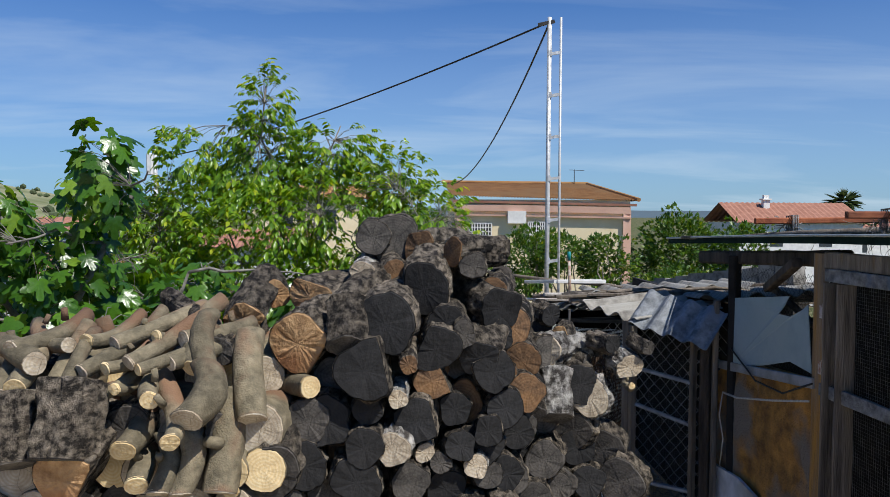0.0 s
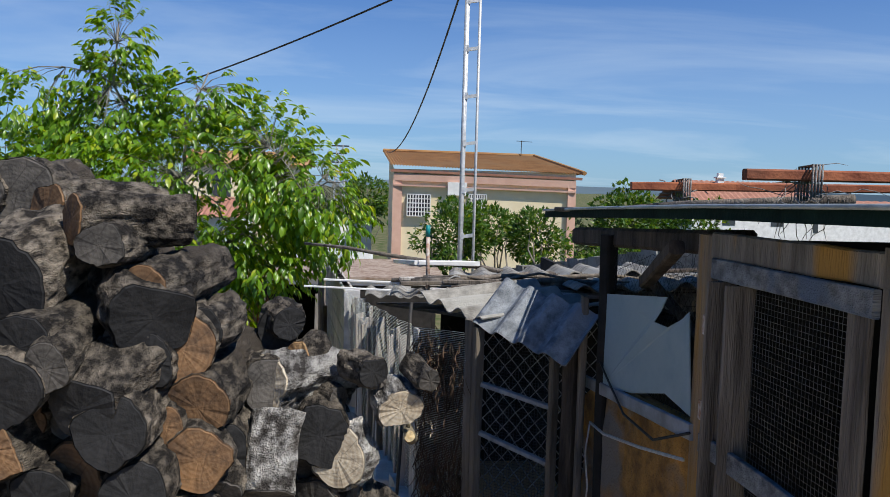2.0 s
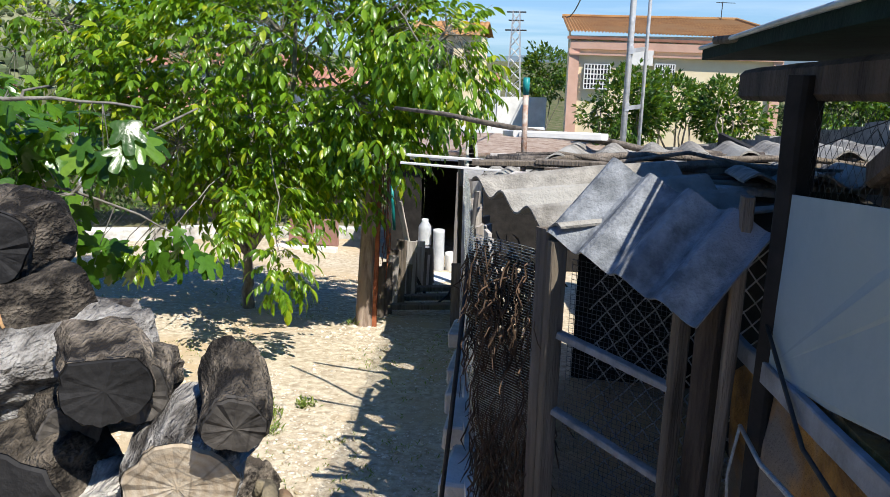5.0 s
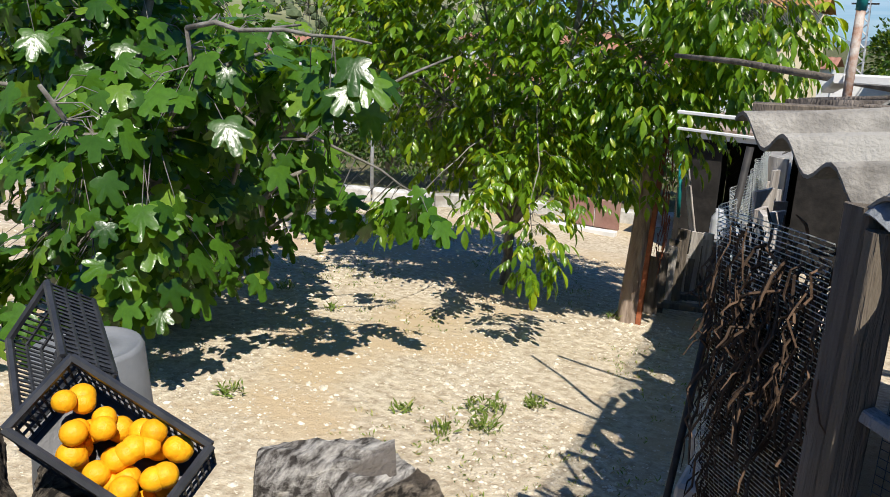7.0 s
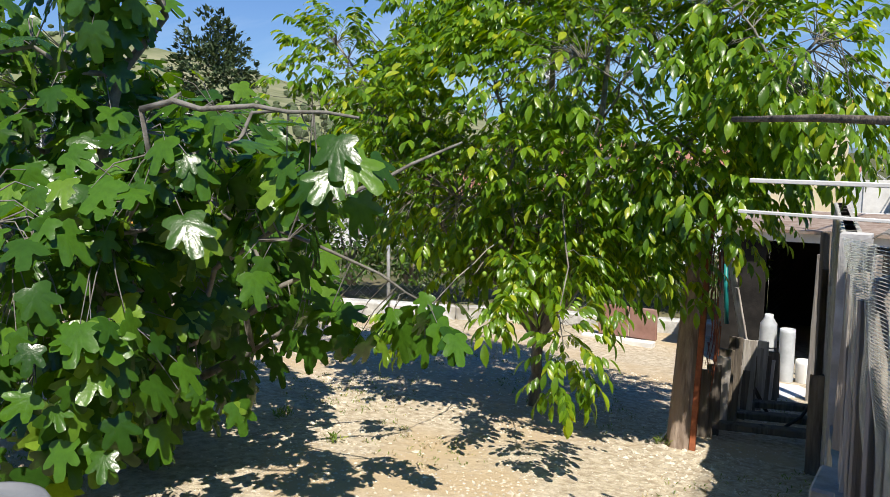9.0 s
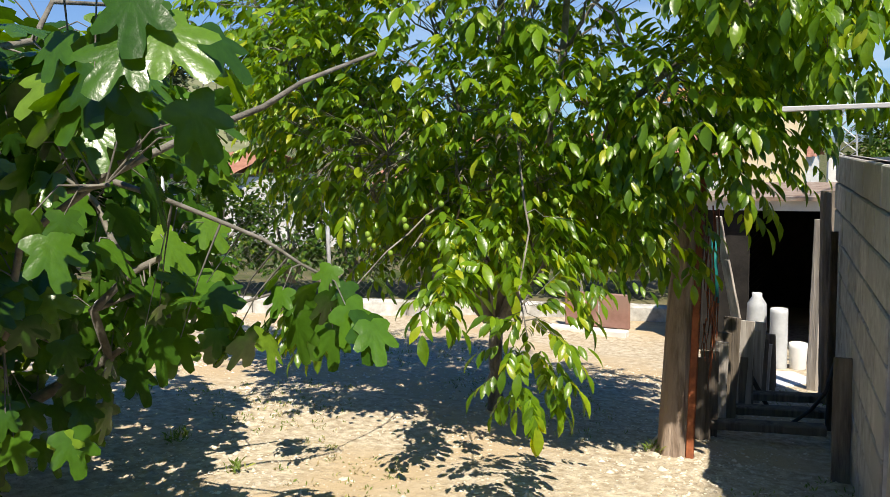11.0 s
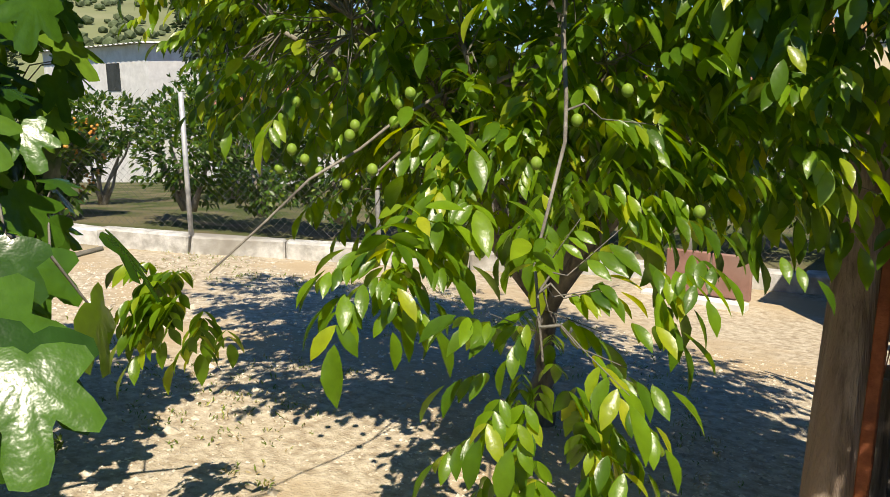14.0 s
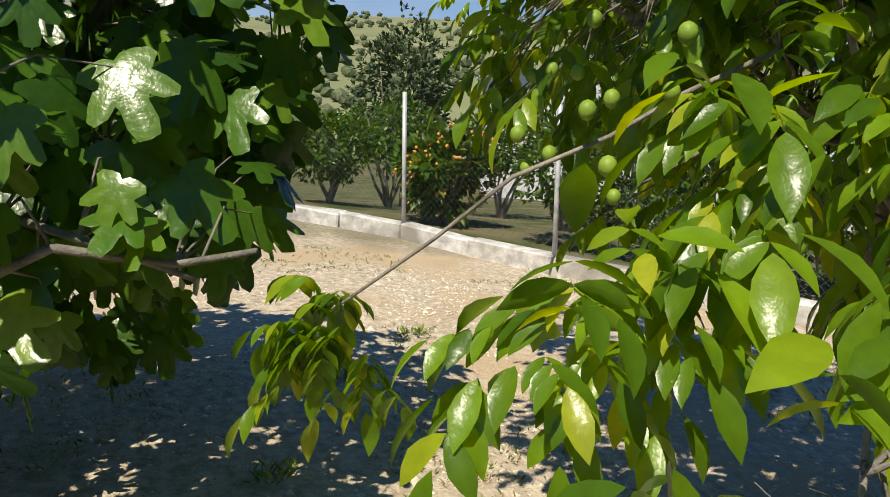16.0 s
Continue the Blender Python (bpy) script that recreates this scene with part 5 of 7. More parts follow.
KINDS = {
    "black": (M_LOGBARK, E_BLACK, "thick log with a charred black sawn end, in the woodpile"),
    "grey": (M_LOGBARK, E_GREY, "log with a cracked grey sawn end, in the woodpile"),
    "brown": (M_LOGBARK, E_BROWN, "log with a brown stained sawn end, in the woodpile"),
    "pale": (M_GREYBARK, E_PALE, "silver-grey log with a pale sawn end, in the woodpile"),
    "bark": (M_LOGBARK, E_GREY, "rough-barked log lying in the woodpile"),
    "weathered": (M_GREYBARK, E_GREY, "silver weathered log, stripped of its bark, in the woodpile"),
    "split": (M_LOGBARK, M_SPLITWOOD, "split log showing orange raw wood, in the woodpile"),
    "sap": (M_BRANCHBARK, E_SAP, "olive branch piece with a fresh pale cut, in the woodpile"),
    "branch": (M_BRANCHBARK, E_PALE, "olive-brown branch piece in the woodpile"),
}
LOG_COUNT = [0]


def east_limit(x, z, r):
    """How far back a log may reach: the pile's east end is cut off at a slant and steps down behind its face."""
    back = 3.05 + (1.364 - x - r) / 1.22
    if z > 0.85:
        back = min(back, 2.12 + (1.32 - x - r) / 0.625)
    return back


def log(kind, front, r, length=0.35, dx=0.0, dz=0.0, flat=0.0):
    """One log: its sawn end at front, its body running back. flat: how much of one side is split off."""
    LOG_COUNT[0] += 1
    seed = LOG_COUNT[0] * 7.31
    rng = random.Random(LOG_COUNT[0])
    bark, face, label = KINDS[kind]
    branchy = kind in ("sap", "branch")
    t = thing("branch_piece" if branchy else "log", front, label, "log", "logs in the woodpile")
    d = Vector((dx, 1.0, dz)).normalized()
    d = (d + Vector((rng.uniform(-0.12, 0.12), 0, rng.uniform(-0.1, 0.1)))).normalized()
    if front[1] < 3.9:
        length = min(length, max(0.12, (east_limit(front[0], front[2], r) - front[1]) / max(d.y, 0.3)))
    side, up = frame_of(d)
    n = 14 if branchy else 34
    steps = 6 if branchy else 12
    turn = rng.uniform(0, 6.28)
    fa = rng.uniform(0, 6.28)
    shape = []
    for k in range(n):
        a = 2 * math.pi * k / n
        q = 1 + (0.10 if branchy else 0.26) * noise.noise(Vector((math.cos(a) * 1.1, math.sin(a) * 1.1, seed)))
        q += (0.02 if branchy else 0.07) * noise.noise(Vector((math.cos(a) * 5, math.sin(a) * 5, seed)))
        if flat:
            c = math.cos(a - fa)
            if c > 0:
                q = min(q, (1 - flat) / max(c, 0.2))
        shape.append(q)
    bow = Vector((rng.uniform(-1, 1), 0, rng.uniform(-1, 1))) * (0.05 if branchy else 0.015)
    bm = bmesh.new()
    rings = []
    for i in range(steps + 1):
        s = i / steps
        c = d * length * s + bow * math.sin(s * 3.1)
        rr = r * (1.0 + (0.18 if branchy else 0.08) * noise.noise(Vector((s * 2, seed, 1))))
        ring = []
        for k in range(n):
            a = turn + 2 * math.pi * k / n
            w = 1 + (0.05 if branchy else 0.17) * noise.noise(Vector((math.cos(a) * 3.4, math.sin(a) * 3.4, s * length * 14 + seed))) + (0 if branchy else 0.07 * noise.noise(Vector((math.cos(a) * 9, math.sin(a) * 9, s * length * 22 + seed))))
            if i == 0:
                w = 0.97
            ring.append(bm.verts.new(c + (side * math.cos(a) + up * math.sin(a)) * rr * shape[k] * w + d * (0.0 if i else 0.004 * rng.random())))
        rings.append(ring)
    for p, q in zip(rings, rings[1:]):
        for k in range(n):
            bm.faces.new((p[k], q[k], q[(k + 1) % n], p[(k + 1) % n]))
    bm.faces.new(rings[-1])
    outline = [v.co.copy() for v in rings[0]]
    if branchy and rng.random() < 0.6:
        at = d * length * rng.uniform(0.3, 0.8) + up * r * 0.6
        tube(bm, [at, at + (up + side * rng.uniform(-1, 1)).normalized() * r * 1.3], [r * 0.4, r * 0.33], 8)
    bmesh.ops.recalc_face_normals(bm, faces=bm.faces[:])
    part("bark", bm, bark, t, smooth=branchy).matrix_parent_inverse = Matrix.Identity(4)
    bm = bmesh.new()
    mid = sum(outline, Vector()) / n
    tilt = 0.0 if kind != "split" else 0.06
    ring = [bm.verts.new(mid + (v - mid) * 0.95 - d * (0.004 + tilt * r * noise.noise(Vector((k * 0.5, seed, 3))))) for k, v in enumerate(outline)]
    ring2 = [bm.verts.new(mid + (v - mid) * 0.5 - d * (0.005 + (0.0008 if not tilt else tilt * r * 0.8) * noise.noise(Vector((k * 0.8, seed, 9))))) for k, v in enumerate(outline)]
    back = [bm.verts.new(v + d * 0.006) for v in outline]
    c = bm.verts.new(mid - d * 0.006)
    for k in range(n):
        j = (k + 1) % n
        bm.faces.new((ring[k], ring[j], ring2[j], ring2[k]))
        bm.faces.new((ring2[k], ring2[j], c))
        bm.faces.new((back[k], back[j], ring[j], ring[k]))
    bmesh.ops.recalc_face_normals(bm, faces=bm.faces[:])
    part("sawn_end", bm, face, t).matrix_parent_inverse = Matrix.Identity(4)


def pile_top(x):
    """The height of the pile's top along it."""
    keys = ((-3.2, 0.8), (-1.8, 0.92), (-0.9, 0.98), (-0.65, 1.05), (-0.35, 1.18), (-0.1, 1.33), (0.2, 1.28), (0.45, 1.1), (0.65, 0.92), (0.78, 0.68), (0.93, 0.42), (1.05, 0.08))
    for (x0, z0), (x1, z1) in zip(keys, keys[1:]):
        if x <= x1:
            return z0 + (z1 - z0) * max(0, (x - x0) / (x1 - x0))
    return -0.3


def front_y(x, z):
    """How far back the pile's face stands: it leans, and steps back to the east."""
    west = max(2.45, min(3.3, 2.5 + 1.7 * (z - 0.68)))
    mid = max(2.8, min(3.4, 2.85 + 1.1 * (z - 0.85)))
    east = 3.35
    if x < 0:
        return west + (mid - west) * max(0, min(1, (x + 0.6) / 0.5))
    return mid + (east - mid) * max(0, min(1, (x - 0.25) / 0.3))


def build_pile():
    rng = random.Random(77)
    # logs behind and beneath the front ones
    z = -0.25
    row = 0
    while z < 1.35:
        x = -2.9 + (row % 2) * 0.07
        while x < 0.9:
            r = rng.uniform(0.065, 0.1)
            if z + r < pile_top(x) - 0.08:
                k = rng.choice(("black", "black", "grey", "bark", "brown")) if x > -0.55 else rng.choice(("bark", "branch", "sap", "branch"))
                y = front_y(x, z) + (0.09 if x > 0.25 else 0.24)
                if y + 0.06 > east_limit(x, z, r):
                    x += r * 1.7
                    continue
                log(k, (x, y + rng.uniform(-0.04, 0.06) - (0.15 if z < 0.3 else 0), z), r, 0.45, rng.uniform(-0.2, 0.2), rng.uniform(-0.05, 0.1))
            x += r * 1.7
        z += 0.145
        row += 1
    # the back of the pile, falling towards the yard
    for k in range(46):
        y = rng.uniform(3.7, 4.7)
        x = rng.uniform(-2.2, 0.1)
        if y > 3.0 + (1.364 - x) / 1.22 - 0.15:
            continue
        top = 0.15 - (y - 3.7) * 0.75
        if x > -1.5:
            top = min(top, -0.45 - 0.3 * (y - 4.0))
        for zz in (top, top - 0.2, top - 0.4):
            if zz > ground_z(x, y) + 0.05:
                log(rng.choice(("bark", "bark", "weathered", "grey")), (x, y, zz), rng.uniform(0.08, 0.13), 0.26, rng.uniform(-0.5, 0.5), rng.uniform(-0.2, 0.1))


build_pile()
log("grey", (-0.14, 3.44, 1.27), 0.117, 0.35, 0.00, 0.00, 0.00)
log("bark", (-0.23, 3.41, 1.28), 0.076, 0.35, 0.00, 0.00, 0.00)
log("black", (-0.01, 3.08, 1.08), 0.115, 0.40, 0.05, 0.10, 0.30)
log("black", (-0.15, 2.88, 0.97), 0.120, 0.35, 0.00, 0.00, 0.00)
log("black", (0.03, 2.94, 0.86), 0.106, 0.35, 0.00, 0.10, 0.50)
log("black", (-0.21, 2.73, 0.82), 0.118, 0.40, 0.00, 0.00, 0.45)
log("black", (0.32, 3.14, 1.00), 0.108, 0.40, -0.50, 0.35, 0.30)
log("black", (0.09, 2.97, 0.96), 0.075, 0.35, 0.00, 0.00, 0.00)
log("black", (0.21, 2.98, 0.82), 0.090, 0.35, 0.20, 0.20, 0.20)
log("black", (-0.36, 2.79, 0.62), 0.096, 0.35, 0.00, 0.00, 0.00)
log("black", (-0.21, 2.79, 0.66), 0.062, 0.35, 0.00, 0.00, 0.00)
log("black", (-0.03, 2.88, 0.59), 0.091, 0.35, 0.00, 0.00, 0.30)
log("black", (0.12, 2.97, 0.62), 0.067, 0.35, 0.00, 0.00, 0.00)
log("brown", (0.04, 2.95, 0.74), 0.080, 0.35, 0.10, 0.00, 0.50)
log("pale", (-0.12, 2.78, 0.52), 0.067, 0.35, 0.00, 0.00, 0.00)
log("black", (-0.22, 2.76, 0.53), 0.075, 0.35, 0.00, 0.00, 0.00)
log("black", (-0.44, 2.78, 0.46), 0.092, 0.35, 0.00, 0.00, 0.00)
log("black", (-0.25, 2.77, 0.40), 0.092, 0.35, 0.00, 0.00, 0.00)
log("grey", (-0.05, 2.87, 0.36), 0.078, 0.35, 0.00, 0.00, 0.00)
log("black", (0.09, 2.97, 0.30), 0.085, 0.35, 0.00, 0.00, 0.00)
log("black", (0.14, 2.92, 0.49), 0.066, 0.35, 0.00, 0.00, 0.00)
log("black", (0.25, 2.94, 0.54), 0.062, 0.35, 0.00, 0.00, 0.00)
log("grey", (0.40, 3.18, 0.48), 0.091, 0.35, 0.00, 0.00, 0.00)
log("brown", (0.43, 3.14, 0.65), 0.081, 0.35, 0.00, 0.00, 0.00)
log("pale", (0.75, 3.41, 0.56), 0.093, 0.40, 0.30, 0.00, 0.00)
log("pale", (0.55, 3.44, 0.76), 0.088, 0.40, 0.90, 0.00, 0.00)
log("split", (0.65, 3.50, 0.81), 0.063, 0.40, 0.50, 0.10, 0.60)
log("black", (0.56, 3.59, 0.89), 0.070, 0.35, 0.00, 0.00, 0.00)
log("black", (0.41, 3.25, 0.95), 0.059, 0.35, 0.00, 0.00, 0.00)
log("brown", (0.34, 3.15, 0.73), 0.052, 0.35, 0.00, 0.00, 0.00)
log("black", (0.28, 3.10, 0.66), 0.055, 0.35, 0.00, 0.00, 0.00)
log("grey", (0.52, 3.25, 0.33), 0.088, 0.35, 0.00, 0.00, 0.00)
log("grey", (0.37, 3.15, 0.28), 0.076, 0.35, 0.00, 0.00, 0.00)
log("grey", (0.25, 3.00, 0.35), 0.068, 0.35, 0.00, 0.00, 0.00)
log("bark", (0.69, 3.44, 0.40), 0.089, 0.35, 0.60, 0.20, 0.00)
log("bark", (0.83, 3.49, 0.30), 0.100, 0.35, 0.50, 0.10, 0.00)
log("bark", (0.89, 3.39, 0.18), 0.107, 0.35, 0.60, 0.00, 0.00)
log("grey", (0.59, 3.28, 0.20), 0.065, 0.35, 0.00, 0.00, 0.00)
log("black", (0.74, 3.36, 0.19), 0.076, 0.35, 0.00, 0.00, 0.00)
log("pale", (0.00, 2.90, 0.47), 0.040, 0.35, 0.00, 0.00, 0.00)
log("grey", (0.06, 2.93, 0.42), 0.044, 0.35, 0.00, 0.00, 0.00)
log("pale", (0.20, 2.94, 0.40), 0.049, 0.35, 0.00, 0.00, 0.00)
log("pale", (-0.10, 2.81, 0.70), 0.038, 0.35, 0.00, 0.00, 0.00)
log("brown", (-0.06, 2.83, 0.82), 0.038, 0.35, 0.00, 0.00, 0.00)
log("black", (0.31, 3.14, 0.89), 0.066, 0.35, 0.00, 0.00, 0.00)
log("weathered", (0.58, 3.28, 0.50), 0.075, 0.22, 0.00, 1.40, 0.00)
log("bark", (0.45, 3.21, 0.53), 0.063, 0.30, 0.10, 0.60, 0.00)
log("brown", (-0.02, 3.38, 1.23), 0.086, 0.35, 0.90, -0.05, 0.40)
log("brown", (0.12, 3.18, 1.23), 0.066, 0.30, 1.00, -0.05, 0.30)
log("pale", (-0.26, 3.21, 1.14), 0.052, 0.35, 0.00, 0.00, 0.00)
log("brown", (-0.12, 3.27, 1.13), 0.063, 0.35, 0.00, 0.00, 0.00)
log("bark", (0.20, 3.13, 1.17), 0.056, 0.35, 0.00, 0.00, 0.00)
log("bark", (0.15, 2.94, 0.92), 0.053, 0.35, 0.00, 0.00, 0.00)
log("split", (-0.71, 3.04, 0.96), 0.086, 0.35, 0.20, 0.30, 0.40)
log("split", (-0.47, 2.88, 0.89), 0.124, 0.40, 0.30, 0.10, 0.30)
log("split", (-0.47, 3.17, 1.05), 0.108, 0.40, 0.60, 0.10, 0.50)
log("split", (-0.64, 3.25, 1.04), 0.067, 0.35, -0.30, 0.10, 0.30)
log("bark", (-0.31, 2.99, 1.01), 0.075, 0.35, 0.40, 0.40, 0.00)
log("bark", (-0.29, 2.79, 0.90), 0.071, 0.20, 0.10, 1.00, 0.00)
log("bark", (-0.56, 2.72, 0.45), 0.118, 0.45, 0.10, 0.30, 0.00)
log("sap", (-0.42, 2.79, 0.75), 0.046, 0.40, -0.90, -0.05, 0.00)
log("split", (-1.17, 2.50, 0.50), 0.115, 0.35, 0.10, 0.20, 0.60)
log("bark", (-1.38, 2.55, 0.54), 0.086, 0.24, -0.10, 2.50, 0.00)
log("bark", (-1.19, 2.51, 0.57), 0.108, 0.26, 0.05, 2.50, 0.00)
log("sap", (-1.39, 2.60, 0.79), 0.038, 0.35, -0.20, 0.40, 0.00)
log("sap", (-1.01, 2.54, 0.59), 0.045, 0.40, -0.25, 0.50, 0.00)
log("sap", (-0.82, 2.43, 0.65), 0.036, 0.45, -0.50, 0.50, 0.00)
log("sap", (-0.92, 2.54, 0.76), 0.034, 0.30, -0.10, 0.40, 0.00)
log("sap", (-1.05, 2.58, 0.79), 0.023, 0.30, 0.20, 0.20, 0.00)
log("sap", (-0.82, 2.69, 0.84), 0.040, 0.20, 0.10, 0.70, 0.00)
log("branch", (-0.78, 2.48, 0.71), 0.059, 0.22, 0.10, 0.90, 0.00)
log("branch", (-0.73, 2.62, 0.76), 0.043, 0.35, -0.30, 0.90, 0.00)
log("sap", (-1.10, 2.63, 0.85), 0.025, 0.35, 0.60, 0.40, 0.00)
log("sap", (-1.20, 2.72, 0.93), 0.028, 0.30, 0.40, 0.30, 0.00)
log("sap", (-0.97, 2.76, 0.94), 0.025, 0.30, 0.50, 0.10, 0.00)
log("sap", (-1.23, 2.60, 0.78), 0.025, 0.30, 0.10, 0.80, 0.00)
log("branch", (-1.29, 2.60, 0.75), 0.031, 0.35, 0.30, 0.80, 0.00)
log("branch", (-1.33, 2.62, 0.87), 0.043, 0.40, -0.90, 0.10, 0.00)
log("sap", (-0.98, 2.61, 0.85), 0.025, 0.40, 0.80, 0.20, 0.00)
log("branch", (-1.02, 2.63, 0.87), 0.031, 0.45, 0.90, 0.50, 0.00)
log("branch", (-0.89, 2.67, 0.86), 0.028, 0.40, 0.80, 0.30, 0.00)
log("branch", (-1.18, 2.63, 0.84), 0.027, 0.40, 0.60, 0.60, 0.00)
log("branch", (-0.71, 2.62, 0.42), 0.058, 0.36, -0.10, 2.60, 0.00)
log("branch", (-0.83, 2.57, 0.43), 0.042, 0.24, -0.15, 2.20, 0.00)
log("sap", (-0.97, 2.55, 0.47), 0.042, 0.30, -0.10, 0.60, 0.00)
log("branch", (-0.90, 2.56, 0.44), 0.038, 0.20, 0.10, 1.60, 0.00)
log("sap", (-0.68, 2.64, 0.42), 0.032, 0.30, 0.30, 0.10, 0.00)
log("branch", (-0.61, 2.68, 0.66), 0.054, 0.34, -0.30, 1.60, 0.00)
log("bark", (-0.85, 2.89, 0.99), 0.042, 0.35, -0.80, 0.20, 0.00)
log("branch", (-0.87, 2.76, 0.93), 0.036, 0.30, 0.80, 0.10, 0.00)
log("branch", (-1.10, 2.72, 0.92), 0.032, 0.40, 0.90, 0.20, 0.00)
log("branch", (-1.43, 2.66, 0.91), 0.035, 0.35, 0.50, 0.30, 0.00)
log("branch", (-1.25, 2.70, 0.92), 0.028, 0.35, -0.80, 0.10, 0.00)
log("sap", (-1.11, 2.59, 0.76), 0.023, 0.30, 0.30, 0.50, 0.00)
log("bark", (-0.75, 2.80, 0.88), 0.054, 0.35, 0.20, 0.20, 0.00)
log("branch", (-1.44, 2.60, 0.76), 0.038, 0.35, -0.30, 0.40, 0.00)
log("black", (0.85, 3.40, 0.81), 0.049, 0.40, -0.60, 0.20, 0.30)
log("pale", (0.93, 3.40, 0.70), 0.063, 0.35, -0.30, 0.10, 0.25)
log("bark", (0.86, 3.45, 0.78), 0.039, 0.26, -0.30, -0.10, 0.00)
log("bark", (1.01, 3.38, 0.79), 0.035, 0.40, -0.50, 0.20, 0.00)
log("bark", (0.75, 3.47, 0.71), 0.040, 0.50, -1.20, 0.00, 0.00)
log("black", (0.60, 3.56, 0.91), 0.053, 0.40, -0.50, 0.10, 0.00)
log("sap", (0.96, 3.47, 0.60), 0.017, 0.20, 0.00, 0.00, 0.00)
# low heap behind the pile
log("weathered", (-0.5, 5.4, -0.72), 0.17, 0.5, 1.4, 0.0)
log("weathered", (-0.2, 5.45, -0.76), 0.15, 0.3, 0.6, 0.0)
log("grey", (0.05, 5.35, -0.62), 0.09, 0.25, 0.3, 0.1)
log("sap", (0.16, 5.4, -0.72), 0.045, 0.2, 0.4, 0.0)
log("bark", (-0.6, 4.45, -0.36), 0.12, 0.55, -2.0, 0.15)
log("bark", (-0.45, 4.65, -0.5), 0.14, 0.5, -1.2, 0.0)
log("bark", (-0.7, 4.95, -0.56), 0.13, 0.5, -1.2, 0.0)


# ---- crate, tub and yard things ----
M_CRATE = mat("black_plastic_crate", (0.02, 0.022, 0.026), (0.045, 0.048, 0.055), 10, 0.45, 0.1, gloss=0.5)
M_ORANGE = mat("orange_peel", (0.82, 0.34, 0.008), (0.88, 0.46, 0.012), 60, 0.45, 0.25, fine=3, random_amount=0.12, c3=(0.84, 0.38, 0.01))
M_TUB = mat("grey_tub_plastic", (0.14, 0.15, 0.16), (0.2, 0.21, 0.22), 5, 0.5, 0.1)


def build_crate(name, origin, rx, rz, ry=0.0, label="black slatted plastic crate", m=None):
    """A harvest crate, 0.5 by 0.3 m and 0.25 m deep, with barred sides."""
    t = thing(name, origin, label, "crate", "black crates")
    m = m or Matrix.Translation(origin) @ Euler((rx, ry, rz)).to_matrix().to_4x4()
    w, l, h = 0.125, 0.24, 0.17

    def bars(nm, a, b, up, n):
        bm = bmesh.new()
        a, b, up = Vector(a), Vector(b), Vector(up)
        for f in (0.0, 0.33, 0.64, 1.0):
            tube(bm, [m @ (a + up * f), m @ (b + up * f)], 0.006 if 0 < f < 1 else 0.01, 4)
        for i in range(n + 1):
            p = a.lerp(b, i / n)
            tube(bm, [m @ p, m @ (p + up)], 0.0045, 4)
        part(nm, bm, M_CRATE, t)

    for nm, a, b in (("side", (-l, -w, 0), (l, -w, 0)), ("side", (-l, w, 0), (l, w, 0)), ("end", (-l, -w, 0), (-l, w, 0)), ("end", (l, -w, 0), (l, w, 0))):
        bars(nm, a, b, (0, 0, h), 18 if nm == "side" else 10)
    bm = bmesh.new()
    box(bm, (-l, -w, -0.01), (l, w, 0.0), m)
    part("base", bm, M_CRATE, t)
    bm = bmesh.new()
    for (a, b) in (((-l, -w, h), (l, -w, h)), ((l, -w, h), (l, w, h)), ((l, w, h), (-l, w, h)), ((-l, w, h), (-l, -w, h))):
        tube(bm, [m @ Vector(a), m @ Vector(b)], 0.014, 6)
    part("rim", bm, M_CRATE, t)
    return t, m


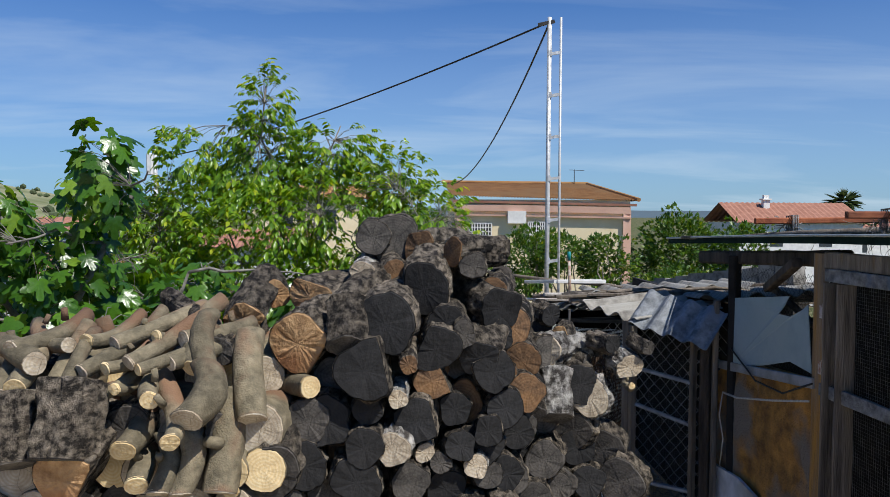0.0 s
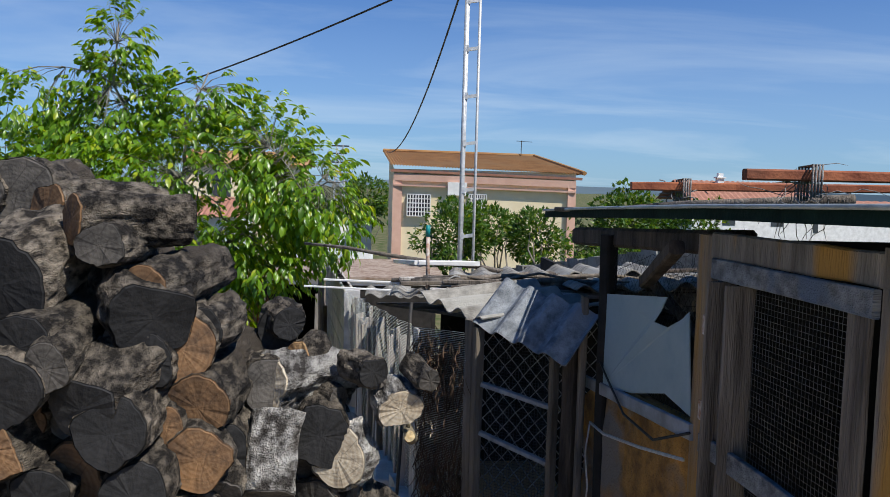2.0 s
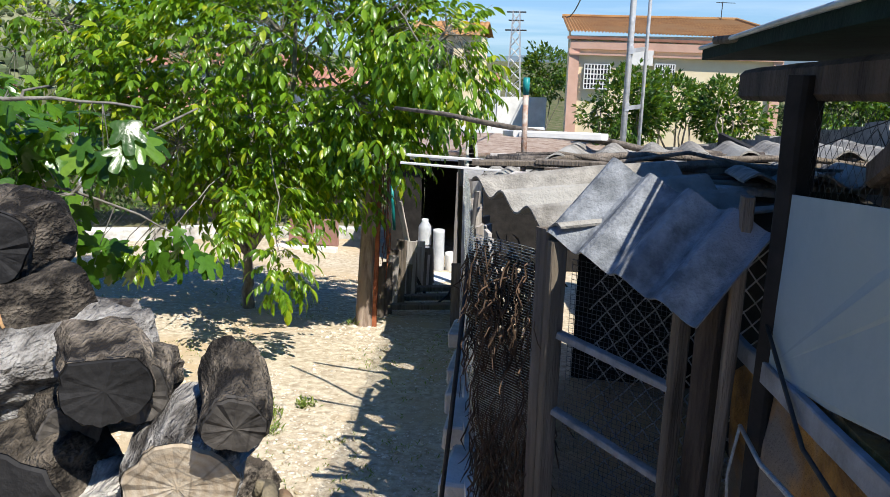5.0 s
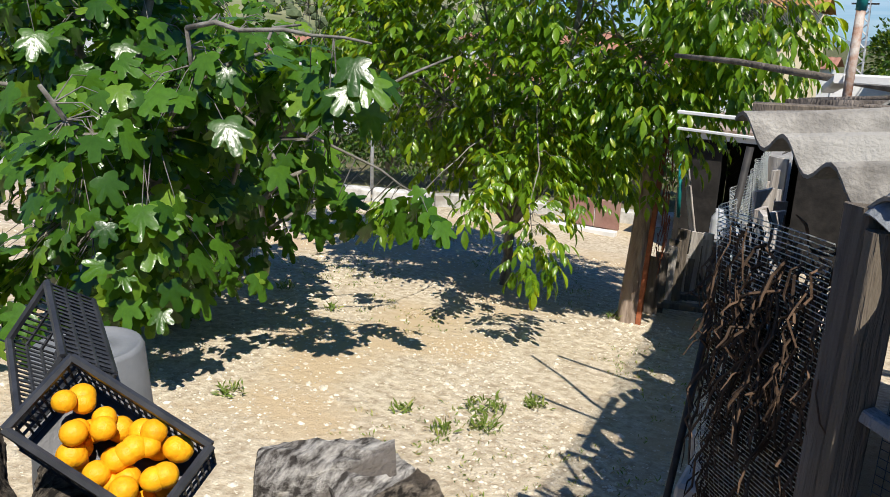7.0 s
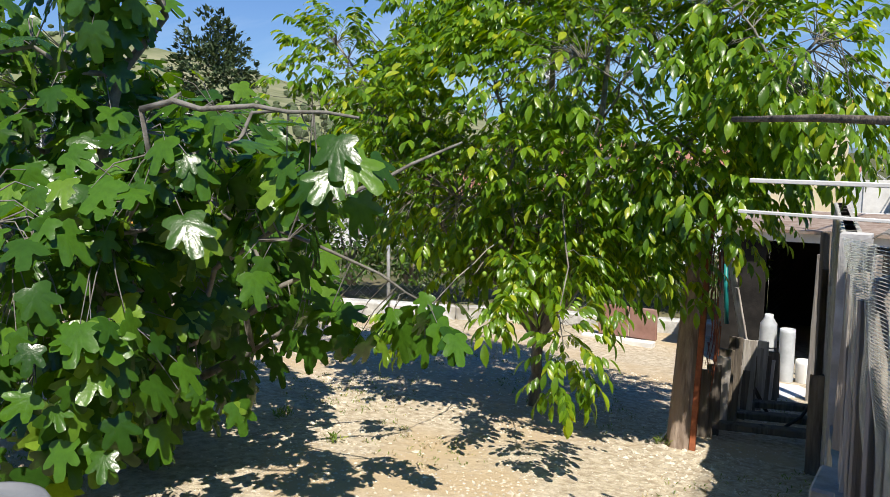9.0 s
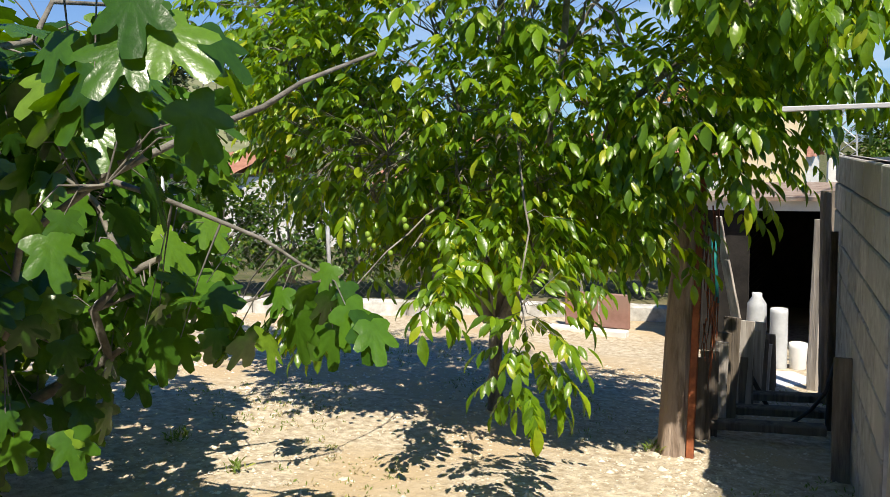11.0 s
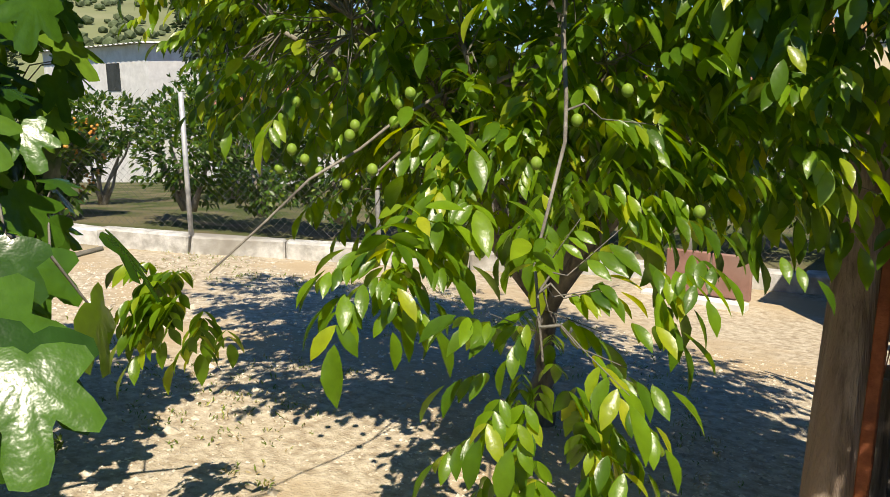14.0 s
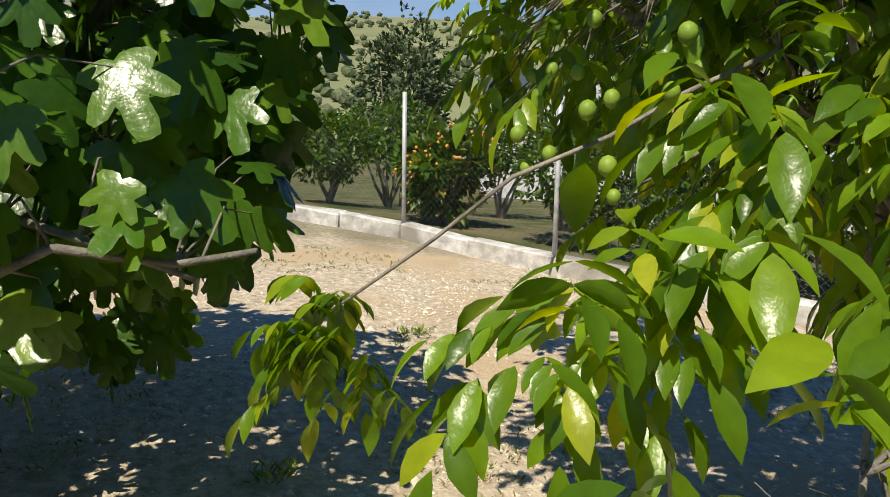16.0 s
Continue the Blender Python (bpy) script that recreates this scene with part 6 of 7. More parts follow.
def build_fruit():
    rng = random.Random(3)
    ax = Vector((0.42, 0.12, -0.2)).normalized()
    ay = Vector((0.14, 0.3, 0.11))
    ay = (ay - ax * ay.dot(ax)).normalized()
    az = ax.cross(ay)
    rim = Vector((-0.40, 4.855, -0.10))
    tilt = Matrix((ax, ay, az)).transposed().to_4x4()
    tilt = Matrix.Translation(rim - ay * 0.125 - az * 0.17) @ tilt
    t, m = build_crate("fruit_crate", tilt.translation.copy(), 0, 0, 0, "tilted black slatted plastic crate of oranges on the logs", tilt)
    k = 0
    for i in range(36):
        x = rng.uniform(-0.19, 0.2)
        y = rng.uniform(-0.09, 0.09)
        layer = 0.035 + 0.045 * (i // 12)
        p = m @ Vector((x, y, layer + 0.02 * rng.random()))
        o = thing("orange", p, "ripe orange in the black crate", "orange", "oranges in the crate")
        bm = bmesh.new()
        bmesh.ops.create_icosphere(bm, subdivisions=3, radius=0.037 * rng.uniform(0.92, 1.1), matrix=Matrix.Translation(p))
        for v in bm.verts:
            q = (v.co - p)
            v.co = p + Vector((q.x, q.y, q.z * 0.95)) * (1 + 0.03 * noise.noise(q * 30 + p * 5))
        part("peel", bm, M_ORANGE, o, smooth=True)
    build_crate("empty_crate", Vector((-0.95, 5.05, -0.2)), 1.0, -0.5, 0.2, "empty black slatted plastic crate leaning on its side")
    c = Vector((-1.48, 5.42, ground_z(-1.48, 5.42) + 0.08))
    t = thing("grey_tub", c, "grey round plastic tub standing upside down in the yard", "tub")
    bm = bmesh.new()
    n = 32
    prof = [(0.26, 0.0), (0.262, 0.03), (0.225, 0.62), (0.215, 0.64), (0.2, 0.64), (0.195, 0.625), (0.1, 0.625), (0.095, 0.632), (0.0, 0.632)]
    rings = []
    for r, z in prof[:-1]:
        rings.append([bm.verts.new(c + Vector((r * math.cos(2 * math.pi * k / n), r * math.sin(2 * math.pi * k / n), z))) for k in range(n)])
    for p, q in zip(rings, rings[1:]):
        for k in range(n):
            bm.faces.new((p[k], p[(k + 1) % n], q[(k + 1) % n], q[k]))
    bm.faces.new(rings[-1])
    bmesh.ops.recalc_face_normals(bm, faces=bm.faces[:])
    part("body", bm, M_TUB, t, smooth=True)


# ---- mast, cables, far buildings ----
M_GALV = mat("galvanised_mast", (0.36, 0.37, 0.38), (0.62, 0.63, 0.63), 14, 0.5, 0.2, metal=0.3, c3=(0.5, 0.5, 0.48))
M_CREAM = mat("cream_render", (0.78, 0.64, 0.4), (0.86, 0.74, 0.5), 1.5, 0.9, 0.1)
M_SALMON = mat("salmon_trim", (0.56, 0.34, 0.25), (0.66, 0.42, 0.32), 2, 0.9, 0.1)
M_ROOFTILE = mat("ochre_roof_tiles", (0.26, 0.13, 0.05), (0.42, 0.23, 0.09), 3, 0.9, 0.4, c3=(0.34, 0.2, 0.09))
M_TERRA = mat("terracotta", (0.27, 0.125, 0.085), (0.38, 0.19, 0.13), 3, 0.9, 0.2)
M_GLASSDARK = mat("dark_window", (0.03, 0.035, 0.04), (0.06, 0.07, 0.08), 2, 0.15, 0.0, gloss=0.6)
M_BROWNGATE = mat("brown_sheet_metal", (0.24, 0.13, 0.1), (0.36, 0.2, 0.16), 5, 0.6, 0.2, c3=(0.3, 0.19, 0.15))
M_STONEWALL = mat("whitewashed_stones", (0.36, 0.35, 0.32), (0.72, 0.71, 0.67), 7, 0.95, 0.6, c3=(0.3, 0.28, 0.24))


def build_mast():
    base = Vector((2.36, 12.0, 0.15))
    t = thing("lattice_mast", base, "tall slender galvanised lattice mast rising behind the coop", "mast")
    top = 4.06
    def leg(x, r):
        bm = bmesh.new()
        tube(bm, [(2.36 + x, 12.0, -1.9), (2.36 + x * 0.92, 12.0, top)], r, 8)
        part("leg", bm, M_GALV, t, smooth=True)
    leg(-0.095, 0.03)
    leg(0.1, 0.02)
    leg(-0.07, 0.016)
    z = 0.3
    while z < top:
        bm = bmesh.new()
        plank(bm, (2.27, 12.0, z), (2.46, 12.0, z + 0.03), 0.03, 0.045)
        plank(bm, (2.29, 12.0, z - 0.03), (2.29, 12.0, z + 0.06), 0.05, 0.06)
        part("rung", bm, M_GALV, t)
        z += 0.64
    bm = bmesh.new()
    plank(bm, (2.1, 12.0, top - 0.12), (2.35, 12.0, top - 0.06), 0.05, 0.05)
    part("bracket", bm, M_BLACKWIRE, t)

    def cable(a, b, sag, r, label):
        a, b = Vector(a), Vector(b)
        c = thing("cable", a, label, "cable", "overhead cables")
        bm = bmesh.new()
        tube(bm, [a.lerp(b, i / 24) - Vector((0, 0, sag * 4 * (i / 24) * (1 - i / 24))) for i in range(25)], r, 5)
        part("wire", bm, M_BLACKWIRE, c, smooth=True)
    cable((2.3, 12.0, top - 0.06), (-6.4, 22.0, 2.65), 0.2, 0.016, "black overhead cable slung from the mast")
    cable((2.3, 12.0, top - 0.03), (1.4, 29.5, 2.2), 0.75, 0.016, "black overhead cable slung from the mast")
    pole = thing("utility_pole", (-6.4, 22.0, -3), "grey pole with a small box holding the cable", "pole")
    bm = bmesh.new()
    tube(bm, [(-6.4, 22.0, -3.5), (-6.4, 22.0, 2.8)], 0.06, 8)
    part("shaft", bm, M_GALV, pole, smooth=True)
    bm = bmesh.new()
    soft_box(bm, (-6.62, 21.9, 2.0), (-6.46, 22.1, 2.6), 0.02)
    part("box", bm, M_WHITE, pole)
    # steel pylon far off
    pyl = thing("pylon", (0.25, 33, -5), "tall galvanised lattice pylon far off", "pylon")
    bm = bmesh.new()
    h = 7.3
    cx, cy = 0.25, 33.0
    def corner(k, z):
        r = 0.45 - 0.33 * z / h
        return Vector((cx + r * (1, -1, -1, 1)[k], cy + r * (1, 1, -1, -1)[k], -5 + z))
    for k in range(4):
        tube(bm, [corner(k, 0), corner(k, h)], 0.025, 4)
        z = 0.0
        while z < h - 0.4:
            tube(bm, [corner(k, z), corner((k + 1) % 4, z + 0.4)], 0.012, 4)
            tube(bm, [corner((k + 1) % 4, z), corner(k, z + 0.4)], 0.012, 4)
            z += 0.4
    part("lattice", bm, M_GALV, pyl)
    bm = bmesh.new()
    for z, w in ((2.25, 0.36), (1.95, 0.28), (1.6, 0.4)):
        plank(bm, (cx - w, cy, z), (cx + w, cy, z), 0.05, 0.05)
    part("crossarm", bm, M_BLACKWIRE, pyl)


def tiled_roof(bm, a, b, c, d, rows):
    """A roof plane a-b along the eave, d-c along the ridge, with rows of round tiles running down it."""
    a, b, c, d = (Vector(v) for v in (a, b, c, d))
    n = rows
    for i in range(n):
        s0, s1, sm = i / n, (i + 1) / n, (i + 0.5) / n
        nrm = (b - a).cross(d - a).normalized()
        if nrm.z < 0:
            nrm.negate()
        for p, q in ((0, 0.5), (0.5, 1)):
            u0, u1 = (i + p) / n, (i + q) / n
            h0, h1 = (0.0, 0.05) if p == 0 else (0.05, 0.0)
            bm.faces.new([bm.verts.new(v) for v in (a.lerp(b, u0) + nrm * h0, a.lerp(b, u1) + nrm * h1, d.lerp(c, u1) + nrm * h1, d.lerp(c, u0) + nrm * h0)])


def build_house():
    h = thing("house", (4.9, 28, -4), "cream single-block house with salmon trim and an ochre tiled roof", "house")
    A, B = Vector((2.0, 26.8, 0)), Vector((7.75, 25.75, 0))
    back = Vector((-0.1, 4.9, 0))
    bm = bmesh.new()
    vs = [bm.verts.new(p + Vector((0, 0, z))) for z in (-5, 1.36) for p in (A, B, B + back, A + back)]
    for f in ((0, 1, 5, 4), (1, 2, 6, 5), (2, 3, 7, 6), (3, 0, 4, 7)):
        bm.faces.new([vs[i] for i in f])
    g = [bm.verts.new(p) for p in (A + back + Vector((0, 0, 2.05)), B + back + Vector((0, 0, 2.0)))]
    bm.faces.new((vs[4], vs[7], g[0]))
    bm.faces.new((vs[5], vs[6], g[1]))
    bmesh.ops.recalc_face_normals(bm, faces=bm.faces[:])
    part("wall", bm, M_CREAM, h, "cream rendered wall")
    bm = bmesh.new()
    e0, e1 = A + Vector((-0.1, -0.14, 1.46)), B + Vector((0.25, -0.14, 1.32))
    r0, r1 = A + back + Vector((-0.25, 0, 2.12)), B + back + Vector((-0.3, 0, 2.04))
    tiled_roof(bm, e0, e1, r1, r0, 62)
    tiled_roof(bm, e1, B + back + Vector((0.6, 0.5, 1.3)), r1, r1 + Vector((0, 0.01, 0)), 30)
    box(bm, (0, 0, 0), (0.001, 0.001, 0.001), Matrix.Translation(r0))
    tube(bm, [r0 + Vector((0, 0, 0.04)), r1 + Vector((0, 0, 0.04))], 0.07, 8)
    tube(bm, [r1 + Vector((0, 0, 0.04)), e1 + Vector((0, 0, 0.04))], 0.07, 8)
    part("roof", bm, M_ROOFTILE, h, "ochre ridged tile roof")
    bm = bmesh.new()
    u = (B - A).normalized()
    off = Vector((0, -0.06, 0))
    plank(bm, A + off + Vector((-0.1, 0, 1.3)), B + off + Vector((0.2, 0, 1.18)), 0.14, 0.08)
    part("eaves_board", bm, M_TERRA, h, "red-brown eaves")
    bm = bmesh.new()
    plank(bm, A + off + Vector((0, 0, 1.1)), B + off + Vector((0, 0, 1.0)), 0.1, 0.22)
    plank(bm, A + off + Vector((0, 0, 0.84)), B + off + Vector((0, 0, 0.76)), 0.16, 0.05)
    plank(bm, A + off + u * 0.12 + Vector((0, 0, -5)), A + off + u * 0.12 + Vector((0, 0, 1.0)), 0.3, 0.06)
    plank(bm, B + off - u * 0.12 + Vector((0, 0, -5)), B + off - u * 0.12 + Vector((0, 0, 1.0)), 0.26, 0.06)
    part("cornice", bm, M_SALMON, h, "salmon cornice and corner strips")
    for s, w, z0, z1 in ((0.45, 0.75, -0.15, 0.55), (2.45, 0.55, -0.1, 0.6)):
        p = A + u * s + Vector((0, -0.05, 0))
        bm = bmesh.new()
        plank(bm, p + Vector((0, 0, (z0 + z1) / 2)), p + u * w + Vector((0, 0, (z0 + z1) / 2)), 0.04, z1 - z0)
        win = part("window", bm, M_GLASSDARK, h, "window behind a white grille")
        bm = bmesh.new()
        for i in range(9):
            q = p + u * (w * i / 8) + Vector((0, -0.08, 0))
            plank(bm, q + Vector((0, 0, z0)), q + Vector((0, 0, z1)), 0.03, 0.03)
        for z in np.linspace(z0, z1, 6):
            plank(bm, p + Vector((0, -0.08, z)), p + u * w + Vector((0, -0.08, z)), 0.03, 0.03)
        part("grille", bm, M_WHITE, win, "white bars")
    p = A + u * 1.75 + Vector((0, -0.25, 0.55))
    bm = bmesh.new()
    box(bm, (p.x, p.y, p.z), (p.x + 0.62, p.y + 0.22, p.z + 0.42))
    part("air_conditioner", bm, M_WHITE, h, "white air conditioner box")
    bm = bmesh.new()
    tube(bm, [r1 + Vector((-0.5, 0, 0)), r1 + Vector((-0.5, 0, 0.6))], 0.015, 5)
    plank(bm, r1 + Vector((-0.7, 0, 0.58)), r1 + Vector((-0.1, 0, 0.56)), 0.02, 0.02)
    part("aerial", bm, M_BLACKWIRE, h)


def plain_house(name, x0, y0, x1, y1, z0, z1, roof, label, wall=None, ridge=0.8):
    h = thing(name, ((x0 + x1) / 2, (y0 + y1) / 2, z0), label, "house", "town houses")
    bm = bmesh.new()
    box(bm, (x0, y0, z0), (x1, y1, z1))
    part("wall", bm, wall or M_WHITE, h)
    bm = bmesh.new()
    ym = (y0 + y1) / 2
    tiled_roof(bm, (x0 - 0.3, y0 - 0.3, z1), (x1 + 0.3, y0 - 0.3, z1), (x1 + 0.3, ym, z1 + ridge), (x0 - 0.3, ym, z1 + ridge), 24)
    tiled_roof(bm, (x1 + 0.3, y1 + 0.3, z1), (x0 - 0.3, y1 + 0.3, z1), (x0 - 0.3, ym, z1 + ridge), (x1 + 0.3, ym, z1 + ridge), 24)
    part("roof", bm, roof, h)
    for k in range(2):
        wx = x0 + (x1 - x0) * (0.3 + 0.4 * k)
        bm = bmesh.new()
        box(bm, (wx - 0.45, y0 - 0.02, z1 - 1.6), (wx + 0.45, y0 + 0.02, z1 - 0.6))
        part("window", bm, M_GLASSDARK, h)
    return h


def build_town():
    plain_house("town_house", 22.5, 52, 31, 58, -7, -0.1, M_TERRA, "white house with a terracotta roof and a white chimney", ridge=1.4)
    t = thing("chimney", (25.3, 54.2, -1), "square white chimney with a capped top", "chimney")
    bm = bmesh.new()
    box(bm, (25.05, 54.0, -1.5), (25.5, 54.4, 1.5))
    box(bm, (24.95, 53.9, 1.5), (25.6, 54.5, 1.6))
    box(bm, (25.1, 54.05, 1.6), (25.45, 54.35, 1.85))
    part("stack", bm, M_WHITE, t)
    plain_house("town_house", 30, 60, 48, 66, -8, -1.0, M_TERRA, "long white house with a terracotta roof", ridge=1.0)
    plain_house("town_house", 4, 34, 9, 38, -6, -0.6, M_TERRA, "low house with a pink roof behind", ridge=0.5)
    plain_house("white_house", -33, 23.0, -25.5, 28.4, -6, 2.0, M_WHITE, "tall plain white house beyond the fence", ridge=0.1)
    plain_house("white_house", -22.5, 23.0, -17.5, 27.5, -6, -0.3, M_TERRA, "white house with a tiled roof beyond the hedge", ridge=0.8)
    plain_house("white_house", -15.0, 27.0, -9.5, 31, -6, -0.8, M_TERRA, "white house with a tiled roof beyond the hedge", ridge=0.7)
    plain_house("white_house", -9.0, 31.0, -4.5, 35, -6, 0.0, M_TERRA, "white house with a tiled roof beyond the hedge", ridge=0.7)
    plain_house("cream_house", -7.0, 40.0, -1.5, 44, -6, 1.4, M_ROOFTILE, "cream house among the trees", M_CREAM, ridge=0.7)
    plain_house("white_house", -22, 44.0, -14.0, 50, -6, 0.4, M_TERRA, "white house with a tiled roof far off", ridge=0.7)
    plain_house("white_house", -13, 60.0, -4.0, 66, -8, -0.6, M_TERRA, "white house with a tiled roof far off", ridge=0.7)
    for k, (a, b, z) in enumerate((((-1.5, 22.5), (1.7, 22.0), -1.5), ((-1.0, 26.0), (1.5, 26.5), -1.3), ((-0.2, 30.5), (1.5, 31), -0.7), ((-14, 22.5), (-3, 24.5), -1.9))):
        t = thing("plot_wall", (a[0], a[1], -4), "low whitewashed plot wall", "wall", "plot walls")
        bm = bmesh.new()
        plank(bm, (a[0], a[1], z - 1.6), (b[0], b[1], z - 1.6), 0.2, 3.2)
        part("wall", bm, M_WHITE, t)
    # palm
    p = thing("palm_tree", (39.3, 69.5, -8), "tall fan palm above the far roofs", "palm")
    bm = bmesh.new()
    tube(bm, [(39.3, 69.5, -8), (39.3, 69.5, 1.0)], [0.35, 0.25], 8)
    part("trunk", bm, M_BARK, p)
    rng = random.Random(2)
    lv = []
    for _ in range(70):
        d = Vector([rng.gauss(0, 1) for _ in range(3)])
        d.z = abs(d.z) * 0.9 - 0.5
        d.normalize()
        for s in np.linspace(-0.6, 0.6, 7):
            dd = (d + Vector((s * d.y, -s * d.x, 0))).normalized()
            lv.append((Vector((39.3, 69.5, 1.3)) + d * 0.5, dd, (0.1, 0, 1), rng.uniform(0.9, 1.4)))
    leaf_cloud("crown", [(0, 0, 0), (0.07, 0.5, 0), (0, 1, -0.15), (-0.07, 0.5, 0)], PLAIN_FACES, lv, M_PINE, p)


def bush(name, centre, radii, count, size, material, label, seed, trunk=True, category="bush", group="", kind=""):
    rng = random.Random(seed)
    c = Vector(centre)
    gz = ground_z(c.x, c.y)
    t = thing(name, (c.x, c.y, gz), label, category, group, kind)
    bm = bmesh.new()
    for k in range(6):
        e = c + Vector([rng.uniform(-0.6, 0.6) * r for r in radii])
        tube(bm, bend((c.x + rng.uniform(-0.1, 0.1), c.y, gz), e, rng, 0.06, 4), [0.04 * radii[2] + 0.02, 0.03, 0.02, 0.015, 0.008], 6)
    part("trunk", bm, M_BARK, t, smooth=True)
    lv = []
    for p, d in blob_points(rng, centre, radii, count, 0.35):
        if p.z < gz + 0.05:
            continue
        for _ in range(3):
            dd = (d + Vector([rng.uniform(-0.9, 0.9) for _ in range(3)])).normalized()
            nr = (d + Vector((0, 0, 1)) + Vector([rng.uniform(-0.7, 0.7) for _ in range(3)])).normalized()
            lv.append((p, dd, nr, size * rng.uniform(0.7, 1.3)))
    leaf_cloud("crown", PLAIN_LEAF, PLAIN_FACES, lv, material, t)
    return t


M_LOQUAT = mat("loquat_fruit", (0.6, 0.25, 0.04), (0.72, 0.38, 0.08), 20, 0.6, 0.1)


def build_planting():
    bush("citrus_tree", (2.75, 16.6, 0.05), (0.95, 0.8, 0.85), 1500, 0.1, M_CITRUS, "round dark green citrus tree before the house", 1, category="tree", group="citrus trees")
    bush("citrus_tree", (4.35, 16.3, 0.0), (0.75, 0.7, 0.7), 1100, 0.1, M_CITRUS, "round dark green citrus tree before the house", 2, category="tree", group="citrus trees")
    bush("citrus_tree", (3.6, 17.5, 0.2), (0.9, 0.8, 0.5), 800, 0.1, M_CITRUS, "round dark green citrus tree before the house", 3, category="tree", group="citrus trees")
    bush("citrus_tree", (5.8, 16.5, -0.6), (1.0, 0.8, 0.7), 900, 0.1, M_CITRUS, "low citrus tree behind the garden wall", 4, category="tree", group="citrus trees")
    bush("broadleaf_tree", (13.3, 37.0, -1.2), (2.4, 2.2, 2.4), 2200, 0.24, M_CITRUS, "large dense green tree beyond the roofs", 5, category="tree")
    bush("broadleaf_tree", (16.0, 36.4, -1.5), (2.0, 2.0, 2.2), 1600, 0.24, M_CITRUS, "large dense green tree beyond the roofs", 6, category="tree")
    bush("broadleaf_tree", (10.4, 37.0, -2.2), (1.4, 1.4, 1.8), 900, 0.22, M_PINE, "dark green tree beyond the roofs", 7, category="tree")
    bush("broadleaf_tree", (1.4, 40.0, -0.2), (1.6, 1.5, 1.6), 1100, 0.2, M_CITRUS, "green tree beside the cream house", 8, category="tree")
    bush("broadleaf_tree", (31.0, 58, -0.5), (4.5, 2.0, 1.2), 900, 0.4, M_PINE, "green tree among the far roofs", 9, category="tree")
    # beyond the low wall
    bush("loquat_tree", (-11.0, 12.4, -0.75), (0.8, 0.8, 0.7), 900, 0.16, M_CITRUS, "loquat tree with orange fruit behind the fence", 12, category="tree")
    rng = random.Random(4)
    t = [o for o in scene.objects if o.name.startswith("loquat_tree")][0]
    bm = bmesh.new()
    for p, d in blob_points(rng, (-11.0, 12.4, -0.75), (0.85, 0.85, 0.75), 90, 0.8):
        for _ in range(3):
            bmesh.ops.create_icosphere(bm, subdivisions=1, radius=0.025, matrix=Matrix.Translation(p + Vector([rng.uniform(-0.05, 0.05) for _ in range(3)])))
    tagged(part("fruit", bm, M_LOQUAT, t, "small orange fruit in bunches"), kind="stuff")
    bush("citrus_tree", (-13.6, 11.3, -0.45), (0.9, 0.9, 0.7), 1300, 0.1, M_CITRUS, "glossy green citrus tree behind the fence", 13, category="tree", group="citrus trees behind the fence")
    bush("citrus_tree", (-15.5, 9.8, -0.5), (1.4, 1.2, 1.1), 1300, 0.11, M_CITRUS, "glossy green citrus tree behind the fence", 14, category="tree", group="citrus trees behind the fence")
    bush("citrus_tree", (-13.4, 9.3, -0.4), (0.9, 0.8, 0.8), 1000, 0.09, M_CITRUS, "glossy green citrus tree behind the fence", 51, category="tree", group="citrus trees behind the fence")
    bush("citrus_tree", (-15.6, 13.0, -0.2), (1.3, 1.2, 0.8), 1300, 0.11, M_CITRUS, "glossy green citrus tree behind the fence", 52, category="tree", group="citrus trees behind the fence")
    bush("citrus_tree", (-14.5, 15.0, -0.4), (1.2, 1.1, 0.8), 1200, 0.11, M_CITRUS, "glossy green citrus tree behind the fence", 53, category="tree", group="citrus trees behind the fence")
    bush("cypress", (-19.0, 14.5, 0.6), (1.5, 1.5, 2.2), 2000, 0.14, M_PINE, "dark conifer behind the fence", 15, category="tree")
    for k in range(9):
        a = Vector((-8.6, 13.4, 0)).lerp(Vector((-1.4, 17.6, 0)), k / 8)
        bush("hedge", (a.x, a.y, ground_z(a.x, a.y) + 0.85), (1.0, 0.7, 1.0), 1100, 0.1, M_CITRUS, "dark green hedge shrub behind the low wall", 20 + k, category="hedge", group="hedge shrubs")
    bush("conifer", (-16.5, 20.6, 2.2), (1.5, 1.4, 2.4), 2200, 0.18, M_PINE, "tall dark conifer beyond the yard", 40, category="tree")
    bush("broadleaf_tree", (-6.0, 21.0, 0.2), (1.8, 1.3, 1.7), 1200, 0.16, M_CITRUS, "green tree beyond the hedge", 41, category="tree")
    bush("broadleaf_tree", (-13.0, 17.0, -0.2), (1.6, 1.3, 1.3), 1000, 0.14, M_CITRUS, "green tree beyond the hedge", 42, category="tree")


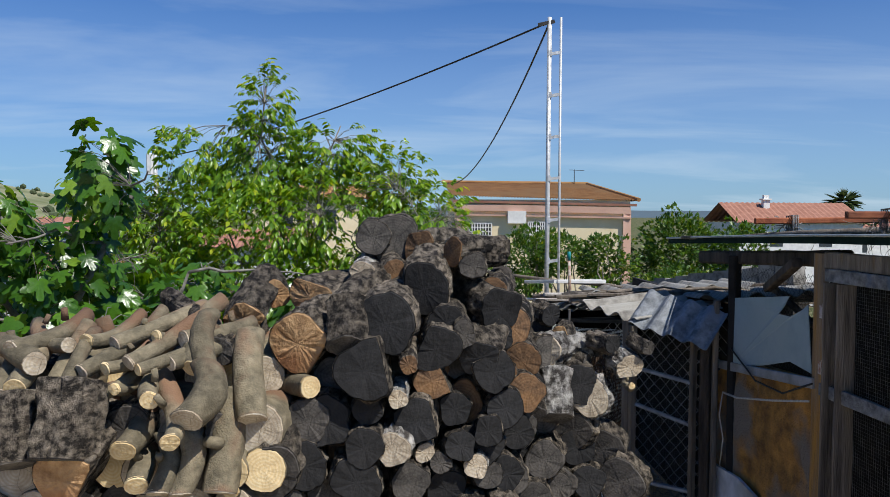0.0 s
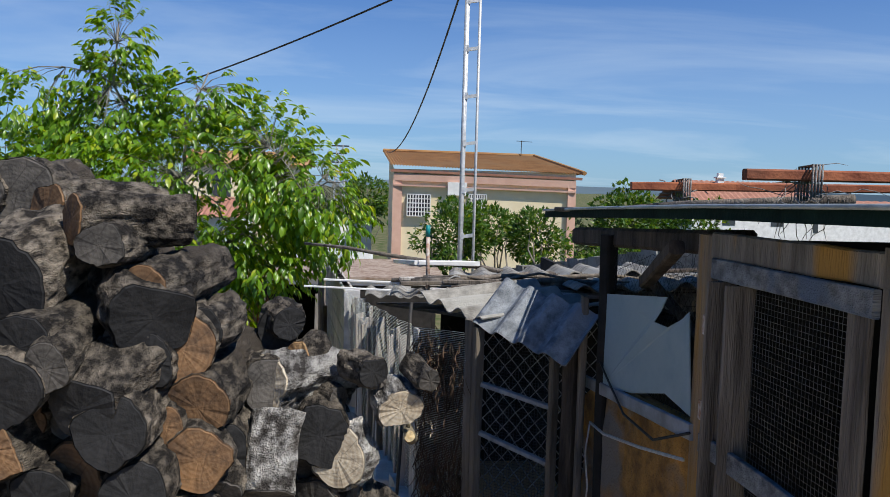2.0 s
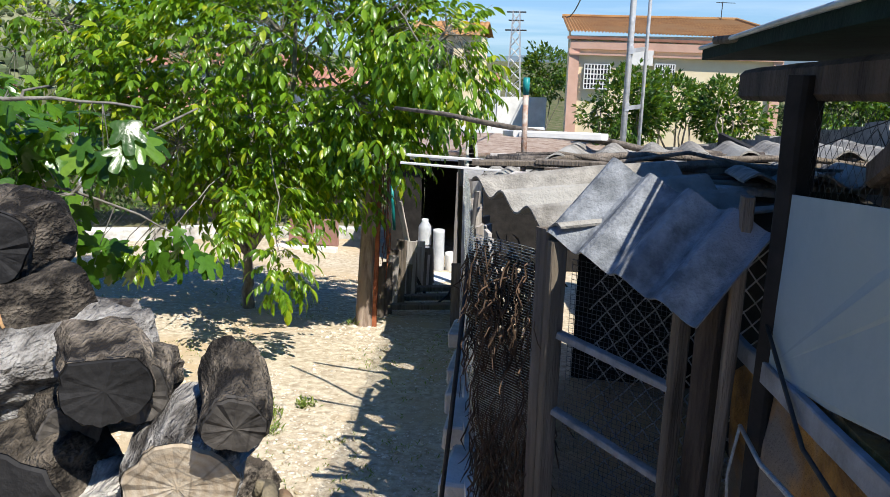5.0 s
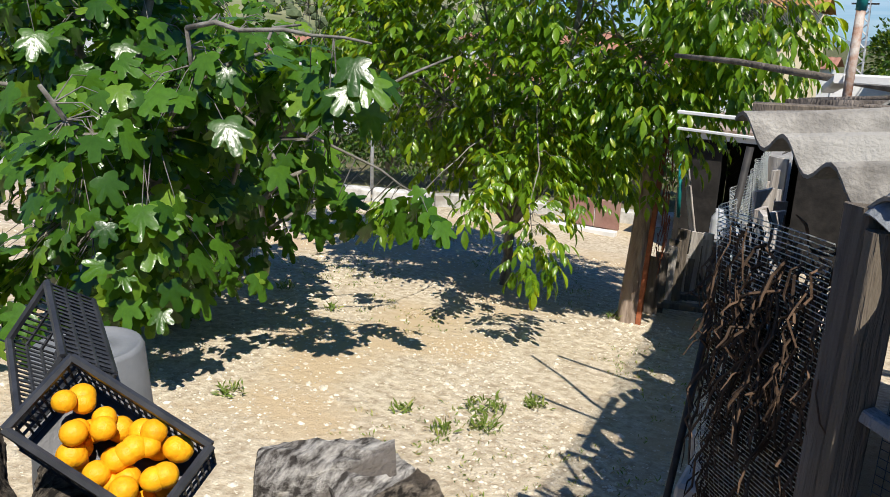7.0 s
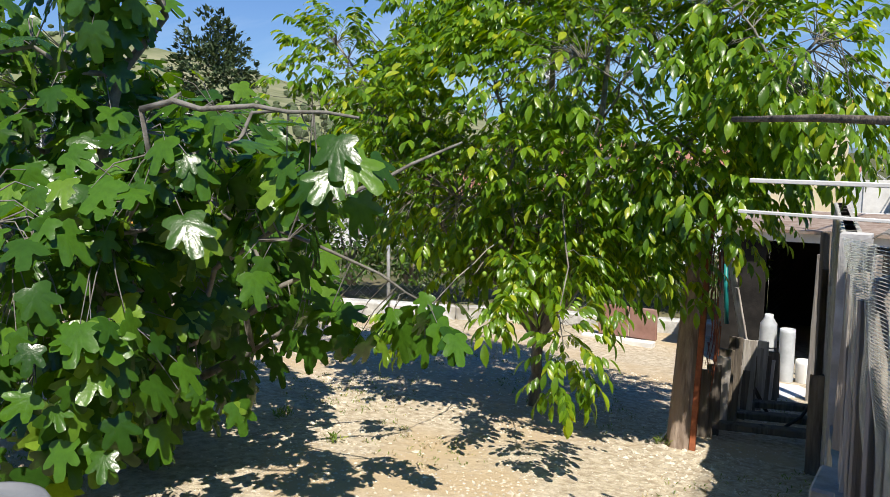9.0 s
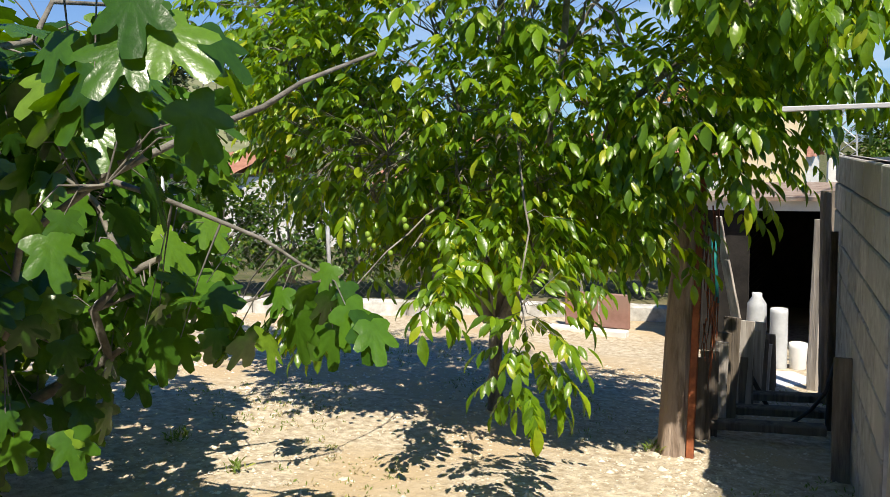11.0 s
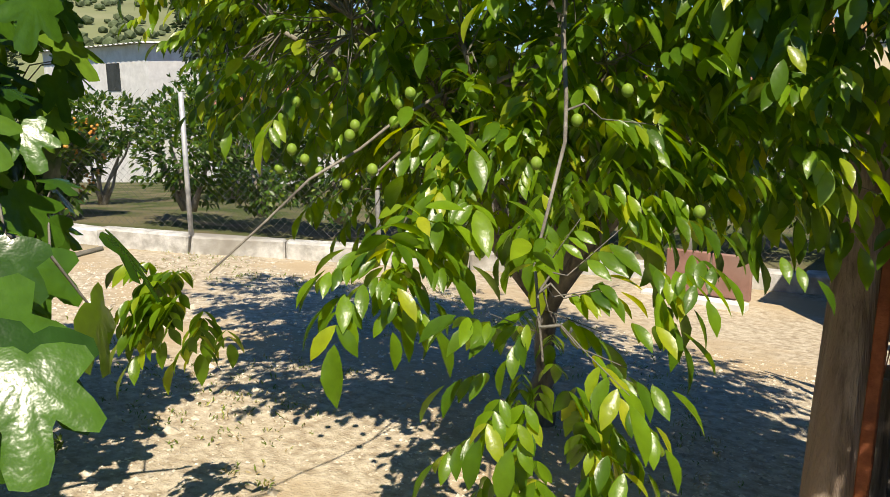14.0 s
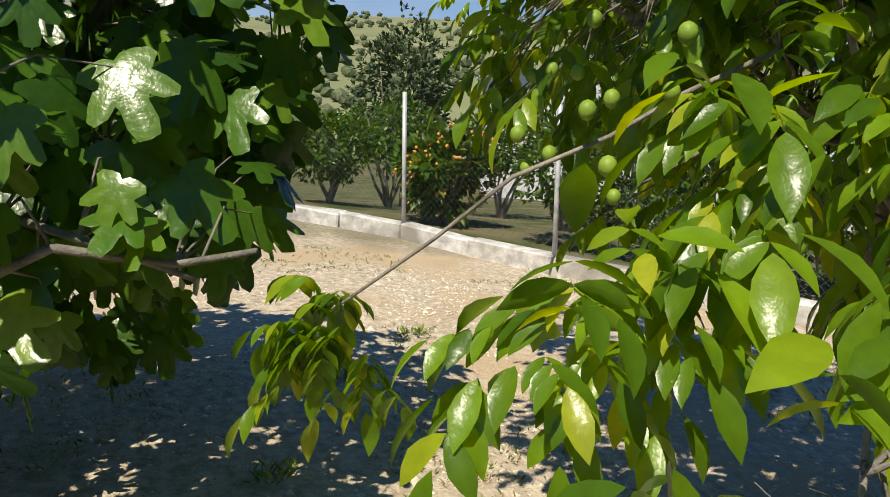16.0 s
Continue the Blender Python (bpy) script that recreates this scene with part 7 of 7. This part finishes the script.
def build_low_wall():
    pts = [Vector(p) for p in ((-15.5, 4.5, 0), (-12.6, 7.9, 0), (-10.6, 10.0, 0), (-9.4, 11.2, 0), (-7.5, 12.2, 0), (-6.0, 13.6, 0), (-4.5, 15.0, 0), (-3.1, 15.4, 0), (-0.9, 16.2, 0))]
    wall = thing("wall_low", (-7, 11.2, -1.8), "low whitewashed stone wall at the yard's end, with a wire fence", "wall", kind="structure")
    rng = random.Random(6)
    for a, b in zip(pts, pts[1:]):
        n = max(1, int((b - a).length / 0.8))
        for i in range(n):
            p, q = a.lerp(b, i / n), a.lerp(b, (i + 0.985) / n)
            z = ground_z(p.x, p.y)
            bm = bmesh.new()
            plank(bm, (p.x, p.y, z + 0.05), (q.x, q.y, ground_z(q.x, q.y) + 0.05), 0.2, 0.3 + rng.uniform(-0.02, 0.02), 0, 0.02)
            bmesh.ops.bevel(bm, geom=bm.edges[:], offset=0.02, segments=1, affect="EDGES")
            part("stone", bm, M_STONEWALL, wall)
    total = 0
    bm = bmesh.new()
    for a, b in zip(pts, pts[1:]):
        n = max(1, round((b - a).length / 2.3))
        for i in range(n):
            p = a.lerp(b, i / n)
            z = ground_z(p.x, p.y)
            t = thing("fence_post", (p.x, p.y, z), "thin galvanised fence post on the low wall", "fence post", "fence posts")
            b2 = bmesh.new()
            tube(b2, [(p.x, p.y, z + 0.1), (p.x, p.y, z + 1.75)], 0.028, 8)
            part("post", b2, M_GALV, t, smooth=True)
        ln = (b - a).length
        d = (b - a).normalized()
        z0 = ground_z(a.x, a.y) + 0.26
        z1 = ground_z(b.x, b.y) + 0.26
        k = 0.0
        while k < ln:
            p = a + d * k
            z = z0 + (z1 - z0) * k / ln
            for s in (-1, 1):
                e = min(max(k + s * 1.4, 0), ln)
                h = abs(e - k)
                q = a + d * e
                w = d * 0.0018
                bm.faces.new([bm.verts.new(v) for v in (p - w + Vector((0, 0, z)), p + w + Vector((0, 0, z)), q + w + Vector((0, 0, z + h)), q - w + Vector((0, 0, z + h)))])
            k += 0.09
    part("wire_fence", bm, M_MESHWIRE, wall, "thin diamond wire fence")
    # brown sheet-metal trough by the wall
    g = thing("brown_panel", (-2.7, 14.75, ground_z(-2.7, 14.75)), "brown sheet-metal panels standing on a white strip", "panel")
    z = ground_z(-2.7, 14.75)
    for x0, x1 in ((-3.1, -2.66), (-2.64, -2.25)):
        bm = bmesh.new()
        soft_box(bm, (x0, 14.75, z + 0.06), (x1, 14.8, z + 0.5), 0.012)
        part("panel", bm, M_BROWNGATE, g)
    bm = bmesh.new()
    soft_box(bm, (-3.3, 14.6, z - 0.03), (-2.25, 14.74, z + 0.06), 0.01)
    part("strip", bm, M_WHITE, g, "white kerb strip")


# ---- hills ----
M_HILL = mat("dry_green_hillside", (0.13, 0.15, 0.06), (0.3, 0.29, 0.17), 0.03, 0.95, 0.0, c3=(0.2, 0.22, 0.1), coords="Object", fine=4)
M_OLIVE = mat("olive_crown", (0.06, 0.085, 0.035), (0.12, 0.145, 0.075), 0.5, 0.95, 0.0, random_amount=0.3, island=True)
# the blue of distance haze is painted into these hills
M_FARHILL = mat("hills_in_haze_colour", (0.2, 0.27, 0.33), (0.24, 0.31, 0.37), 0.002, 1.0, 0.0)


def hill_z(x, y):
    d = math.hypot(x, y)
    az = math.degrees(math.atan2(-x, y))
    k = max(0, min(1, (az - 12) / 45)) * max(0, min(1, (165 - az) / 40))
    rise = max(0, min(1, (d - 90) / 420))
    return -8 + k * (74 * rise ** 1.1 + 6 * noise.noise(Vector((x * 0.008, y * 0.008, 0))) * rise)


def build_hills():
    bm = bmesh.new()
    rows = []
    for i in range(26):
        d = 70 * 1.13 ** i
        row = []
        for j in range(90):
            az = radians(-5 + 175 * j / 89)
            x, y = -math.sin(az) * d, math.cos(az) * d
            row.append(bm.verts.new((x, y, hill_z(x, y) - (0.8 if i == 0 else 0))))
        rows.append(row)
    for p, q in zip(rows, rows[1:]):
        for j in range(89):
            bm.faces.new((p[j], p[j + 1], q[j + 1], q[j]))
    bmesh.ops.recalc_face_normals(bm, faces=bm.faces[:])
    tagged(part("hillside", bm, M_HILL, smooth=True), "olive-green hillside with rows of olive trees", "hill", kind="structure")
    rng = random.Random(9)
    base = bmesh.new()
    bmesh.ops.create_icosphere(base, subdivisions=1, radius=1)
    ico = [tuple(v.co) for v in base.verts]
    fcs = [tuple(v.index for v in f.verts) for f in base.faces]
    base.free()
    V, Fc = [], []
    for i in range(5200):
        az = radians(rng.uniform(10, 120))
        d = 100 * (9.0 ** rng.random())
        if noise.noise(Vector((math.sin(az) * d * 0.01, math.cos(az) * d * 0.01, 4))) < -0.1:
            continue
        x, y = -math.sin(az) * d, math.cos(az) * d
        x, y = round(x / 7) * 7 + rng.uniform(-0.6, 0.6), round(y / 7) * 7 + rng.uniform(-0.6, 0.6)
        s = rng.uniform(1.2, 2.2)
        z = hill_z(x, y) + s * 0.6
        n = len(V)
        V.extend((x + v[0] * s * rng.uniform(0.7, 1.2), y + v[1] * s * rng.uniform(0.7, 1.2), z + v[2] * s * rng.uniform(0.5, 0.9)) for v in ico)
        Fc.extend(tuple(n + k for k in f) for f in fcs)
    me = bpy.data.meshes.new("olive_grove")
    me.from_pydata(V, [], Fc)
    tagged(link("olive_grove", me, M_OLIVE), "rows of grey-green olive trees on the hillside", "olive grove", kind="stuff")
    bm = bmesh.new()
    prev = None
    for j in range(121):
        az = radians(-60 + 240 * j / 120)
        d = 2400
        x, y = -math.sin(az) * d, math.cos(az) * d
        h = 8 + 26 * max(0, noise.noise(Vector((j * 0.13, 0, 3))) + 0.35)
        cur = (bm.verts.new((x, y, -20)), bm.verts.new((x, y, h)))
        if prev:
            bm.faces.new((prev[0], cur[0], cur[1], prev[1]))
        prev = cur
    tagged(part("backdrop_hills", bm, M_FARHILL, smooth=True), "low hills on the horizon, distance haze put into their blue", "hills", kind="structure")


build_fruit()
before_far = set(scene.objects)
build_mast()
build_house()
build_town()
build_planting()


def far_shift(ob):
    """The far plots lie a little to the west and stand higher."""
    x, y, z = ob.location
    if ob.name.startswith("white_house") or x < -9 and y < 20:
        return (0, 0, 0)
    if ob.name.startswith("cable"):
        x, y, z = 2.3, 12.0, 4.0
    return (0.035 * x - 0.0302 * y, 0, 0.018 * y + (0.14 if ob.name.startswith(("lattice", "cable")) else 0.04))


slide(before_far, far_shift, True)
build_low_wall()
build_hills()


# ---- stones, weeds and litter on the ground ----
M_STONE = mat("pale_stone", (0.4, 0.35, 0.27), (0.78, 0.71, 0.58), 20, 0.95, 0.4, random_amount=0.3, island=True)
M_WEED = leaf_mat("weed_leaf", (0.08, 0.13, 0.02), (0.16, 0.24, 0.04), (0.35, 0.36, 0.1), 0.3, 0.6)
M_STRAW = leaf_mat("dry_straw", (0.3, 0.24, 0.12), (0.45, 0.38, 0.22), (0.6, 0.55, 0.4), 0.2, 0.8)


def scatter_stones(name, count, area, sizes, seed, label):
    rng = random.Random(seed)
    V, F = [], []
    shape = [(1, 0, 0), (0.3, 0.9, 0.05), (-0.8, 0.55, 0), (-0.8, -0.6, 0.03), (0.35, -0.85, 0), (0.1, 0.0, 0.62)]
    fcs = [(0, 1, 5), (1, 2, 5), (2, 3, 5), (3, 4, 5), (4, 0, 5)]
    x0, x1, y0, y1 = area
    for _ in range(count):
        x, y = rng.uniform(x0, x1), rng.uniform(y0, y1)
        if rng.random() > 0.55 + 0.6 * noise.noise(Vector((x * 0.9, y * 0.9, seed))):
            continue
        s = rng.uniform(*sizes) * (1 if rng.random() < 0.9 else 1.8)
        a = rng.uniform(0, 6.28)
        z = ground_z(x, y) + 0.03 * noise.noise(Vector((x * 0.8, y * 0.8, 0))) - s * 0.12
        n = len(V)
        for v in shape:
            q = rng.uniform(0.6, 1.3)
            V.append((x + (v[0] * math.cos(a) - v[1] * math.sin(a)) * s * q, y + (v[0] * math.sin(a) + v[1] * math.cos(a)) * s * q, z + v[2] * s * q))
        F.extend(tuple(n + k for k in f) for f in fcs)
    me = bpy.data.meshes.new(name)
    me.from_pydata(V, [], F)
    tagged(link(name, me, M_STONE), label, "stones", kind="stuff")


scatter_stones("gravel", 60000, (-7.5, 1.0, 5.0, 13.0), (0.004, 0.013), 1, "small pale stones and clods over the dry soil")
scatter_stones("clods", 3000, (-7.5, 1.0, 5.0, 13.0), (0.012, 0.03), 2, "larger pale clods and stones on the soil")


def weed(x, y, r, n, material, label, tall=0.08, wide=0.12):
    rng = random.Random(int(x * 971 + y * 313))
    z = ground_z(x, y) + 0.03 * noise.noise(Vector((x * 0.8, y * 0.8, 0)))
    t = thing("weed", (x, y, z), label, "weed", "weeds in the yard")
    lv = []
    for _ in range(n):
        a, q = rng.uniform(0, 6.28), r * math.sqrt(rng.random())
        p = Vector((x + math.cos(a) * q, y + math.sin(a) * q, z + rng.uniform(-0.005, tall * 0.4)))
        d = Vector((rng.uniform(-1, 1), rng.uniform(-1, 1), rng.uniform(0.2, 1.4))).normalized()
        lv.append((p, d, (rng.uniform(-1, 1), rng.uniform(-1, 1), 1), rng.uniform(0.4, 1) * tall))
    leaf_cloud("leaves", [(0, 0, 0), (wide, 0.5, 0.04), (0, 1, -0.08), (-wide, 0.5, 0.04)], PLAIN_FACES, lv, material, t)


for x, y, r, n in ((-0.62, 7.45, 0.13, 90), (-0.5, 7.2, 0.1, 70), (-0.42, 7.75, 0.09, 60), (-0.66, 7.0, 0.07, 40), (-1.9, 6.6, 0.08, 50), (-1.0, 7.1, 0.05, 30), (-3.3, 8.6, 0.09, 50), (-4.4, 9.2, 0.12, 60), (-5.2, 9.8, 0.1, 50), (-2.6, 8.4, 0.06, 30), (-0.7, 10.15, 0.08, 50)):
    weed(x, y, r, n, M_WEED, "small green weed in the dry soil")


def thin_growth():
    rng = random.Random(12)
    lv, dry = [], []
    for _ in range(5200):
        x, y = rng.uniform(-8.5, 1.0), rng.uniform(6.0, 13.0)
        g = noise.noise(Vector((x * 0.7, y * 0.7, 30)))
        path = max(0, 1 - abs(x - 0.3) / 0.6) * max(0, 1 - abs(y - 8.2) / 2.2)
        if g + path * 0.7 + 0.06 * (y - 9) * (x < -2) < 0.16:
            continue
        p = (x, y, ground_z(x, y) + 0.03 * noise.noise(Vector((x * 0.8, y * 0.8, 0))))
        for _ in range(5):
            q = (p[0] + rng.gauss(0, 0.02), p[1] + rng.gauss(0, 0.02), p[2])
            d = (rng.uniform(-1, 1), rng.uniform(-1, 1), rng.uniform(0.3, 1.2))
            (lv if rng.random() < 0.6 else dry).append((q, d, (rng.uniform(-1, 1), rng.uniform(-1, 1), 1), rng.uniform(0.015, 0.04)))
    blade = [(0, 0, 0), (0.14, 0.5, 0.04), (0, 1, -0.1), (-0.14, 0.5, 0.04)]
    for nm, l, m, lab in (("sparse_grass", lv, M_WEED, "thin green growth on the soil"), ("dry_litter", dry, M_STRAW, "bits of dry straw on the soil")):
        tagged(leaf_cloud(nm, blade, PLAIN_FACES, l, m, None, lab), category="ground litter", kind="stuff")


thin_growth()
